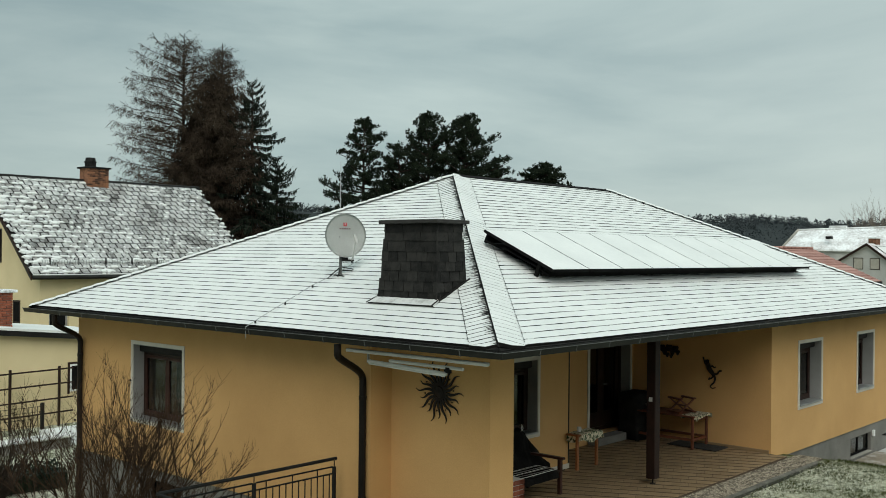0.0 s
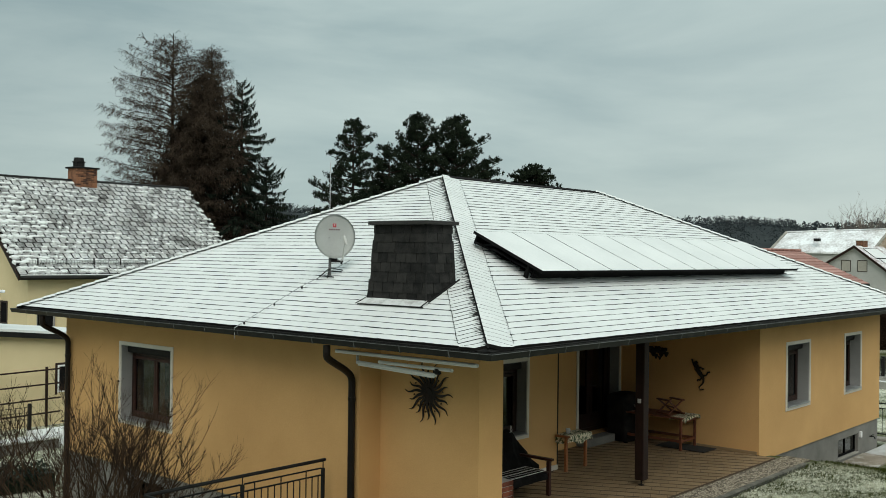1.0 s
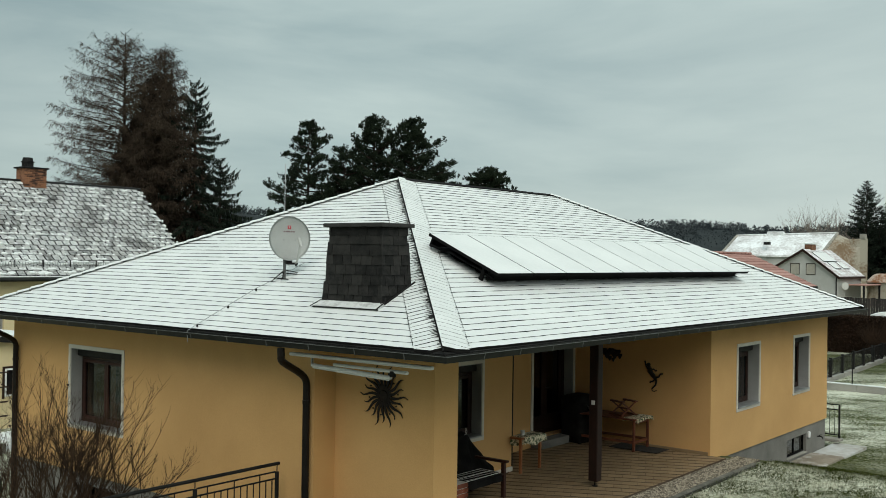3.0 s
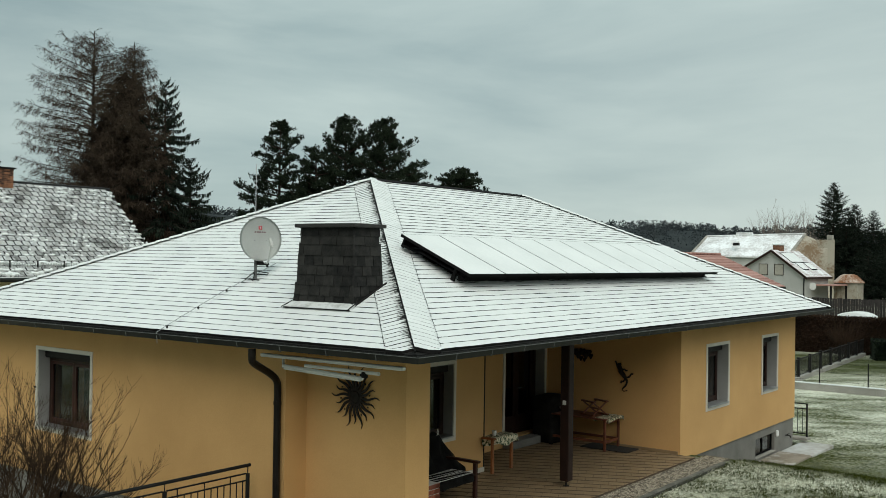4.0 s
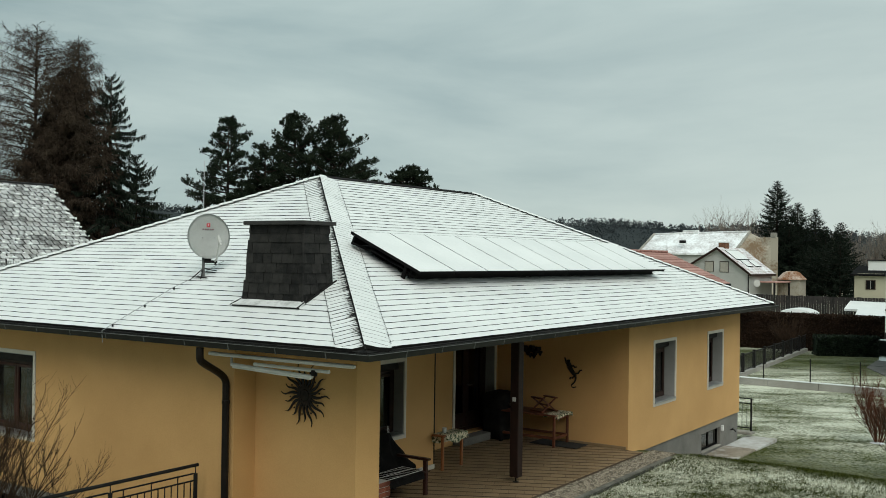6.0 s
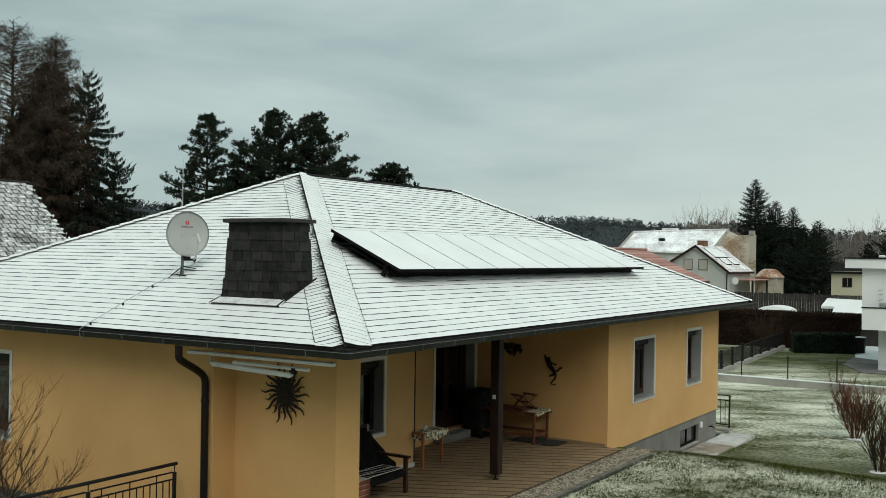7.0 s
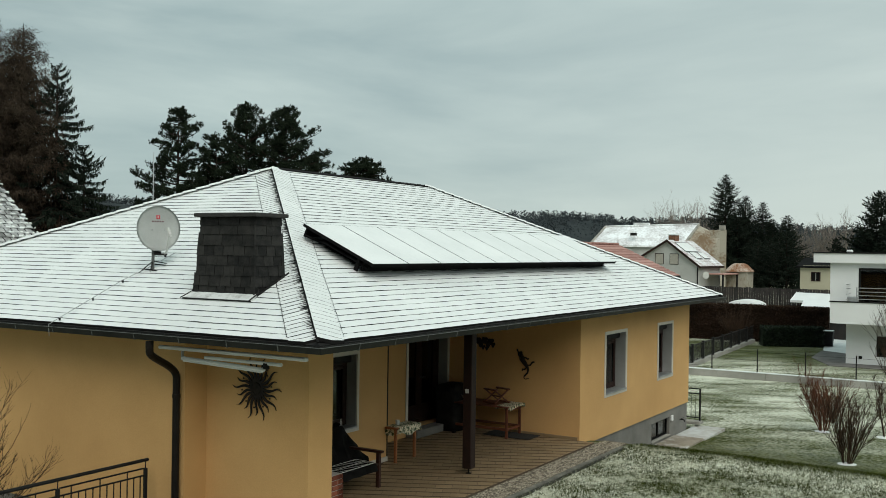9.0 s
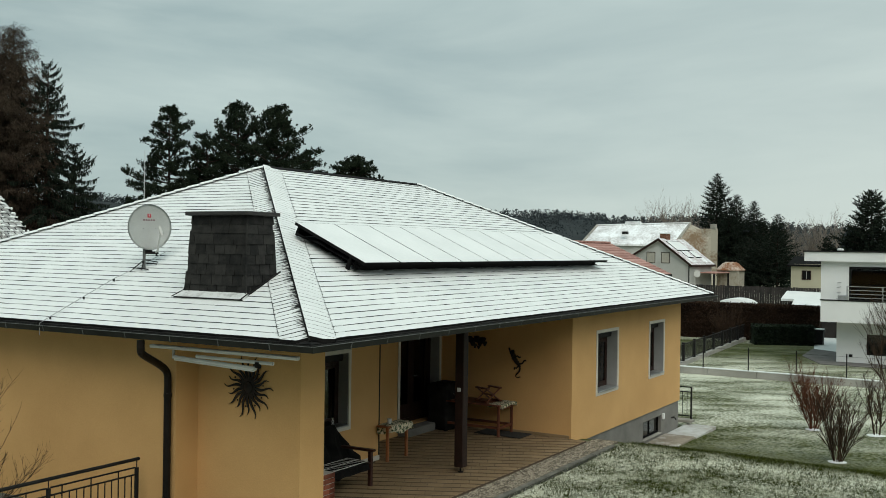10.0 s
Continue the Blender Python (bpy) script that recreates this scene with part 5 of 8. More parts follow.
for x in (NX0 + 0.55, NX1 - 0.85):
    bm = bmesh.new()
    slab(bm, [(x, NE_Y + 0.751, -1.5), (x, 2 * NR_Y - NE_Y - 0.4, -1.5), (x, 2 * NR_Y - NE_Y - 0.4, NE_Z + 0.25), (x, NR_Y, NR_Z - 0.15), (x, NE_Y + 0.751, NE_Z + 0.5)], (0.35, 0, 0))
    bmesh.ops.recalc_face_normals(bm, faces=bm.faces)
    part("gable_wall", bm, PALE_PLASTER, neighbour, "pale yellow gable wall")
part("wall", boxed((NX0 + 0.9, NX1 - 0.85, 2 * NR_Y - NE_Y - 0.75, 2 * NR_Y - NE_Y - 0.4, -1.5, NE_Z + 0.2)), PALE_PLASTER, neighbour)
for x0, x1, y0, y1, z0, z1 in ((NX0 + 0.53, NX0 + 0.55, 30.82, 31.42, 0.92, 1.83), (NX0 + 0.53, NX0 + 0.55, 32.5, 33.3, 3.3, 4.68)):
    wd = part("window", boxed((x0, x1, y0, y0 + 0.07, z0, z1), (x0, x1, y1 - 0.07, y1, z0, z1), (x0, x1, y0 + 0.07, y1 - 0.07, z0, z0 + 0.07), (x0, x1, y0 + 0.07, y1 - 0.07, z1 - 0.07, z1)), BROWN_WOOD, neighbour, "small dark-framed window")
    part("pane", boxed((x0 + 0.004, x1 + 0.01, y0 + 0.07, y1 - 0.07, z0 + 0.07, z1 - 0.07)), PANEL_FRAME, wd, "dark pane")
for a0, a1, z0, z1 in ((8.95, 9.75, 0.75, 1.95), (15.0, 16.0, 0.4, 1.7)):
    wd = part("window", boxed((a0, a0 + 0.08, NE_Y + 0.5, NE_Y + 0.56, z0, z1), (a1 - 0.08, a1, NE_Y + 0.5, NE_Y + 0.56, z0, z1), (a0 + 0.08, a1 - 0.08, NE_Y + 0.5, NE_Y + 0.56, z0, z0 + 0.08), (a0 + 0.08, a1 - 0.08, NE_Y + 0.5, NE_Y + 0.56, z1 - 0.08, z1)), REVEAL, neighbour, "grey-framed window")
    part("pane", boxed((a0 + 0.08, a1 - 0.08, NE_Y + 0.52, NE_Y + 0.54, z0 + 0.08, z1 - 0.08)), PANEL_FRAME, wd)
bm = bmesh.new()
for y0, y1 in ((NE_Y, NR_Y), (2 * NR_Y - NE_Y, NR_Y)):
    slab(bm, [(NX0, y0, NE_Z), (NX1, y0, NE_Z), (NX1, y1, NR_Z), (NX0, y1, NR_Z)] if y0 < y1 else [(NX1, y0, NE_Z), (NX0, y0, NE_Z), (NX0, y1, NR_Z), (NX1, y1, NR_Z)], (0, 0, -0.10))
nroof = part("roof", bm, SLATE, neighbour, "steep gable roof of grey slates with patchy snow")
bm = bmesh.new()
slab(bm, [(NX0 - 0.02, NE_Y - 0.03, NE_Z - 0.02), (NX0 - 0.02, NR_Y, NR_Z + 0.02), (NX0 - 0.02, NR_Y, NR_Z - 0.16), (NX0 - 0.02, NE_Y - 0.03, NE_Z - 0.18)], (0.04, 0, 0))
part("verge_board", bm, BROWN_WOOD, nroof, "brown verge board")
bm = bmesh.new()
tube(bm, (NX0, NR_Y, NR_Z + 0.02), (NX1, NR_Y, NR_Z + 0.02), 0.10, n=8)
part("ridge_cap", bm, DARK_METAL, nroof, "dark ridge capping")
bm = bmesh.new()
tube(bm, (NX0 + 0.02, NE_Y - 0.07, NE_Z - 0.08), (NX1 - 0.02, NE_Y - 0.07, NE_Z - 0.08), 0.075, n=8)
part("gutter", bm, GUTTER, nroof, "dark eaves gutter")
part("snow_edge", boxed((NX0 + 0.05, NX1 - 0.05, NE_Y - 0.06, NE_Y + 0.16, NE_Z + 0.0, NE_Z + 0.055), bevel=0.02), SNOW, nroof, "strip of snow along the eaves")
up = Vector((0, NR_Y - NE_Y, NR_Z - NE_Z)).normalized()
out = Vector((0, -up.z, up.y))
guard = part("snow_guard", boxed((NX0 + 0.55, NX1 - 0.2, NE_Y + 0.34, NE_Y + 0.36, NE_Z + 0.31 + 0.06, NE_Z + 0.31 + 0.08), (NX0 + 0.55, NX1 - 0.2, NE_Y + 0.34, NE_Y + 0.36, NE_Z + 0.58, NE_Z + 0.60)), ZINC, nroof, "metal lattice snow guard")
bar = bpy.data.meshes.new("guard_bar")
bm = boxed((-0.012, 0.012, 0, 0.016, 0, 0.23))
bm.to_mesh(bar)
bm.free()
bar.materials.append(ZINC)
for k in range(86):
    shared("guard_bar", bar, guard, pose(NX0 + 0.6 + k * 0.113, NE_Y + 0.342, NE_Z + 0.37))
for k in range(9):
    part("guard_post", boxed((NX0 + 0.9 + k * 1.17, NX0 + 0.93 + k * 1.17, NE_Y + 0.33, NE_Y + 0.40, NE_Z + 0.25, NE_Z + 0.68)), DARK_METAL, guard)

# chimney of the neighbour
stack = part("chimney", boxed((12.56, 13.56, 33.05, 33.75, 6.2, 7.45)), OLD_BRICK, neighbour, "weathered brick chimney on the ridge")
part("cap_slab", boxed((12.46, 13.66, 32.97, 33.83, 7.45, 7.52), bevel=0.015), DARK_METAL, stack, "dark cap slab")
bm = bmesh.new()
tube(bm, (12.85, 33.35, 7.52), (12.85, 33.35, 7.72), 0.24, 0.24, 14)
tube(bm, (12.85, 33.35, 7.72), (12.85, 33.35, 7.76), 0.28, 0.28, 14)
tube(bm, (12.85, 33.35, 7.76), (12.85, 33.35, 7.93), 0.23, 0.20, 14)
part("chimney_pot", bm, DARK_METAL, stack)
bk = bpy.data.meshes.new("brick")
bm = boxed((0, 0.23, 0, 0.02, 0, 0.062), bevel=0.004)
bm.to_mesh(bk)
bm.free()
bk.materials.append(OLD_BRICK)
for row in range(16):
    for k in range(5):
        x = 12.55 + k * 0.245 + (0.12 if row % 2 else 0.0)
        w3 = min(0.23, 13.57 - x)
        if w3 > 0.05:
            shared("brick", bk, stack, Matrix.Translation((x, 33.036, 6.25 + row * 0.075)) @ Matrix.Diagonal((w3 / 0.23, 1, 1, 1)))

# annex in front of it
annex = thing("annex", (0, 0, 0), "low pale yellow annex with a snow-covered lean-to roof", "building")
bm = bmesh.new()
slab(bm, [(-6.0, 20.0, -1.6), (7.2, 20.0, -1.6), (7.2, 20.0, 1.10), (-6.0, 20.0, 2.40)], (0, 0.3, 0))
bmesh.ops.recalc_face_normals(bm, faces=bm.faces)
part("wall", bm, PALE_PLASTER, annex, "pale yellow plaster wall")
bm = bmesh.new()
slab(bm, [(-6.2, 19.75, 2.52), (7.4, 19.75, 1.16), (7.4, 24.5, 1.16), (-6.2, 24.5, 2.52)], (0, 0, -0.14))
ar = part("roof", bm, DARK_METAL, annex, "dark lean-to roof")
bm = bmesh.new()
slab(bm, [(-6.2, 19.74, 2.60), (7.4, 19.74, 1.24), (7.4, 24.5, 1.24), (-6.2, 24.5, 2.60)], (0, 0, -0.07))
part("snow_layer", bm, SNOW, ar, "layer of snow")
part("wall", boxed((6.9, 7.2, 20.3, 24.4, -1.6, 1.0)), PALE_PLASTER, annex)
wd = part("window", boxed((5.0, 5.05, 19.96, 20.0, -0.30, 0.50), (5.55, 5.60, 19.96, 20.0, -0.30, 0.50), (5.05, 5.55, 19.96, 20.0, 0.45, 0.50), (5.05, 5.55, 19.96, 20.0, -0.30, -0.25)), WHITE_PAINT, annex, "small white-framed window")
part("pane", boxed((5.05, 5.55, 19.975, 19.99, -0.25, 0.45)), PANEL_FRAME, wd, "dark pane")
part("trim", boxed((4.94, 5.0, 19.97, 20.0, -0.36, 0.56), (5.0, 5.66, 19.97, 20.0, 0.50, 0.56)), BROWN_WOOD, wd)
flue = thing("brick_chimney", (0, 0, 0), "square red brick chimney with a flat cap on the annex roof", "chimney")
part("core", boxed((2.96, 3.74, 21.01, 21.6, 1.35, 2.60)), MORTAR, flue)
part("cap_slab", boxed((2.86, 3.86, 20.9, 21.75, 2.60, 2.68), bevel=0.012), dusted("cap_with_snow", ((0.10, 0.10, 0.10), (0.2, 0.2, 0.2)), 0.5), flue)
bk2 = bpy.data.meshes.new("brick")
bm = boxed((0, 0.235, 0, 0.03, 0, 0.066), bevel=0.004)
bm.to_mesh(bk2)
bm.free()
bk2.materials.append(BRICK)
for row in range(15):
    for k in range(4):
        x = 2.955 + k * 0.25 - (0.125 if row % 2 else 0.0)
        lo, hi = max(x, 2.95), min(x + 0.235, 3.75)
        if hi - lo > 0.04:
            shared("brick", bk2, flue, Matrix.Translation((lo, 20.985, 1.45 + row * 0.077)) @ Matrix.Diagonal(((hi - lo) / 0.235, 1, 1, 1)))

trellis = thing("trellis", (0, 0, 0), "weathered brown wooden trellis of posts and rails", "trellis")
for x in (3.14, 4.57):
    part("post", boxed((x - 0.03, x + 0.03, 19.74, 19.80, ground_z(x, 19.8) - 0.1, 0.50)), BROWN_WOOD, trellis)
for z in (0.41, 0.0, -0.42, -0.82):
    bm = bmesh.new()
    tube(bm, (2.75, 19.70, z - 0.02), (4.95, 19.70, z + 0.02), 0.024, n=7)
    part("rail", bm, BROWN_WOOD, trellis)
mesh_fence = thing("mesh_fence", (0, 0, 0), "low grey wire mesh fence panel with a dark post", "fence")
for x in (0.6, 3.45):
    part("post", boxed((x - 0.04, x + 0.04, 18.46, 18.54, ground_z(x, 18.5) - 0.1, -0.30)), DARK_METAL, mesh_fence)
for k in range(22):
    part("wire", boxed((0.68 + k * 0.125, 0.692 + k * 0.125, 18.495, 18.507, -1.10, -0.38)), DARK_METAL, mesh_fence)
for z in (-1.08, -0.9, -0.72, -0.54, -0.40):
    part("wire", boxed((0.6, 3.45, 18.49, 18.502, z, z + 0.012)), DARK_METAL, mesh_fence)
gw = thing("garden_wall", (0, 0, 0), "low grey garden wall with a cap of snow", "wall")
part("masonry", boxed((-2.0, 3.3, 16.6, 16.9, -1.6, -0.95)), PLINTH, gw)
part("snow_layer", boxed((-2.05, 3.35, 16.5, 17.0, -0.95, -0.87), bevel=0.03), SNOW, gw, "cap of snow")
for k in range(4):
    st = part("garden_step", boxed((3.3 - k * 0.25, 4.9 - k * 0.2, 17.6 - k * 0.85, 18.4 - k * 0.85, -1.6, -1.0 - k * 0.13), bevel=0.03), SNOW)
    tagged(st, "snow-covered garden step beside the low wall", "step", "garden steps")


# ---- far buildings ----
def gable_building(name, label, peak, turn, length, left, right, base_z, wall_mat, roof_mat, over=0.35):
    """A house whose near gable's peak is given; the ridge runs along local x. left, right: (half width, drop) of the two slopes."""
    t = thing(name, (peak[0], peak[1], 0), label, "house", turn=turn)
    z = peak[2]
    (a, da), (b, db) = left, right
    for x in (over, length - over - 0.3):
        bm = bmesh.new()
        slab(bm, [(x, -b + over, base_z), (x, -b + over, z - db + over * db / b - 0.1), (x, 0, z - 0.12), (x, a - over, z - da + over * da / a - 0.1), (x, a - over, base_z)], (0.3, 0, 0))
        bmesh.ops.recalc_face_normals(bm, faces=bm.faces)
        part("gable_wall", bm, wall_mat, t)
    part("wall", boxed((over + 0.3, length - over - 0.3, -b + over, -b + over + 0.3, base_z, z - db + 0.1)), wall_mat, t)
    part("wall", boxed((over + 0.3, length - over - 0.3, a - over - 0.3, a - over, base_z, z - da + 0.1)), wall_mat, t)
    r = None
    for w2, d in ((-b, db), (a, da)):
        bm = bmesh.new()
        pts = [(0, w2, z - d), (length, w2, z - d), (length, 0, z), (0, 0, z)]
        slab(bm, pts if w2 < 0 else pts[::-1], (0, 0, -0.16))
        s = part("roof", bm, roof_mat, t)
        r = r or s
    return t, r


def strips(parent, length, half, z, drop, n, material, lift=0.02):
    """Tile courses on the slope towards lower y of a gable building, each a thin lapped strip."""
    for k in range(n):
        f0, f1 = k / n, (k + 1.08) / n
        bm = bmesh.new()
        slab(bm, [(0.02, -half * f1, z - drop * f1 + lift + 0.05), (length - 0.02, -half * f1, z - drop * f1 + lift + 0.05), (length - 0.02, -half * f0, z - drop * f0 + lift), (0.02, -half * f0, z - drop * f0 + lift)], (0, 0, -0.045))
        part("tile_course", bm, material, parent)


h2, h2roof = gable_building("gabled_house", "grey-white house with a snowy red tiled gable roof", (104.66, 30.39, 5.36), -4, 8.2, (3.8, 2.3), (4.15, 3.1), -1.5, GREY_RENDER, CLAY_SNOW)
strips(h2roof, 8.2, 4.15, 5.36, 3.1, 11, CLAY_SNOW)
for y0, z0 in ((0.55, 2.50), (-1.30, 2.50)):
    wd = part("window", boxed((0.30, 0.345, y0 - 0.06, y0, z0 - 0.06, z0 + 1.25), (0.30, 0.345, y0 + 0.98, y0 + 1.04, z0 - 0.06, z0 + 1.25), (0.30, 0.345, y0, y0 + 0.98, z0 + 1.18, z0 + 1.25), (0.30, 0.345, y0, y0 + 0.98, z0 - 0.06, z0)), BROWN_WOOD, h2, "window with a lowered pale shutter")
    part("shutter", boxed((0.32, 0.34, y0, y0 + 0.98, z0, z0 + 1.18)), mat("shutter_beige", (0.30, 0.28, 0.24), (0.38, 0.36, 0.31), 3, 30, 0.8, 0.1), wd, "lowered pale beige shutter")
for x0, x1, f0, f1 in ((1.3, 5.2, 0.14, 0.46), (2.0, 3.6, 0.50, 0.72), (4.6, 6.2, 0.50, 0.72)):
    bm = bmesh.new()
    slab(bm, [(x0, -4.15 * f1, 5.36 - 3.15 * f1 + 0.14), (x1, -4.15 * f1, 5.36 - 3.15 * f1 + 0.14), (x1, -4.15 * f0, 5.36 - 3.15 * f0 + 0.14), (x0, -4.15 * f0, 5.36 - 3.15 * f0 + 0.14)], (0, 0, -0.06))
    panel = part("roof_panel", bm, SNOW, h2roof, "snowed-over roof panel")
    bm = bmesh.new()
    g0, g1 = f0 - 0.02, f1 + 0.02
    slab(bm, [(x0 - 0.10, -4.15 * g1, 5.36 - 3.15 * g1 + 0.115), (x1 + 0.10, -4.15 * g1, 5.36 - 3.15 * g1 + 0.115), (x1 + 0.10, -4.15 * g0, 5.36 - 3.15 * g0 + 0.115), (x0 - 0.10, -4.15 * g0, 5.36 - 3.15 * g0 + 0.115)], (0, 0, -0.06))
    part("panel_frame", bm, PANEL_FRAME, panel, "black panel frame")
part("chimney", boxed((2.0, 3.3, -0.2, 0.6, 5.0, 5.95)), OLD_BRICK, h2roof, "brick chimney")
part("chimney_cap", boxed((1.9, 3.4, -0.3, 0.7, 5.95, 6.08)), SNOW, h2roof)
for w2, d in ((-4.15, 3.1), (3.8, 2.3)):
    bm = bmesh.new()
    slab(bm, [(-0.06, w2, 5.36 - d + 0.06), (-0.06, 0, 5.42), (-0.06, 0, 5.10), (-0.06, w2, 5.36 - d - 0.24)], (0.06, 0, 0))
    part("verge_board", bm, BROWN_WOOD, h2roof, "dark brown verge board")
part("eaves_board", boxed((0.0, 8.2, -4.20, -4.15, 5.36 - 3.1 - 0.22, 5.36 - 3.1 + 0.04)), BROWN_WOOD, h2roof)
bm = bmesh.new()
tube(bm, (0.25, -3.75, 2.2), (0.25, -3.75, -1.4), 0.07, n=8)
part("downpipe", bm, DARK_METAL, h2, "dark downpipe")
bm = bmesh.new()
tube(bm, (1.0, -4.5, 1.25), (1.08, -4.4, 1.25), 0.42, 0.40, 20)
part("satellite_dish", bm, LIGHT_GREY, h2, "round pale satellite dish")
pr = part("porch_roof", boxed((2.0, 7.5, -6.3, -3.9, 1.30, 1.45), bevel=0.03), CLAY_TILE, h2, "snow-dusted tiled porch roof")
for x in (2.2, 7.3):
    part("porch_post", boxed((x - 0.1, x + 0.1, -6.2, -6.0, -1.5, 1.30)), DARK_METAL, h2)

barn = thing("long_house", (0, 0, 0), "long old house with a snow-dusted roof and a stained gable", "house")
EL, ER, RL, RR = Vector((124.9, 48.65, 4.85)), Vector((129.6, 36.3, 4.80)), Vector((130.05, 48.3, 7.54)), Vector((134.53, 35.39, 8.0))
bm = bmesh.new()
slab(bm, [EL, ER, RR, RL], (0, 0, -0.25))
broof = part("roof", bm, FAR_SNOW_ROOF, barn, "old tiled roof under thin snow")
bm = bmesh.new()
slab(bm, [RL, RR, RR + Vector((5, 0.6, -3.0)), RL + Vector((5, 0.6, -2.6))], (0, 0, -0.25))
part("roof", bm, FAR_SNOW_ROOF, barn)
bm = bmesh.new()
tube(bm, RL + Vector((0, 0, 0.1)), RR + Vector((0, 0, 0.1)), 0.14, n=6)
part("ridge_cap", bm, FAR_SNOW_ROOF, broof, "old ridge tiles with snow")
for a, b in ((EL, RL), (ER, RR)):
    bm = bmesh.new()
    tube(bm, a + Vector((0, 0, 0.05)), b + Vector((0, 0, 0.08)), 0.18, n=6)
    part("verge", bm, CONCRETE, broof)
inn = Vector((0.5, 0.1, 0))
bm = bmesh.new()
slab(bm, [EL + inn + Vector((0, -0.4, -0.2)), ER + inn + Vector((0, 0.1, -0.2)), (ER.x + 0.5, ER.y + 0.2, -1.5), (EL.x + 0.5, EL.y - 0.3, -1.5)], (0.4, 0.1, 0))
part("wall", bm, GREY_RENDER, barn, "grey rendered wall")
bm = bmesh.new()
slab(bm, [(ER.x + 0.3, ER.y + 0.2, -1.5), (ER.x + 0.3, ER.y + 0.2, ER.z - 0.1), (RR.x, RR.y - 0.05, RR.z - 0.1), (RR.x + 0.6, RR.y - 1.3, 7.25), (RR.x + 1.1, RR.y - 3.75, 7.3), (RR.x + 1.1, RR.y - 3.75, -1.5)], (0.6, 0.25, 0))
bmesh.ops.recalc_face_normals(bm, faces=bm.faces)
part("gable_wall", bm, STAINED_WALL, barn, "bare stained gable wall")
part("chimney", boxed((RR.x + 0.9, RR.x + 1.6, RR.y - 3.5, RR.y - 2.7, 7.2, 7.95), bevel=0.03), CONCRETE, barn, "pale chimney stub")
part("window", boxed((RR.x - 0.25, RR.x + 0.2, RR.y - 0.9, RR.y - 0.35, 5.5, 6.6)), DARK_METAL, barn, "narrow gable window")
part("roof_hatch", boxed((127.4, 128.0, 42.6, 43.4, 6.25, 6.65)), DARK_METAL, broof, "dark roof hatch")
part("chimney", boxed((131.9, 132.5, 42.2, 44.6, 7.6, 8.25), bevel=0.05), FAR_SNOW_ROOF, broof, "low old chimney stack")

red = thing("red_roofed_house", (33.94, 10.8, 0), "low house with a faded red clay tile hip roof", "house")
LX, LY, ez, ky, kz = 14.0, 6.0, 2.49, 3.0, 1.78
kx = 2.3
bm = bmesh.new()
p = [bm.verts.new(q) for q in ((0, 0, ez), (LX, 0, ez), (LX, LY, ez), (0, LY, ez), (kx, ky, ez + kz), (LX - kx, ky, ez + kz))]
for f in ((0, 1, 5, 4), (1, 2, 5), (2, 3, 4, 5), (3, 0, 4)):
    bm.faces.new([p[i] for i in f])
bm.faces.new((p[3], p[2], p[1], p[0]))
rr = part("roof", bm, CLAY_TILE, red, "faded red clay tiles")
for j in range(12):
    f0, f1 = j / 12, (j + 1.05) / 12
    bm = bmesh.new()
    slab(bm, [(kx * f0, ky * f0, ez + kz * f0 + 0.06), (LX - kx * f0, ky * f0, ez + kz * f0 + 0.06), (LX - kx * f1, ky * f1, ez + kz * f1 + 0.02), (kx * f1, ky * f1, ez + kz * f1 + 0.02)], (0, 0, -0.04))
    part("tile_course", bm, CLAY_TILE, rr)
for j in range(18):
    part("ridge_tile", boxed((kx + j * 0.52, kx + j * 0.52 + 0.42, ky - 0.12, ky + 0.12, ez + kz, ez + kz + 0.12), bevel=0.03), CLAY_TILE, rr)
part("wall", boxed((0.6, LX - 0.6, 0.6, LY - 0.6, -1.6, ez - 0.02)), GREY_RENDER, red)
part("fascia", boxed((0.0, LX, -0.05, 0.0, ez - 0.14, ez + 0.02)), DARK_METAL, red)

old = thing("old_shed", (111.5, 23.9, 0), "small old rendered shed with an orange tiled roof", "shed")
part("wall", boxed((0, 3.0, -1.3, 1.3, -1.5, 1.7)), STAINED_WALL, old)
bm = bmesh.new()
rings = [[bm.verts.new((1.5 + sx * math.copysign(abs(math.cos(a)) ** 0.5, math.cos(a)), sy * math.copysign(abs(math.sin(a)) ** 0.5, math.sin(a)), z)) for a in [2 * math.pi * i / 24 for i in range(24)]] for sx, sy, z in ((1.85, 1.6, 1.62), (1.8, 1.55, 1.75), (1.2, 0.8, 2.5), (0.9, 0.45, 2.65))]
for r0, r1 in zip(rings, rings[1:]):
    for i in range(24):
        bm.faces.new((r0[i], r0[(i + 1) % 24], r1[(i + 1) % 24], r1[i]))
bm.faces.new(rings[-1])
bm.faces.new(rings[0][::-1])
part("roof", bm, mat("orange_tiles", (0.20, 0.085, 0.035), (0.42, 0.34, 0.28), 0.8, 5, 0.9, 0.2, low=0.45, high=0.6), old, "orange tiled roof with snow")

CREAM = mat("cream_render", (0.33, 0.305, 0.225), (0.42, 0.39, 0.29), 0.5, 50, 0.9, 0.15)
yh, yroof = gable_building("yellow_house", "cream rendered house with a dark roof behind conifers", (103.2, 4.0, 3.5), 90, 10.4, (4.3, 0.9), (4.3, 0.9), -1.5, CREAM, PANEL_FRAME)
wd = part("window", boxed((8.0, 8.95, 3.95, 4.0, 1.05, 1.13), (8.0, 8.95, 3.95, 4.0, 1.95, 2.03), (8.0, 8.09, 3.95, 4.0, 1.13, 1.95), (8.86, 8.95, 3.95, 4.0, 1.13, 1.95)), BROWN_WOOD, yh, "dark-framed window")
part("pane", boxed((8.09, 8.86, 3.955, 3.97, 1.13, 1.95)), PANEL_FRAME, wd)
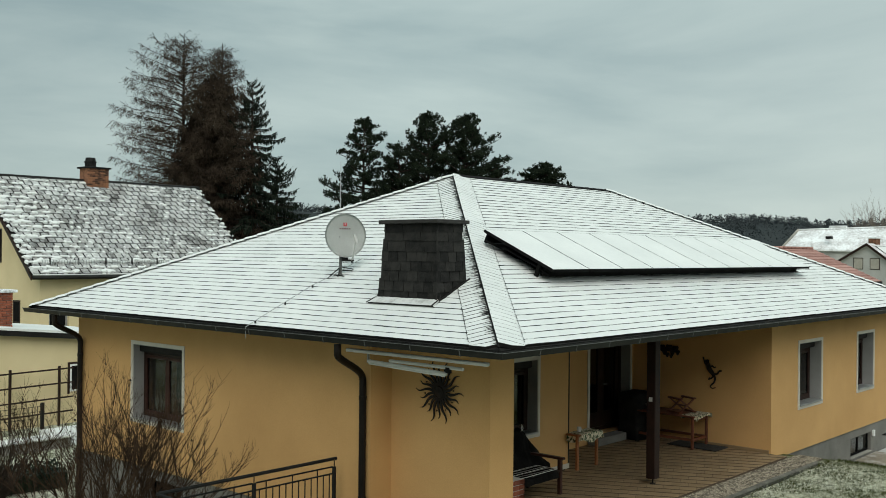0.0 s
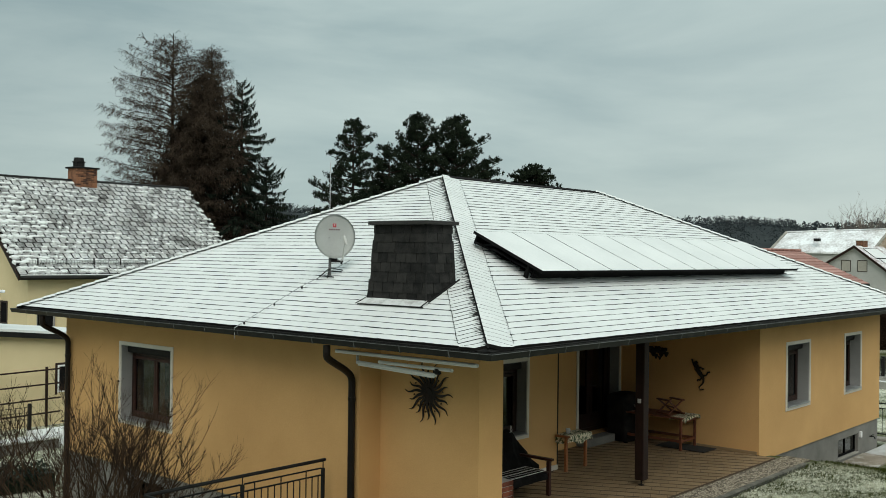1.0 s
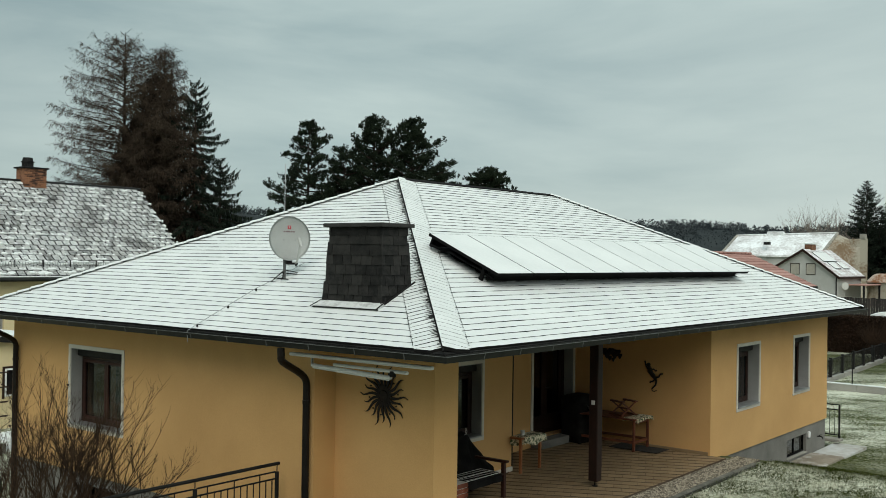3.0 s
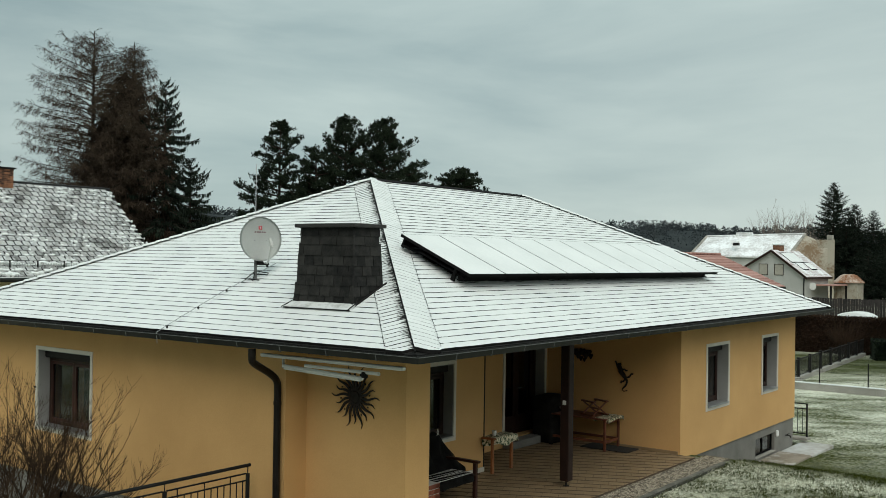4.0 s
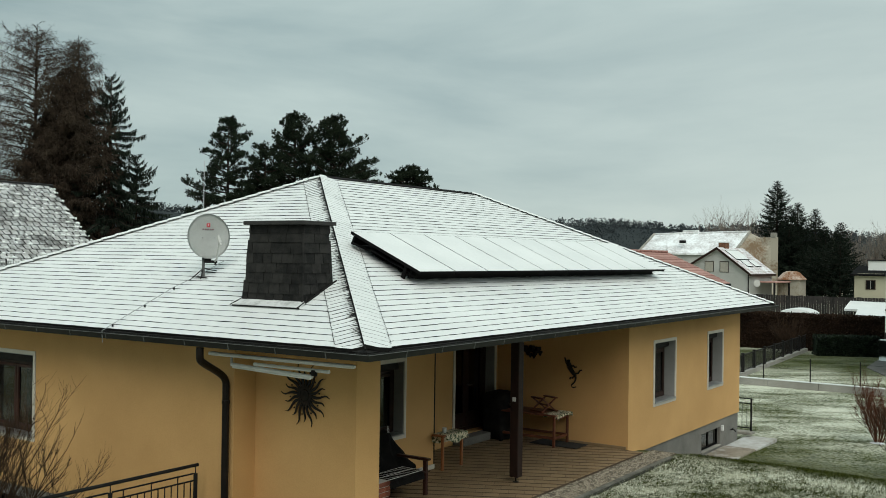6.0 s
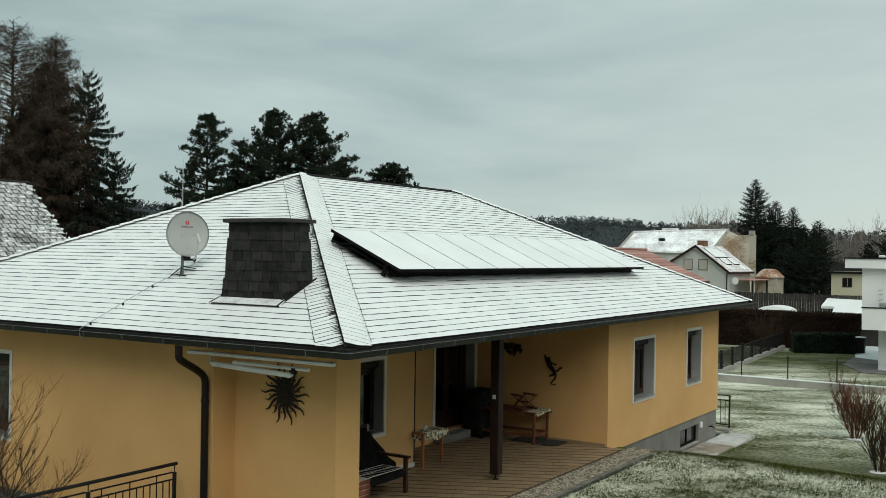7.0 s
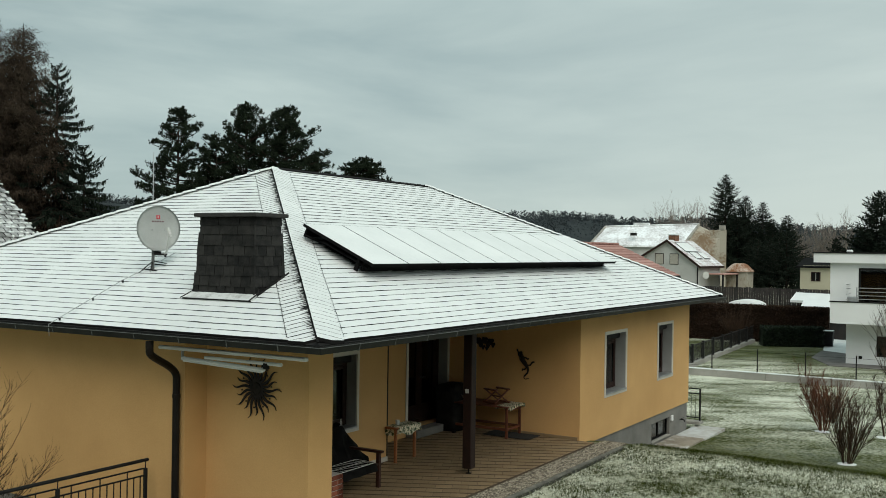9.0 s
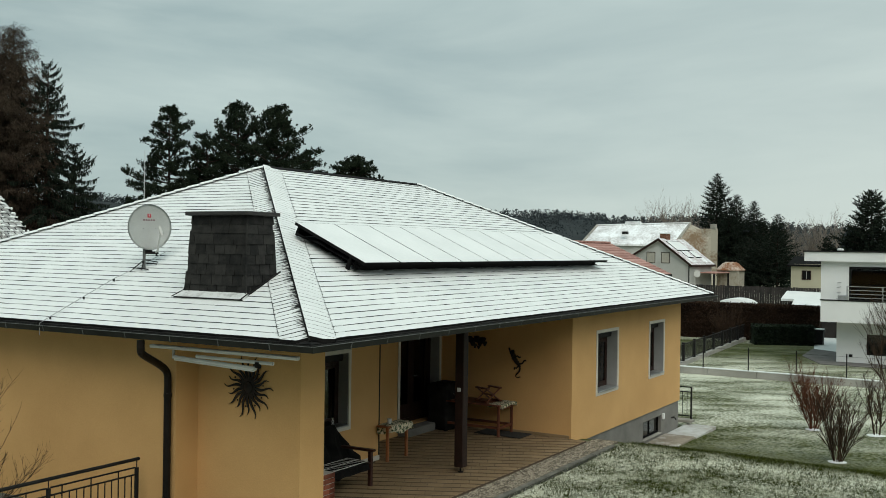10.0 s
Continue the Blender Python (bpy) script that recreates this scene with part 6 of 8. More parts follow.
part("mullion", boxed((8.44, 8.50, 3.955, 3.99, 1.13, 1.95)), REVEAL, wd)

# the white flat-roofed house
flat_house = thing("flat_roofed_house", (40.1, 0, 0), "white modern flat-roofed house with a balcony", "house")
G = -1.4
bm = bmesh.new()
holed(bm, "x", 0.0, 0.35, -12.0, 1.04, 1.05, 3.50, [(-5.2, -0.20, 1.55, 3.27)])
part("wall", bm, WHITE_PAINT, flat_house, "white rendered upper wall")
bm = bmesh.new()
holed(bm, "x", 0.08, 0.35, -12.0, 0.32, G, 1.05, [(-4.0, -1.0, -0.85, 0.12)])
part("wall", bm, WHITE_PAINT, flat_house, "white rendered lower wall")
part("wall", boxed((0.35, 9.0, 0.69, 1.04, 1.05, 3.5)), WHITE_PAINT, flat_house)
part("wall", boxed((0.43, 9.0, -0.03, 0.32, G, 1.05)), WHITE_PAINT, flat_house)
part("floor_slab", boxed((0.0, 9.0, -12, 1.04, 0.98, 1.05)), WHITE_PAINT, flat_house)
fr = part("roof", boxed((-0.35, 9.2, -12.2, 1.74, 3.5, 3.94)), WHITE_PAINT, flat_house, "thick white flat roof edge")
part("coping", boxed((-0.40, 9.25, -12.2, 1.79, 3.94, 4.0)), DARK_METAL, fr, "dark roof coping")
part("snow_patch", boxed((1.0, 1.5, 0.25, 0.5, 4.0, 4.12), bevel=0.04), SNOW, fr)
bal = part("balcony", boxed((-1.4, 0.0, -12.0, 0.80, 0.72, 0.86), (-1.4, -1.25, -12.0, 0.80, 0.86, 1.70), (-1.25, 0.0, 0.65, 0.80, 0.86, 1.70)), WHITE_PAINT, flat_house, "white balcony parapet")
part("coping", boxed((-1.43, -1.22, -12.0, 0.83, 1.70, 1.75)), DARK_METAL, bal, "dark parapet coping")
for z in (1.85, 2.02, 2.19, 2.36):
    part("rail", boxed((-1.34, -1.31, -12.0, -0.30, z, z + 0.03)), ZINC, bal)
for k in range(8):
    part("rail_post", boxed((-1.35, -1.30, -0.35 - k * 1.5, -0.30 - k * 1.5, 1.75, 2.40)), ZINC, bal)
for z in (1.8, 2.05, 2.3, 2.5):
    part("side_rail", boxed((-1.2, -0.05, 0.12, 0.15, z, z + 0.03)), ZINC, bal)
part("heat_pump", boxed((-0.9, -0.4, -0.25, 0.15, 0.86, 1.95), bevel=0.03), ZINC, bal, "grey outdoor unit")
fw = part("window", boxed((0.08, 0.16, -5.2, -5.1, 1.55, 3.27), (0.08, 0.16, -0.30, -0.20, 1.55, 3.27), (0.08, 0.16, -5.1, -0.30, 3.17, 3.27), (0.08, 0.16, -5.1, -0.30, 1.55, 1.62), (0.08, 0.16, -2.75, -2.65, 1.62, 3.17)), DARK_METAL, flat_house, "wide dark-framed window")
part("pane", boxed((0.11, 0.13, -5.1, -2.75, 1.62, 3.17)), PANE, fw)
part("pane", boxed((0.11, 0.13, -2.65, -0.30, 1.62, 3.17)), PANE, fw)
fw = part("window", boxed((0.2, 0.26, -4.0, -3.92, -0.85, 0.12), (0.2, 0.26, -1.08, -1.0, -0.85, 0.12), (0.2, 0.26, -3.92, -1.08, 0.05, 0.12), (0.2, 0.26, -3.92, -1.08, -0.85, -0.78)), DARK_METAL, flat_house, "wide dark-framed window")
part("pane", boxed((0.22, 0.24, -3.92, -1.08, -0.78, 0.05)), PANE, fw)
# backing behind the panes; the rooms' dimness is put into its colour
part("dark_backing", boxed((3.0, 3.2, -12, 0.66, 1.06, 3.5)), DARK_ROOM, flat_house)
part("dark_backing", boxed((3.0, 3.2, -12, -0.05, G, 0.97)), DARK_ROOM, flat_house)
part("vent", boxed((0.04, 0.08, -0.40, -0.25, -0.98, -0.85)), DARK_METAL, flat_house, "small dark vent")

# ---- fences, sheds and yard things on the far side of the lawn ----
lowwall = thing("low_wall", (0, 0, 0), "long low concrete wall with a thin wire fence", "wall")
A, B = Vector((31.75, 12.0, -0.98)), Vector((31.35, -12.0, -0.98))


def on_line(y):
    return A + (B - A) * ((A.y - y) / (A.y - B.y))


for k in range(12):
    y0 = 12.0 - 2.0 * k
    p, q = on_line(y0), on_line(y0 - 1.985)
    bm = bmesh.new()
    slab(bm, [(p.x - 0.12, p.y, -0.98), (q.x - 0.12, q.y, -0.98), (q.x + 0.12, q.y, -0.98), (p.x + 0.12, p.y, -0.98)], (0, 0, -0.65))
    part("wall_block", bm, PALE_CONCRETE, lowwall)
    bm = bmesh.new()
    slab(bm, [(p.x - 0.13, p.y, -0.955), (q.x - 0.13, q.y, -0.955), (q.x + 0.13, q.y, -0.955), (p.x + 0.13, p.y, -0.955)], (0, 0, -0.025))
    part("snow_layer", bm, SNOW, lowwall, "thin line of snow on the wall")
for y in (9.9, 8.0, 6.1, 4.22, 2.36, 0.48, -1.40, -3.3, -5.2):
    p = on_line(y)
    bm = bmesh.new()
    tube(bm, p + Vector((0, 0, -0.05)), p + Vector((0, 0, 0.96)), 0.024, n=8)
    part("post", bm, DARK_METAL, lowwall, "dark fence post")
for z in (0.15, 0.5, 0.85):
    bm = bmesh.new()
    tube(bm, on_line(12) + Vector((0, 0, z)), on_line(-12) + Vector((0, 0, z)), 0.004, n=4)
    part("wire", bm, DARK_METAL, lowwall)

panels = thing("panel_fence", (0, 0, 0), "dark mesh fence panels on a concrete base", "fence")
fence_bar = bpy.data.meshes.new("bar")
bm = boxed((0, 0.010, -0.005, 0.005, 0, 0.68))
bm.to_mesh(fence_bar)
bm.free()
fence_bar.materials.append(DARK_METAL)
P0, P1 = Vector((32.2, 5.75, 0)), Vector((48.7, 6.65, 0))
for k in range(8):
    a, b = P0 + (P1 - P0) * (k / 8), P0 + (P1 - P0) * ((k + 0.985) / 8)
    bm = bmesh.new()
    slab(bm, [(a.x, a.y - 0.1, -1.06), (b.x, b.y - 0.1, -1.06), (b.x, b.y + 0.1, -1.06), (a.x, a.y + 0.1, -1.06)], (0, 0, -0.5))
    part("base_block", bm, PALE_CONCRETE, panels)
    bm = bmesh.new()
    tube(bm, (a.x, a.y, -1.06), (a.x, a.y, -0.22), 0.075, n=6)
    part("post", bm, DARK_METAL, panels)
    bm = bmesh.new()
    slab(bm, [(a.x, a.y - 0.012, -0.28), (b.x, b.y - 0.012, -0.28), (b.x, b.y + 0.012, -0.28), (a.x, a.y + 0.012, -0.28)], (0, 0, -0.04))
    slab(bm, [(a.x, a.y - 0.008, -0.98), (b.x, b.y - 0.008, -0.98), (b.x, b.y + 0.008, -0.98), (a.x, a.y + 0.008, -0.98)], (0, 0, -0.03))
    part("panel", bm, DARK_METAL, panels)
    for m in range(26):
        q = a + (b - a) * (m / 26)
        shared("bar", fence_bar, panels, pose(q.x, q.y, -0.98))

board = bpy.data.meshes.new("board")
bm = boxed((-0.012, 0.012, 0, 0.145, 0, 1))
bm.to_mesh(board)
bm.free()
board.materials.append(FENCE_WOOD)
fence = thing("board_fence", (0, 0, 0), "dark weathered fence of upright wooden boards", "fence")
frng = random.Random(3)
for k in range(150):
    shared("board", board, fence, Matrix.Translation((56.2, 20.5 - k * 0.16, -1.4)) @ Matrix.Diagonal((1, 1, 3.05 + frng.uniform(-0.02, 0.025), 1)))
for z in (-0.6, 1.2):
    part("rail", boxed((56.22, 56.28, -3.5, 20.6, z, z + 0.09)), FENCE_WOOD, fence)

shed = thing("garden_shed", (53.6, 3.9, 0), "garden shed under a thick white blanket of snow", "shed")
part("wall", boxed((0.15, 2.6, -2.2, 1.7, -1.5, 0.55)), FENCE_WOOD, shed)
bm = bmesh.new()
slab(bm, [(0, -2.4, 0.62), (0, 1.1, 0.70), (1.0, 1.15, 1.0), (1.0, 1.95, 1.0), (2.8, 1.9, 1.5), (2.8, -2.4, 1.42)], (0, 0, -0.14))
part("roof", bm, SNOW, shed, "snow-covered shed roof")
dome = thing("pool_dome", (55.0, 8.6, 0), "low curved pool cover under snow", "pool cover")
bm = bmesh.new()
rows = [[bm.verts.new((sx * 0.9, 1.15 * math.cos(a) * (1 if abs(sx) < 1 else 0.94), 0.42 + 0.50 * math.sin(a) * (1 if abs(sx) < 1 else 0.85))) for a in [math.pi * i / 14 for i in range(15)]] for sx in (-1.05, -0.9, 0.9, 1.05)]
for r0, r1 in zip(rows, rows[1:]):
    for i in range(14):
        bm.faces.new((r0[i], r1[i], r1[i + 1], r0[i + 1]))
bm.faces.new(rows[0])
bm.faces.new(rows[-1][::-1])
part("cover", bm, SNOW, dome, smooth=True)
part("base", boxed((-0.95, 0.95, -1.15, 1.15, -1.45, 0.42)), PLINTH, dome)
binn = thing("wheelie_bin", (48.6, 2.55, ground_z(48.6, 2.55)), "black wheelie bin with snow on its lid", "bin")
bm = bmesh.new()
rings = [[bm.verts.new((sx * w2, sy * w2 * 1.1, z)) for sx, sy in ((-1, -1), (1, -1), (1, 1), (-1, 1))] for w2, z in ((0.21, 0.05), (0.26, 0.80))]
for i in range(4):
    bm.faces.new((rings[0][i], rings[0][(i + 1) % 4], rings[1][(i + 1) % 4], rings[1][i]))
bm.faces.new(rings[0][::-1])
bm.faces.new(rings[1])
part("body", bm, DARK_METAL, binn)
part("lid", boxed((-0.29, 0.30, -0.31, 0.31, 0.80, 0.87), bevel=0.02), DARK_METAL, binn)
part("snow_layer", boxed((-0.26, 0.27, -0.28, 0.28, 0.871, 0.92), bevel=0.02), SNOW, binn)
for sy in (-0.2, 0.2):
    bm = bmesh.new()
    tube(bm, (0.20, sy - 0.03, 0.09), (0.20, sy + 0.03, 0.09), 0.09, n=10)
    part("wheel", bm, DARK_METAL, binn)
yt = thing("garden_table", (52.0, 5.4, ground_z(52, 5.4)), "garden table with a layer of snow behind the hedge", "table")
part("tabletop", boxed((-0.5, 0.5, -0.9, 0.9, 0.70, 0.75)), FENCE_WOOD, yt)
part("snow_layer", boxed((-0.5, 0.5, -0.9, 0.9, 0.751, 0.84), bevel=0.03), SNOW, yt)
for sx in (-0.42, 0.42):
    for sy in (-0.8, 0.8):
        part("leg", boxed((sx - 0.03, sx + 0.03, sy - 0.03, sy + 0.03, 0, 0.70)), FENCE_WOOD, yt)
bm = bmesh.new()
slab(bm, [(43.5, -6.0, ground_z(46, 0) + 0.02), (56.0, -6.0, ground_z(46, 0) + 0.02), (56.0, 4.4, ground_z(46, 0) + 0.02), (49.5, 2.9, ground_z(46, 0) + 0.02), (40.6, 1.5, ground_z(46, 0) + 0.02)], (0, 0, -0.05))
tagged(part("snowy_yard", bm, SNOW), "snow-covered paved yard beside the white house", "yard", kind="structure")
bm = bmesh.new()
slab(bm, [(38.6, 0.75, ground_z(37, 0) + 0.015), (38.6, -6.0, ground_z(37, 0) + 0.015), (40.0, -6.0, ground_z(37, 0) + 0.015), (46.0, 2.4, ground_z(37, 0) + 0.015), (42.0, 2.2, ground_z(37, 0) + 0.015)], (0, 0, -0.05))
tagged(part("gravel_path", bm, mat("grey_gravel", (0.09, 0.085, 0.08), (0.17, 0.16, 0.15), 2, 25, 0.95, 0.3)), "dark grey gravel strip along the white house", "path", kind="structure")

# unseen plain wall behind the camera, taken as its building; added to darken the porch
bm = bmesh.new()
back = Vector((0.8, 0.6, 0))
along = Vector((0.6, -0.8, 0))
mid = Vector((EYE.x, EYE.y, 0)) - back * 1.0
slab(bm, [(mid - along * 8.0)[:2] + (-0.5,), (mid + along * 26.0)[:2] + (-0.5,), (mid + along * 26.0)[:2] + (8.2,), (mid - along * 8.0)[:2] + (8.2,)], -back * 0.4)
bmesh.ops.recalc_face_normals(bm, faces=bm.faces)
tagged(part("wall_behind", bm, GREY_RENDER), "plain grey unseen wall behind the camera, added to block sky light", "wall", kind="structure")


# ---- plants ----
def strand(verts, faces, points, r0, r1):
    """A thin three-sided twig along points."""
    n = len(points)
    base = len(verts)
    for i, p in enumerate(points):
        q = points[min(i + 1, n - 1)]
        o = points[max(i - 1, 0)]
        way = Vector(q) - Vector(o)
        side = way.orthogonal().normalized()
        up = way.normalized().cross(side)
        r = r0 + (r1 - r0) * i / (n - 1)
        for k in range(3):
            v = Vector(p) + r * (math.cos(k * 2.0944) * side + math.sin(k * 2.0944) * up)
            verts.append(v[:])
    for i in range(n - 1):
        a = base + i * 3
        for k in range(3):
            faces.append((a + k, a + (k + 1) % 3, a + 3 + (k + 1) % 3, a + 3 + k))


def needle(verts, faces, p, way, length, width, rng):
    """One flat spray: a long kite from p along way."""
    side = way.cross(Vector((rng.uniform(-1, 1), rng.uniform(-1, 1), rng.uniform(-1, 1))))
    if side.length < 1e-4:
        return
    side = side.normalized() * width
    m = p + way * length * 0.45
    b = len(verts)
    verts += [p[:], (m + side)[:], (p + way * length)[:], (m - side)[:]]
    faces.append((b, b + 1, b + 2, b + 3))


def trunk_of(parent, h, r, lean=(0, 0), material=None, name="trunk"):
    bm = bmesh.new()
    pts = [Vector((lean[0] * f * f, lean[1] * f * f, h * f)) for f in (-0.02, 0.15, 0.4, 0.7, 1.0)]
    rad = [r * 1.25, r, r * 0.75, r * 0.4, r * 0.08]
    for i in range(4):
        tube(bm, pts[i], pts[i + 1], rad[i], rad[i + 1], 8, caps=i in (0, 3))
    return part(name, bm, material or BARK, parent)


def spruce(x, y, top, r, seed, material, label, density=7.0, droop=0.35, skirt=0.05, spray=1.0, group="conifers", power=0.8, hang=0.5):
    rng = random.Random(seed)
    z0 = ground_z(x, y)
    h = top - z0
    t = thing("spruce_tree", (x, y, z0), label, "tree", group, turn=rng.uniform(0, 360))
    trunk_of(t, h, 0.018 * h)
    lv, lf, cv, cf = [], [], [], []
    n = int(h * density)
    for k in range(n):
        f = skirt + (1 - skirt) * (k + rng.random()) / n
        z = h * f
        long = r * max(1 - f, 0.0) ** power * rng.uniform(0.62, 1.12) + 0.12
        az = k * 2.39996 + rng.uniform(-0.4, 0.4)
        flat = Vector((math.cos(az), math.sin(az), 0))
        rise = rng.uniform(0.05, 0.30) + 0.5 * max(f - 0.7, 0)
        pts = [flat * long * s + Vector((0, 0, z + long * (rise * s - droop * s * s * 1.2 + 0.18 * s**4))) for s in (0, 0.35, 0.7, 1.0)]
        strand(lv, lf, pts, 0.012 * h * 0.16 + 0.01, 0.008)
        m = max(4, int(long / 0.11))
        for j in range(m):
            s = 0.12 + 0.88 * (j + rng.random()) / m
            a = min(int(s * 2.999), 2)
            u = (s - (0, 0.35, 0.7)[a]) / (0.35, 0.35, 0.3)[a]
            p = pts[a].lerp(pts[a + 1], min(max(u, 0), 1))
            along = (pts[a + 1] - pts[a]).normalized()
            side = along.cross(Vector((0, 0, 1)))
            size = spray * (0.26 + 0.30 * (1 - s)) * min(1.0, 0.4 + long / 2.5)
            for sg in (-1, 1):
                w3 = (along * rng.uniform(0.3, 0.9) + side * sg * rng.uniform(0.5, 1.0) + Vector((0, 0, -rng.uniform(0.1, hang)))).normalized()
                needle(cv, cf, p, w3, size * rng.uniform(0.6, 1.2), 0.032 * spray, rng)
            needle(cv, cf, p, (along * 0.3 + Vector((rng.uniform(-0.2, 0.2), rng.uniform(-0.2, 0.2), -1 if rng.random() < hang + 0.2 else 0.5))).normalized(), size * rng.uniform(0.6, 1.2), 0.030 * spray, rng)
        needle(cv, cf, pts[3], (pts[3] - pts[2]).normalized(), 0.30 * spray, 0.04 * spray, rng)
    tagged(raw("branchwork", lv, lf, BARK, t), kind="stuff")
    tagged(raw("crown", cv, cf, material, t), kind="stuff")
    return t


def fringed_spruce(x, y, top, r, seed, label, group, tier=0.45, skirt=0.04):
    """A spruce whose boughs stand in whorls, sag and turn up at their ends, with fringes of hanging branchlets."""
    rng = random.Random(seed)
    z0 = ground_z(x, y)
    h = top - z0
    t = thing("spruce_tree", (x, y, z0), label, "tree", group, turn=rng.uniform(0, 360))
    trunk_of(t, h, 0.016 * h)
    lv, lf, cv, cf = [], [], [], []
    for k in range(int(h * (1 - skirt) / tier)):
        zt = h * skirt + k * tier
        for m in range(rng.choice((4, 5, 5, 6))):
            z = zt + rng.uniform(-0.22, 0.22)
            f = z / h
            long = (r * max(1 - f, 0.0) ** 0.72 * rng.choice((0.5, 0.7, 0.85, 1.0, 1.18)) + 0.12)
            az = k * 0.9 + m * 1.26 + rng.uniform(-0.4, 0.4)
            flat = Vector((math.cos(az), math.sin(az), 0))
            side = Vector((-flat.y, flat.x, 0))
            rise = 0.10 + 0.7 * max(f - 0.72, 0) / 0.28
            steps = (0, 0.2, 0.4, 0.6, 0.8, 1.0)
            pts = [flat * long * s + Vector((0, 0, z + long * (rise * s - 0.62 * s * s * (1 - 0.7 * max(f - 0.6, 0) / 0.4) + 0.34 * s**4))) for s in steps]
            strand(lv, lf, pts, 0.022 + 0.008 * long, 0.008)
            n = max(4, int(long / 0.085))
            for j in range(n):
                s = 0.10 + 0.90 * (j + rng.random()) / n
                a = min(int(s * 5), 4)
                p = pts[a].lerp(pts[a + 1], s * 5 - a)
                along = (pts[a + 1] - pts[a]).normalized()
                wide = (0.16 + 0.34 * (1 - s) * min(1, long / 2)) * rng.uniform(0.5, 1.2)
                for sg in (-1, 1):
                    e = p + (side * sg * 0.9 + along * 0.7).normalized() * wide
                    needle(cv, cf, p, (e - p).normalized(), wide * 1.15, 0.035, rng)
                    for i in range(3):
                        q = p.lerp(e, rng.random())
                        drop = rng.uniform(0.12, 0.42) * min(1.0, 0.35 + long / 2.4)
                        needle(cv, cf, q, Vector((rng.uniform(-0.22, 0.22), rng.uniform(-0.22, 0.22), -1)).normalized(), drop, 0.030, rng)
            needle(cv, cf, pts[5], (pts[5] - pts[4]).normalized(), 0.22, 0.035, rng)
    tagged(raw("branchwork", lv, lf, BARK, t), kind="stuff")
    tagged(raw("crown", cv, cf, SPRUCE, t), kind="stuff")
    return t


def larch(x, y, top, r, seed, label, sparse=True, material=None, lopsided=0.0, low=0.16):
    """A conifer that has shed its needles: long limbs that rise and sag, with hanging twigs."""
    rng = random.Random(seed)
    z0 = ground_z(x, y)
    h = top - z0
    t = thing("larch_tree", (x, y, z0), label, "tree", "larches behind the neighbour's house")
    trunk_of(t, h, 0.014 * h)
    lv, lf, cv, cf = [], [], [], []
    n = int(h * (8.5 if sparse else 12))
    for k in range(n):
        f = low + (1 - low) * (k + rng.random()) / n
        z = h * f - (0.5 if sparse else 0.0)
        long = r * 0.74 * min(1.0, max(1 - f, 0.0) / (0.30 if sparse else 0.42)) ** 0.62 * rng.uniform(0.62, 1.06) + 0.25
        az = k * 2.39996 + rng.uniform(-0.5, 0.5)
        flat = Vector((math.cos(az), math.sin(az), 0))
        long *= 1 + lopsided * (-flat.x * 0.665 + flat.y * 0.747)
        rise = (rng.uniform(0.22, 0.50) + 0.9 * max(f - 0.72, 0)) if sparse else rng.uniform(0.0, 0.30)
        pts = [flat * long * s + Vector((rng.uniform(-0.05, 0.05), rng.uniform(-0.05, 0.05), z + long * (rise * s - 0.26 * s * s + 0.14 * s**5))) for s in (0, 0.2, 0.4, 0.6, 0.8, 1.0)]
        strand(lv, lf, pts, 0.03 + 0.006 * long, 0.010)
        m = max(6, int(long / (0.042 if sparse else 0.06)))
        for j in range(m):
            s = 0.15 + 0.85 * (j + rng.random()) / m
            a = min(int(s * 4.999), 4)
            p = pts[a].lerp(pts[a + 1], s * 5 - a)
            along = (pts[a + 1] - pts[a]).normalized()
            side = along.cross(Vector((0, 0, 1)))
            w3 = (along * rng.uniform(0.0, 0.9) + side * rng.uniform(-0.9, 0.9) + Vector((0, 0, rng.uniform(-1.1, 0.35) if sparse else rng.uniform(-2.2, 0.0)))).normalized()
            size = rng.uniform(0.25, 0.85)
            e = p + w3 * size
            needle(cv, cf, p, w3, size, 0.013 if sparse else 0.024, rng)
            for i in range(5 if sparse else 5):
                q = p.lerp(e, rng.uniform(0.2, 1.0))
                needle(cv, cf, q, (w3 * 0.4 + Vector((rng.uniform(-0.7, 0.7), rng.uniform(-0.7, 0.7), -rng.uniform(0.1, 1.0)))).normalized(), rng.uniform(0.10, 0.30) if sparse else rng.uniform(0.14, 0.42), 0.012 if sparse else 0.026, rng)
    tagged(raw("branchwork", lv, lf, BARK, t), kind="stuff")
    tagged(raw("crown", cv, cf, material or LARCH, t), kind="stuff")
    return t


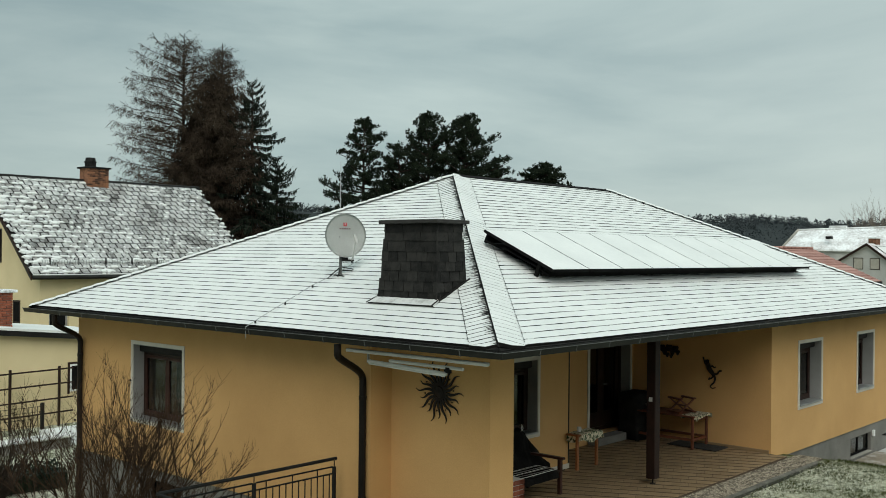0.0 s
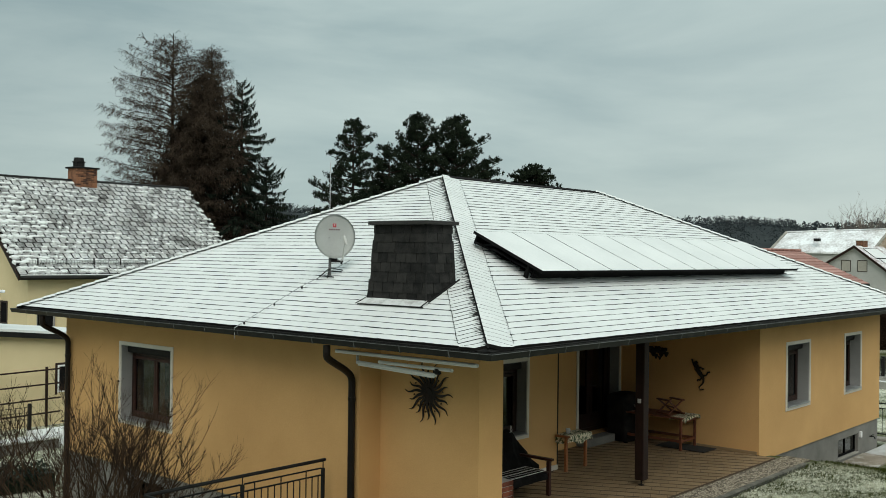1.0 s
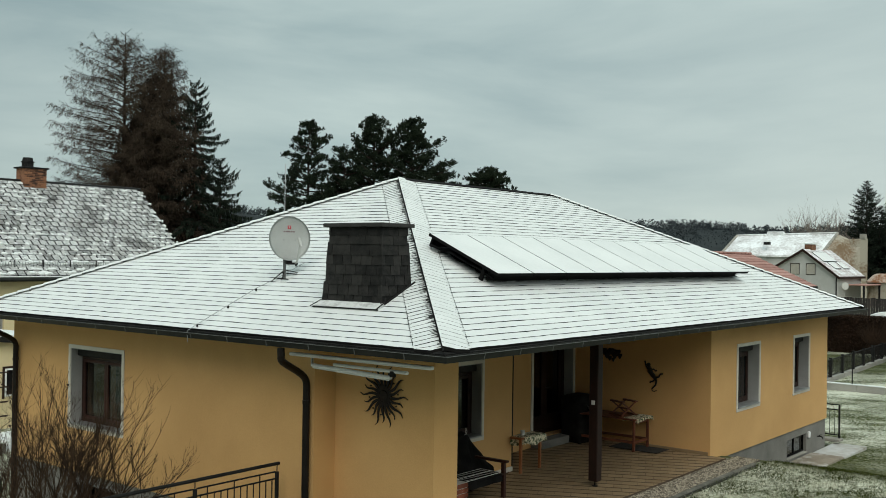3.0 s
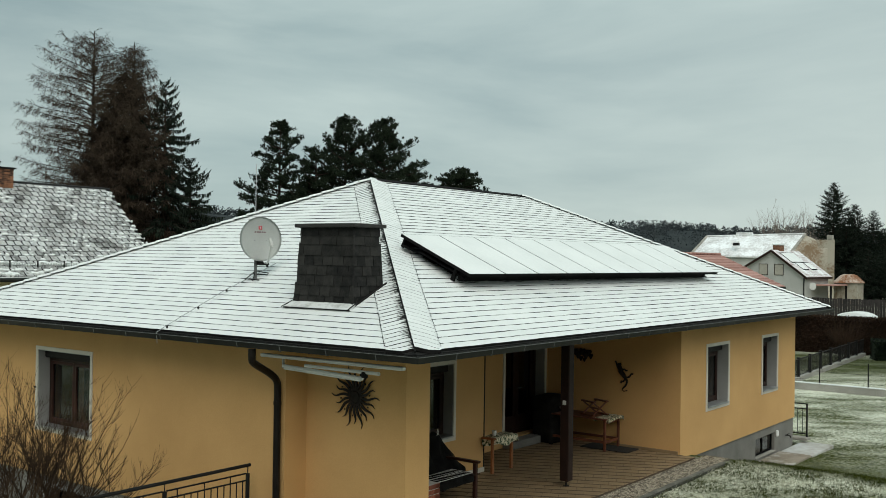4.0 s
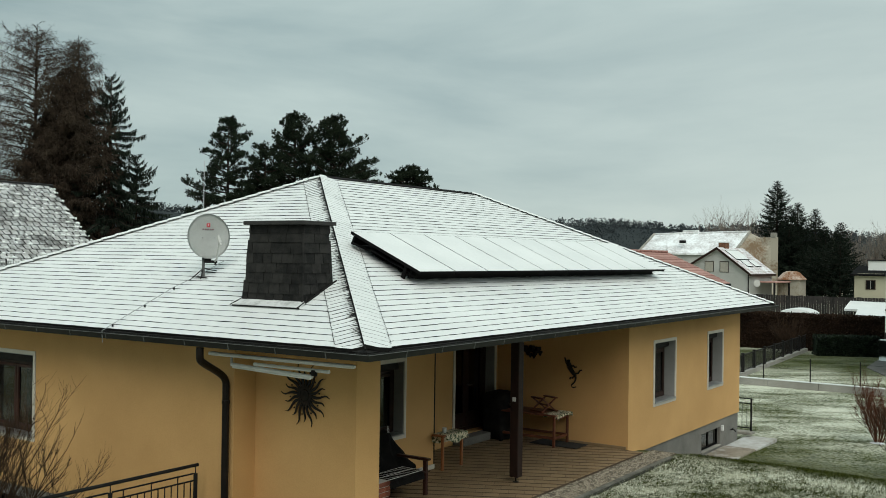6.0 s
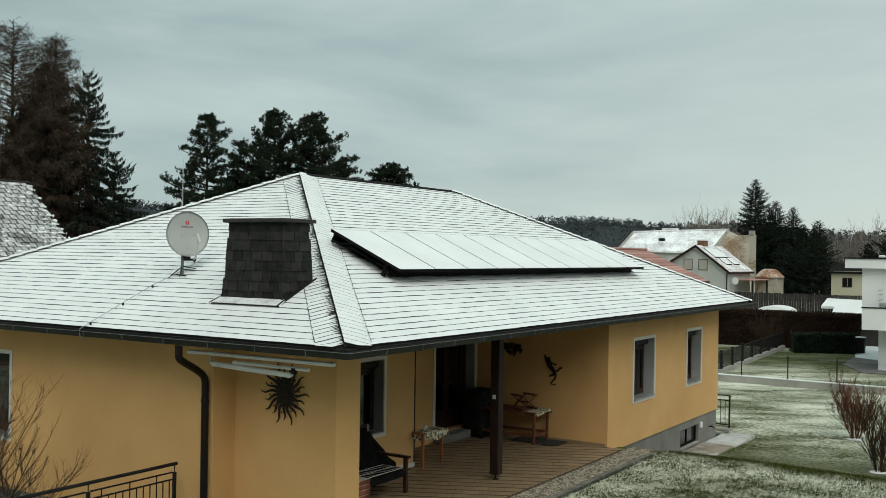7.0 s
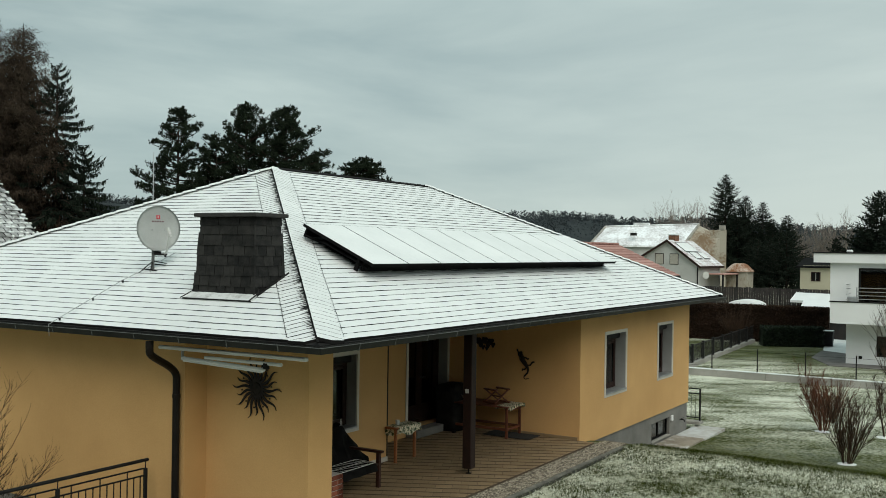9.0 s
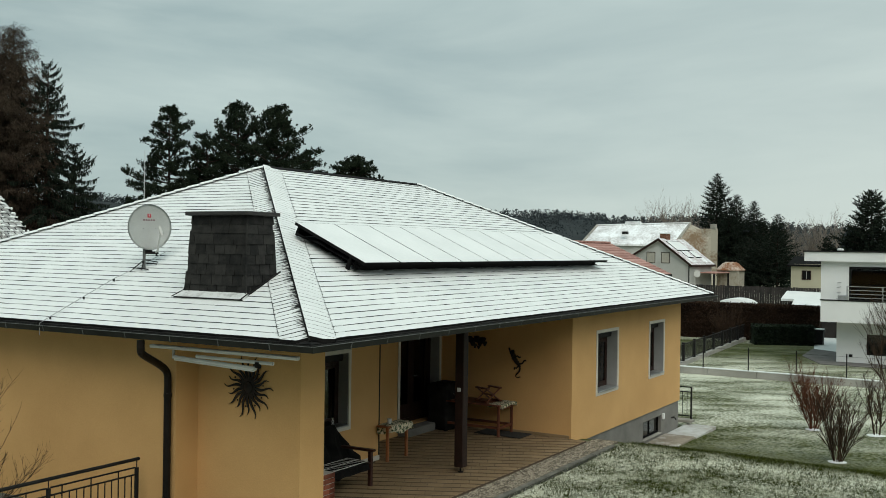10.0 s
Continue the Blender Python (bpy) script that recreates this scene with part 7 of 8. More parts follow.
def pine(x, y, top, r, seed, label, bare=0.45, clumps=150, cone=0.5, size=0.55, flat_top=False):
    """A Scots pine: a bare stem below, then uneven limbs that carry upturned clumps of needles."""
    rng = random.Random(seed)
    z0 = ground_z(x, y)
    h = top - z0
    t = thing("pine_tree", (x, y, z0), label, "tree", "pines behind the house")
    trunk_of(t, h * 0.97, 0.016 * h, (rng.uniform(-0.3, 0.3), rng.uniform(-0.3, 0.3)))
    lv, lf, cv, cf = [], [], [], []

    def clump(c, wide):
        for m in range(int(6 + 9 * wide)):
            o = c + Vector((rng.gauss(0, 0.42), rng.gauss(0, 0.42), rng.gauss(0.05, 0.20))) * wide
            grow = Vector((rng.uniform(-0.6, 0.6), rng.uniform(-0.6, 0.6), 1.0)).normalized()
            tip = o + grow * rng.uniform(0.12, 0.30)
            for i in range(16):
                d = Vector((rng.gauss(0, 1), rng.gauss(0, 1), rng.gauss(0, 1))).normalized()
                needle(cv, cf, o.lerp(tip, rng.random()), (d + grow * 0.55).normalized(), rng.uniform(0.10, 0.21), 0.034, rng)

    n = int(clumps / 6.5)
    for k in range(n):
        g = ((k + rng.random()) / n) ** 0.85
        f = bare + (1 - bare) * g * 0.96
        long = r * ((1 - g) ** cone * (0.6 + 0.4 * min(1, g * 4))) * rng.choice((0.5, 0.75, 0.95, 1.0, 1.1, 1.25)) + 0.25
        az = k * 2.39996 + rng.uniform(-0.7, 0.7)
        flat = Vector((math.cos(az), math.sin(az), 0))
        lift = rng.uniform(-0.10, 0.12) if flat_top else rng.uniform(-0.12, 0.28) + 0.45 * max(g - 0.5, 0)
        pts = [flat * long * s + Vector((0, 0, h * f + long * (lift * s + 0.16 * s * s))) for s in (0, 0.35, 0.7, 1.0)]
        strand(lv, lf, pts, 0.035 + 0.02 * long, 0.015)
        side = flat.cross(Vector((0, 0, 1)))
        m = max(3, int(long * 3.0))
        for j in range(m):
            s = 0.28 + 0.72 * (j + rng.random()) / m
            a = 1 if s < 0.7 else 2
            p = pts[a].lerp(pts[a + 1], (s - (0, 0.35, 0.7)[a]) / 0.35)
            off = rng.uniform(-0.38, 0.38) * long * (1.15 - s)
            c = p + side * off + Vector((0, 0, 0.10 + 0.25 * rng.random()))
            if abs(off) > 0.25:
                strand(lv, lf, [pts[a].lerp(p, 0.4)[:], c[:]], 0.02, 0.008)
            clump(c, size * rng.uniform(0.55, 1.1) * (0.65 + 0.35 * (1 - g)))
    for k in range(4):
        clump(Vector((rng.uniform(-0.15, 0.15), rng.uniform(-0.15, 0.15), h * (0.95 + 0.012 * k))), size * 0.5)
    tagged(raw("branchwork", lv, lf, BARK, t), kind="stuff")
    tagged(raw("crown", cv, cf, PINE, t), kind="stuff")
    return t


def bare_shrub(x, y, h, spread, stems, seed, material, label, name="shrub", twigs=5, thick=0.016, snow_disc=0.0, buds=0, upright=0.6, group="", lean=(0, 0), forks=2, outer=False):
    """A leafless shrub: stems fan out from the ground and fork twice."""
    rng = random.Random(seed)
    z0 = ground_z(x, y)
    t = thing(name, (x, y, z0), label, "shrub", group)
    sv, sf, tv, tf, tips = [], [], [], [], []

    def grow(p, way, length, r, depth):
        pts = [p]
        w3 = way.copy()
        for i in range(4):
            w3 = (w3 + Vector((rng.uniform(-0.16, 0.16), rng.uniform(-0.16, 0.16), rng.uniform(-0.02, 0.20) * upright))).normalized()
            pts.append(pts[-1] + w3 * length / 4)
        strand(sv if depth == 0 else tv, sf if depth == 0 else tf, pts, r, r * (0.55 if depth < 2 else 0.35))
        if depth < forks:
            for k in range(twigs + (2 if depth == 0 else 0) - (1 if depth > 1 else 0)):
                i = rng.choice((1, 2, 2, 3, 3, 4)) if depth else rng.choice((2, 3, 3, 4, 4, 4) if outer else (1, 1, 2, 2, 3, 3, 4))
                q = pts[i]
                d = (pts[i] - pts[i - 1]).normalized()
                v = (d + Vector((rng.uniform(-0.75, 0.75), rng.uniform(-0.75, 0.75), rng.uniform(-0.05, 0.5)))).normalized()
                grow(q, v, length * (rng.uniform(0.38, 0.60) if outer and depth == 0 else rng.uniform(0.30, 0.56)), r * 0.55, depth + 1)
        else:
            tips.append(pts[-1])

    for k in range(stems):
        a = 6.283 * k / stems + rng.uniform(-0.3, 0.3)
        tilt = spread * math.sqrt(rng.uniform(0.03, 1.0)) / h
        way = Vector((math.cos(a) * tilt + lean[0], math.sin(a) * tilt + lean[1], 1)).normalized()
        grow(Vector((math.cos(a) * 0.06, math.sin(a) * 0.06, -0.05)), way, h * rng.uniform(0.58, 0.82), thick * rng.uniform(0.7, 1.2), 0)
    tagged(raw("stemwork", sv, sf, material, t), kind="stuff")
    tagged(raw("crown", tv, tf, material, t), kind="stuff")
    for k in range(buds):
        p = rng.choice(tips)
        bm = bmesh.new()
        bmesh.ops.create_icosphere(bm, subdivisions=1, radius=rng.uniform(0.012, 0.020), matrix=Matrix.Translation(p + Vector((0, 0, -0.02))))
        part("berry", bm, BARK, t)
    if snow_disc:
        bm = bmesh.new()
        ring = [bm.verts.new((snow_disc * math.cos(a) * (1 + 0.1 * math.sin(3 * a)), snow_disc * math.sin(a), 0.012)) for a in [6.283 * i / 20 for i in range(20)]]
        mid = bm.verts.new((0, 0, 0.045))
        for i in range(20):
            bm.faces.new((mid, ring[i], ring[(i + 1) % 20]))
        patch = tagged(part("snow_patch", bm, SNOW), "round patch of snow at the foot of a shrub", "snow", "snow patches round the shrubs")
        patch.location = (x, y, z0)
    return t


def hedge(name, a, b, thick, top, n, seed, material, label, leaf=0.16):
    """A clipped hedge between two points, of very many leaves over a dark core."""
    rng = random.Random(seed)
    a, b = Vector(a), Vector(b)
    along = (b - a)
    side = along.cross(Vector((0, 0, 1))).normalized()
    t = thing(name, (0, 0, 0), label, "hedge")
    z0 = a.z
    bm = bmesh.new()
    k = thick * 0.36
    slab(bm, [(*(a + side * k).xy, top - 0.14), (*(a - side * k).xy, top - 0.14), (*(b - side * k).xy, top - 0.14), (*(b + side * k).xy, top - 0.14)], (0, 0, -(top - 0.14 - z0)))
    part("core", bm, material, t)
    v, f = [], []
    for i in range(n):
        s, u, w3 = rng.random(), rng.uniform(-1, 1), rng.random()
        if rng.random() < 0.7:
            u = math.copysign(rng.uniform(0.75, 1.05), u)
        else:
            w3 = rng.uniform(0.92, 1.03)
        p = a + along * s + side * (u * thick / 2) + Vector((0, 0, (top - z0) * w3 + 0.05 * noise.noise((s * along.length * 0.8, u, seed))))
        needle(v, f, p, Vector((rng.uniform(-1, 1), rng.uniform(-1, 1), rng.uniform(-0.4, 1))).normalized(), leaf * rng.uniform(0.6, 1.4), leaf * 0.35, rng)
    tagged(raw("foliage", v, f, material, t), kind="stuff")
    return t


# trees behind the neighbour's house
larch(32.1, 55.3, 19.9, 6.3, 1, "tall bare larch with drooping grey-brown twigs", lopsided=0.16)
larch(34.0, 53.2, 19.2, 3.4, 51, "slender bare larch with drooping grey-brown twigs", low=0.5)
larch(34.0, 54.0, 17.1, 5.0, 2, "dense brown larch with hanging twigs", sparse=False, material=BROWN_NEEDLE)
larch(32.6, 54.5, 13.8, 4.0, 12, "dense brown larch with hanging twigs", sparse=False, material=BROWN_NEEDLE)
fringed_spruce(36.2, 52.4, 16.6, 5.7, 3, "dark spruce with drooping fringed boughs", "spruces behind the neighbour's house")
fringed_spruce(37.7, 51.3, 10.8, 5.0, 33, "lower dark spruce with drooping boughs", "spruces behind the neighbour's house")
# pines behind the ridge
pine(45.9, 50.5, 14.6, 3.9, 4, "dark green pine with open tiers", bare=0.30, clumps=380, cone=0.65, size=0.62)
pine(49.7, 46.8, 15.1, 4.2, 5, "broad dark green pine", bare=0.22, clumps=500, cone=0.60, size=0.82)
pine(51.8, 44.5, 15.05, 4.7, 6, "broad dark green pine", bare=0.22, clumps=560, cone=0.56, size=0.82)
pine(48.0, 48.5, 12.4, 3.2, 7, "lower dark green pine", bare=0.30, clumps=300, cone=0.45, size=0.66)
pine(53.2, 42.9, 10.7, 2.4, 77, "lower dark green pine", bare=0.45, clumps=160, cone=0.45, size=0.6)
pine(63.7, 45.4, 11.6, 2.0, 8, "small flat-topped pine above the roof ridge", bare=0.77, clumps=260, cone=0.22, size=0.6, flat_top=True)
# spruces by the far houses
for i, (x, y, top, r) in enumerate(((150.0, 35.7, 16.5, 8.2), (151.0, 32.8, 13.0, 7.0), (151.4, 30.1, 12.0, 5.4), (152.3, 26.6, 9.9, 6.0), (150.5, 28.4, 9.2, 6.0), (149.0, 33.5, 9.6, 7.0), (118.0, 19.4, 6.6, 4.6), (119.5, 21.8, 5.6, 4.0), (121.0, 23.6, 5.6, 4.0))):
    spruce(x, y, top, r, 40 + i, SPRUCE, "dark green spruce by far houses", density=13, droop=0.15, skirt=0.03, spray=1.45, group="spruces by the far houses", hang=0.3, power=0.85)
for i, (x, y, top, r) in enumerate(((109.8, 7.5, 10.9, 6.6), (111.5, 4.6, 8.4, 5.5), (109.1, 12.1, 5.6, 2.0), (112.0, 9.6, 7.0, 4.2))):
    spruce(x, y, top, r, 60 + i, SPRUCE, "dark green spruce behind the white house", density=15, droop=0.1, skirt=0.03, spray=1.6, group="spruces by the far houses", hang=0.25, power=0.7)
# bare broad-leaved trees far off
for i, (x, y, h, s) in enumerate(((182.1, 50.9, 13.0, 5.0), (180.8, 55.0, 12.0, 4.0), (183.0, 47.6, 12.5, 4.5), (187.5, 30.0, 9.5, 4.0), (186.8, 33.0, 8.6, 4.0), (188.2, 24.6, 11.0, 3.5), (188.0, 27.6, 9.0, 3.5), (187.0, 36.0, 8.5, 3.5))):
    bare_shrub(x, y, h * 1.05, s, 12, 80 + i, GREY_TWIG, "bare grey broad-leaved tree far off", "bare_tree", twigs=5, thick=0.07, group="far bare trees", forks=3)
# shrubs on the lawn
bare_shrub(14.58, -3.68, 1.72, 0.78, 26, 21, TWIG, "bare grey-brown shrub on the lawn", thick=0.013, snow_disc=0.21, upright=0.9, twigs=4, forks=3)
bare_shrub(19.2, -2.35, 1.75, 0.95, 26, 22, RED_TWIG, "dense bare shrub with reddish twigs on the lawn", thick=0.013, snow_disc=0.22, twigs=5, upright=0.8, forks=3)
bare_shrub(19.25, -3.95, 1.65, 0.5, 5, 23, TWIG, "thin bare sapling on the lawn", "sapling", thick=0.022, snow_disc=0.25, twigs=5, forks=3)
bare_shrub(24.6, -3.75, 4.2, 1.6, 6, 24, TWIG, "bare young tree on the lawn", "young_tree", thick=0.024, twigs=6, forks=3)
bare_shrub(46.6, 7.1, 2.0, 1.3, 16, 25, TWIG, "round bare shrub by the fence", thick=0.03, twigs=6)
# shrubs beside the house
bare_shrub(-1.75, 6.0, 2.55, 1.55, 20, 26, TWIG, "large bare brown shrub beside the house wall", thick=0.015, twigs=6, buds=6, upright=0.35, lean=(0.06, -0.05), forks=3, outer=True)
bare_shrub(-1.60, 5.65, 2.0, 1.3, 13, 29, TWIG, "spreading bare brown shrub leaning along the house wall", thick=0.014, twigs=5, buds=16, upright=0.28, lean=(0.34, -0.42), forks=3, outer=True)
bare_shrub(-0.5, 12.4, 1.6, 1.2, 26, 27, BARK, "dark tangled shrub below the garden wall", thick=0.014, twigs=6)
bare_shrub(-1.6, 11.0, 1.5, 1.2, 26, 28, BARK, "dark tangled shrub below the garden wall", thick=0.014, twigs=6)
hedge("clipped_hedge", (-3.5, 13.6, -1.3), (1.2, 13.0, -1.3), 0.9, -0.75, 5000, 6, HEDGE_GREEN, "dark low evergreen hedge below the garden wall", leaf=0.07)
# hedges across the lawn
hedge("beech_hedge", (48.6, 22.0, -1.5), (49.9, 2.7, -1.5), 1.1, 0.78, 52000, 7, HEDGE_BROWN, "tall clipped dark brown beech hedge", leaf=0.10)
hedge("laurel_hedge", (46.9, 5.75, -1.4), (48.3, 2.85, -1.4), 1.0, -0.22, 12000, 8, HEDGE_GREEN, "dark green clipped laurel hedge", leaf=0.11)


# ---- far hills and woods ----
def polar(angle, dist):
    a = radians(angle)
    return EYE.x + dist * math.cos(a), EYE.y + dist * math.sin(a)


def crest(angle):
    """How high the wooded hills rise at this heading."""
    return 13.5 + 5.0 * math.exp(-((angle - 26.5) / 3.2) ** 2) + 2.0 * math.exp(-((angle - 19) / 5.0) ** 2) + 9.0 * math.exp(-((angle - 52) / 10) ** 2) + 1.2 * math.sin(angle * 0.9) - 7.0 * (1 - step(6, 15, angle))


hv, hf = [], []
angles = [-75 + 1.5 * i for i in range(121)]
radii = (230, 330, 430, 520, 600, 700)
for a in angles:
    for i, d in enumerate(radii):
        f = (0, 0.10, 0.45, 0.85, 1.0, 0.7)[i]
        x, y = polar(a, d)
        hv.append((x, y, -1.4 + crest(a) * f + (6.5 if i >= 3 else 0.0)))
m = len(radii)
for i in range(len(angles) - 1):
    for j in range(m - 1):
        hf.append((i * m + j, i * m + j + 1, (i + 1) * m + j + 1, (i + 1) * m + j))
# the hills get the same painted haze tone as the woods on them
hills = raw("hills", hv, hf, mat("hazed_hillside", (0.022, 0.028, 0.030), (0.045, 0.052, 0.053), 0.01, 0.1, 1.0, 0.0, spec=0.03))
tagged(hills, "low grey-green hills on the horizon", "hills", kind="structure")
wrng = random.Random(90)
wv, wf = [], []
for k in range(2600):
    a = wrng.uniform(-2, 62)
    d = wrng.choice((560, 590, 615)) + wrng.uniform(-18, 18) if k % 3 else wrng.uniform(440, 560)
    x, y = polar(a, d)
    f = 0.45 + 0.55 * min(max((d - 430) / 170, 0), 1)
    z = -1.4 + crest(a) * f
    tall = wrng.uniform(8.0, 13.5)
    wide = wrng.uniform(2.4, 4.4)
    for i in range(64):
        t = wrng.uniform(0, 6.283)
        u = wrng.random() ** 0.7
        e = wide * math.sin(math.pi * (0.25 + 0.7 * u)) * wrng.uniform(0.3, 1.0)
        p = Vector((x + e * math.cos(t), y + e * math.sin(t), z + tall * (0.12 + 0.80 * u)))
        needle(wv, wf, p, Vector((wrng.uniform(-1, 1), wrng.uniform(-1, 1), wrng.uniform(0.1, 1))).normalized(), wrng.uniform(0.5, 1.3), wrng.uniform(0.18, 0.36), wrng)
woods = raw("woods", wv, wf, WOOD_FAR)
tagged(woods, "bare woods along the hills, painted blue-grey with haze", "woods", kind="stuff")

# ---- pieces of floors and masonry ----
# porch floor: square tiles laid on the slant, with open joints
floor = part("floor", boxed((1.615, 9.407, 0.33, 3.95, -0.30, -0.004)), JOINT)
tagged(floor, "tan ceramic tiles with dark joints on the porch floor", "tiled floor", kind="structure")


def clipped(points, x0, x1, y0, y1):
    """A convex outline cut to a rectangle."""
    for axis, limit, keep in ((0, x0, 1), (0, x1, -1), (1, y0, 1), (1, y1, -1)):
        out = []
        for p, q in zip(points, points[1:] + points[:1]):
            a, b = keep * (p[axis] - limit), keep * (q[axis] - limit)
            if a >= 0:
                out.append(p)
            if a * b < 0:
                f = a / (a - b)
                out.append((p[0] + (q[0] - p[0]) * f, p[1] + (q[1] - p[1]) * f))
        points = out
        if len(points) < 3:
            return []
    return points


TURN, SIDE, GAP = radians(-63), 0.27, 0.070
ca, sa = math.cos(TURN), math.sin(TURN)
trng = random.Random(21)
rest = bmesh.new()
count = 0
for i in range(-36, 46):
    for j in range(-36, 46):
        u, v = i * SIDE, j * SIDE
        u += 0.5 * SIDE * (j % 2)
        quad = [(u + 0.003, v + GAP / 2), (u + SIDE - 0.003, v + GAP / 2), (u + SIDE - 0.003, v + SIDE - GAP / 2), (u + 0.003, v + SIDE - GAP / 2)]
        quad = [(5 + a * ca - b * sa, 1.5 + a * sa + b * ca) for a, b in quad]
        quad = clipped(quad, 1.62, 9.385, 0.335, 3.745)
        if not quad:
            continue
        cx, cy = sum(p[0] for p in quad) / len(quad), sum(p[1] for p in quad) / len(quad)
        if cy > 2.82 and cx < 5.6:
            continue
        z = trng.uniform(-0.0007, 0.0007)
        near = cy < 2.6 and cx > 4.4 and count < 300
        bm = bmesh.new() if near else rest
        slab(bm, [(a, b, z) for a, b in quad], (0, 0, -0.012))
        if near:
            count += 1
            part("tile", bm, TILE, floor)
tagged(part("tile_field", rest, TILE, floor), kind="stuff")

# low brick block beside the porch pier
hearth = thing("brick_hearth", (1.62, 1.30, 0), "low red brick hearth with pale mortar joints", "hearth")
part("mortar", boxed((0.012, 0.61, 0.012, 0.61, 0.0, 0.60)), MORTAR, hearth)
brick = bpy.data.meshes.new("brick")
bm = boxed((0, 0.24, 0, 0.115, 0, 0.063), bevel=0.005)
bm.to_mesh(brick)
bm.free()
brick.materials.append(BRICK)
for row in range(8):
    z = 0.005 + row * 0.075
    off = 0.126 if row % 2 else 0.0
    for k in range(3):
        x = k * 0.252 - off
        lo, hi = max(x, 0.0), min(x + 0.24, 0.622)
        if hi - lo > 0.04:
            shared("brick", brick, hearth, Matrix.Translation((lo, 0, z)) @ Matrix.Diagonal(((hi - lo) / 0.24, 1, 1, 1)))
            shared("brick", brick, hearth, pose(0.622, lo, z, 0, 0, 90) @ Matrix.Diagonal(((hi - lo) / 0.24, 1, 1, 1)))
            shared("brick", brick, hearth, pose(0.115, lo, z, 0, 0, 90) @ Matrix.Diagonal(((hi - lo) / 0.24, 1, 1, 1)))

# loose stones of the gravel bed
srng = random.Random(8)
verts, faces = [], []
for k in range(7000):
    x, y = srng.uniform(2.6, 9.85), srng.uniform(-0.165, 0.32)
    r = srng.uniform(0.007, 0.022)
    a = srng.uniform(0, math.pi)
    b = len(verts)
    for dx, dy, dz in ((1, 0, 0), (0, 1, 0), (-1, 0, 0), (0, -1, 0), (0.1, 0.1, 0.7)):
        verts.append((x + r * (dx * math.cos(a) * 1.4 - dy * math.sin(a)), y + r * (dx * math.sin(a) * 1.4 + dy * math.cos(a)), -0.036 + r * dz))
    faces += [(b, b + 1, b + 4), (b + 1, b + 2, b + 4), (b + 2, b + 3, b + 4), (b + 3, b, b + 4)]
tagged(raw("gravel", verts, faces, GRAVEL), "loose pale tan stones and dry leaves in the bed", "gravel", kind="stuff")

# blades of frosty grass on the near lawn
GRASS = dusted("frosted_grass", ((0.014, 0.024, 0.002), (0.060, 0.069, 0.012)), 0.43, 1.3, 10.0, 0.9, (0.63, 0.635, 0.50), per=0.6, sharp=0.05, weight=0.66, spec=0.03)
# the blades on the bank carry its painted shade too, as less frost
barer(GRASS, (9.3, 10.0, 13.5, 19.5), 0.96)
verts, faces = [], []
for k in range(80000):
    x, y = srng.uniform(3.5, 13.5), srng.uniform(-6.5, -0.30)
    z = ground_z(x, y) - 0.01
    a, h, w2 = srng.uniform(0, 6.283), srng.uniform(0.025, 0.075), srng.uniform(0.004, 0.010)
    lx, ly = srng.uniform(-0.05, 0.05), srng.uniform(-0.05, 0.05)
    b = len(verts)
    verts += [(x - w2 * math.cos(a), y - w2 * math.sin(a), z), (x + w2 * math.cos(a), y + w2 * math.sin(a), z), (x + lx, y + ly, z + h)]
    faces.append((b, b + 1, b + 2))
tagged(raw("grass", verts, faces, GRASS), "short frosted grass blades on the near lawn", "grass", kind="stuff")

# slates of the neighbour's roof, laid in bond; the lower courses are single pieces
nslate = bpy.data.meshes.new("roof_slate")
NW, NROWS = 0.338, 20
NLEN = Vector((0, NR_Y - NE_Y, NR_Z - NE_Z)).length
bm = boxed((0.022, NW - 0.022, 0, NLEN / NROWS * 1.08, 0.0, 0.078))
for f in bm.faces:
    f.material_index = 0 if f.normal.z > 0.5 or f.calc_center_median().z > 0.06 else 1
bm.to_mesh(nslate)
bm.free()
nslate.materials.append(OLD_ROOF)
nslate.materials.append(BLACK_SLATE)
nrng = random.Random(31)
tilt2 = math.degrees(math.atan2(NR_Z - NE_Z, NR_Y - NE_Y))
plane = pose(NX0, NE_Y, NE_Z + 0.012, tilt2)
verts, faces, slots, made = [], [], [], 0
corner = [v.co.copy() for v in nslate.vertices]
quads = [tuple(p.vertices) for p in nslate.polygons]
quad_slots = [p.material_index for p in nslate.polygons]
for row in range(NROWS):
    for k in range(31):
        x = k * NW + (NW / 2 if row % 2 else 0)
        if x + NW > NX1 - NX0 + 0.02:
            continue
        m = plane @ Matrix.Translation((x, row * NLEN / NROWS, 0.004)) @ pose(nrng.uniform(-0.006, 0.006), nrng.uniform(-0.008, 0.008), nrng.uniform(0.0, 0.006), -4.2 + nrng.uniform(-0.9, 0.9), nrng.uniform(-0.5, 0.5), nrng.uniform(-0.8, 0.8))
        if made < 300:
            shared("roof_slate", nslate, nroof, m)
            made += 1
        else:
            b = len(verts)
            verts += [(m @ c)[:] for c in corner]
            faces += [tuple(b + i for i in q) for q in quads]
            slots += quad_slots
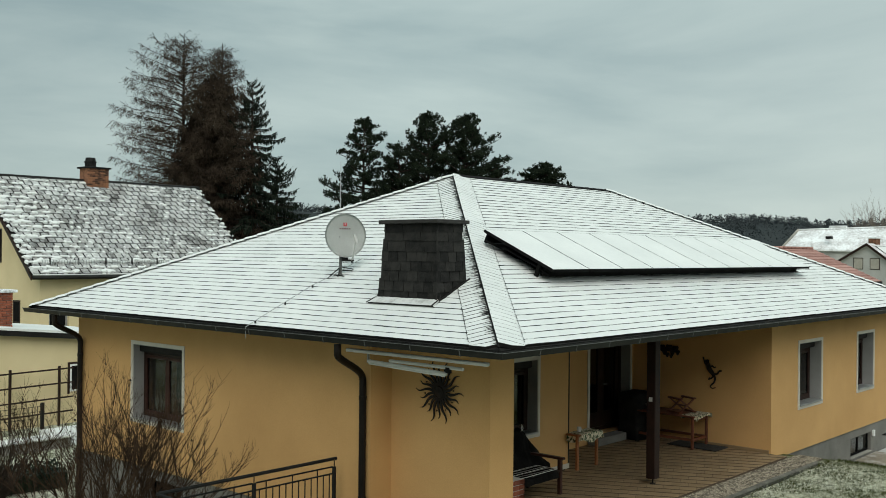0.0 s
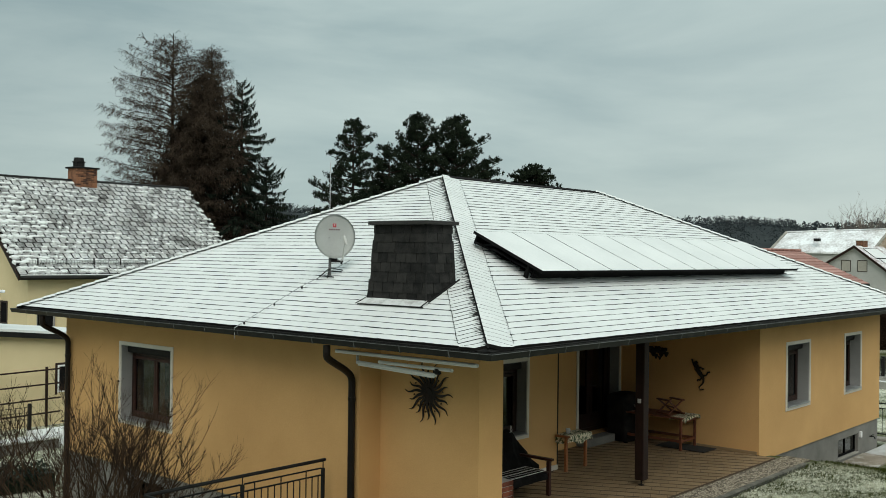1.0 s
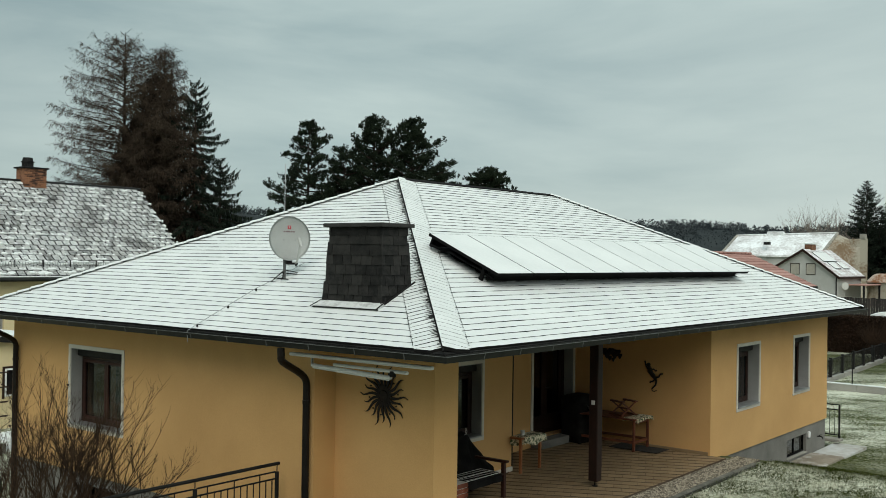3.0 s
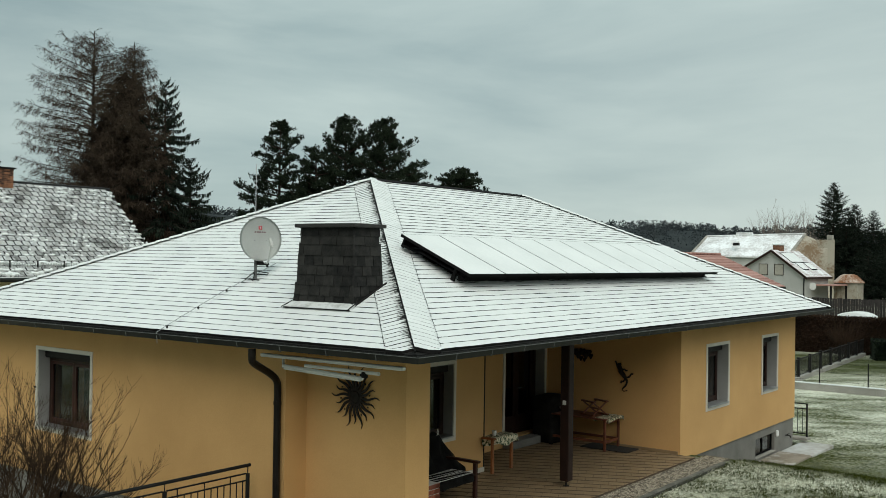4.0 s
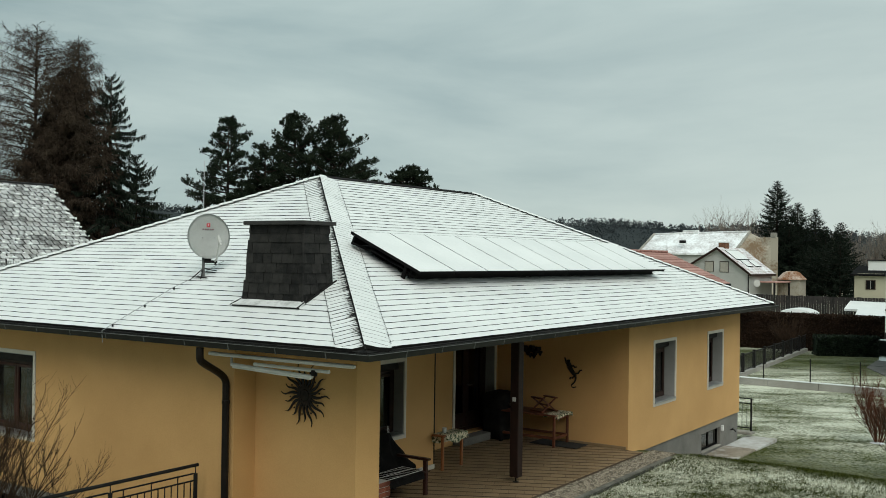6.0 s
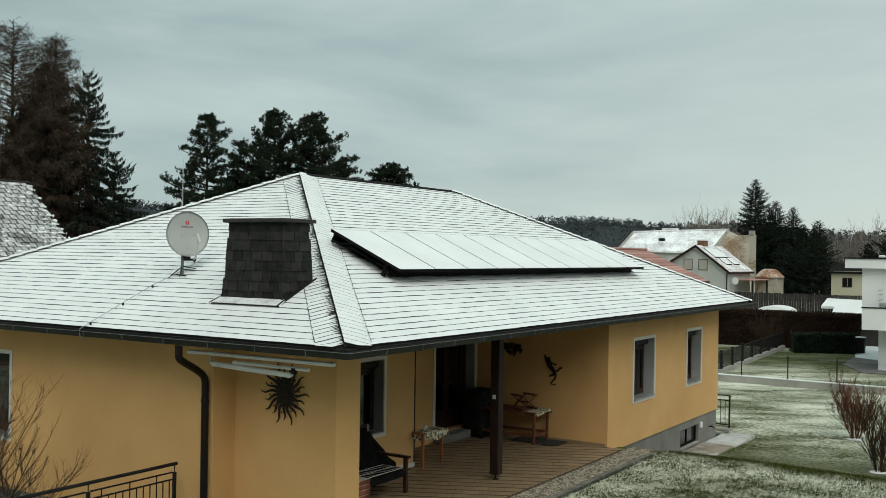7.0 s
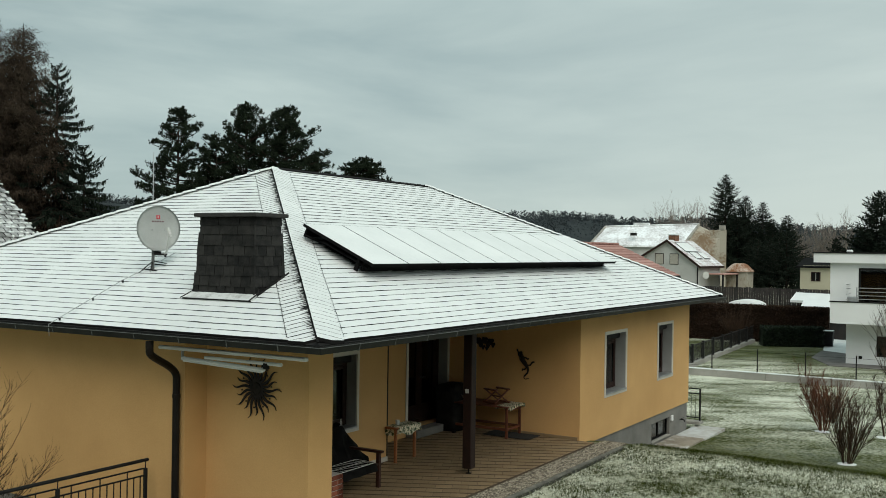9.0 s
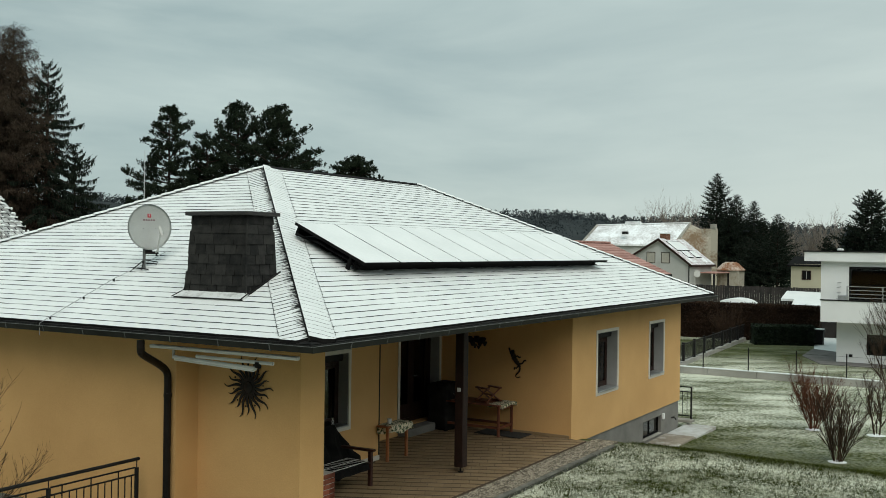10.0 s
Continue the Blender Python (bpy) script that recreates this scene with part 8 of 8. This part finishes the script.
tagged(raw("slate_field", verts, faces, [OLD_ROOF, BLACK_SLATE], nroof, slots=slots), kind="stuff")
# lumps of snow that cling to the lower edges of those slates
verts, faces = [], []
WIDE, RUN = NX1 - NX0, NLEN / NROWS


def lump(u, v, w2, l2, t2):
    b = len(verts)
    verts.append((plane @ Vector((u, v + l2 * 0.1, 0.085 + t2)))[:])
    for r, z in ((0.62, 0.085 + t2 * 0.85), (1.0, 0.045)):
        for i in range(12):
            a = 6.283 * i / 12
            g = r * (1 + nrng.uniform(-0.22, 0.22))
            verts.append((plane @ Vector((u + w2 * g * math.cos(a), v + l2 * g * math.sin(a), z)))[:])
    for i in range(12):
        j = (i + 1) % 12
        faces.append((b, b + 1 + i, b + 1 + j))
        faces.append((b + 1 + i, b + 13 + i, b + 13 + j, b + 1 + j))


for row in range(1, NROWS):
    for k in range(62):
        u, v = (k + nrng.random()) * WIDE / 62, row * RUN + nrng.uniform(0.02, 0.10)
        left = math.exp(-u / (0.9 + 1.6 * (1 - abs(row / NROWS - 0.45)))) * (1.0 if row > 1 else 1.4)
        right = math.exp(-(WIDE - u) / 0.55)
        drift = 0.24 + 0.55 * noise.noise((u * 0.55, row * 0.35, 4.0))
        worn = math.exp(-((u - 6.1) / 0.8) ** 2 - ((row - 12) / 5.0) ** 2)
        if nrng.random() < 0.75 * left + 0.7 * right + drift * (0.8 if row < 17 else 0.45) - 0.6 * worn:
            big = 1 + 0.9 * left * nrng.random()
            half = min(nrng.uniform(0.06, 0.20) * big, u + 0.02, WIDE - u + 0.02)
            lump(u, v, half, nrng.uniform(0.03, 0.085) * big, nrng.uniform(0.02, 0.045))
for k in range(120):
    lump(nrng.uniform(0.3, WIDE - 0.3), nrng.choice((0.10, 0.16, 0.72, 0.80)) + nrng.uniform(-0.05, 0.05), nrng.uniform(0.10, 0.28), nrng.uniform(0.05, 0.11), nrng.uniform(0.03, 0.06))
lumps = raw("clinging_snow", verts, faces, SNOW, nroof)
lumps["kind"] = "stuff"
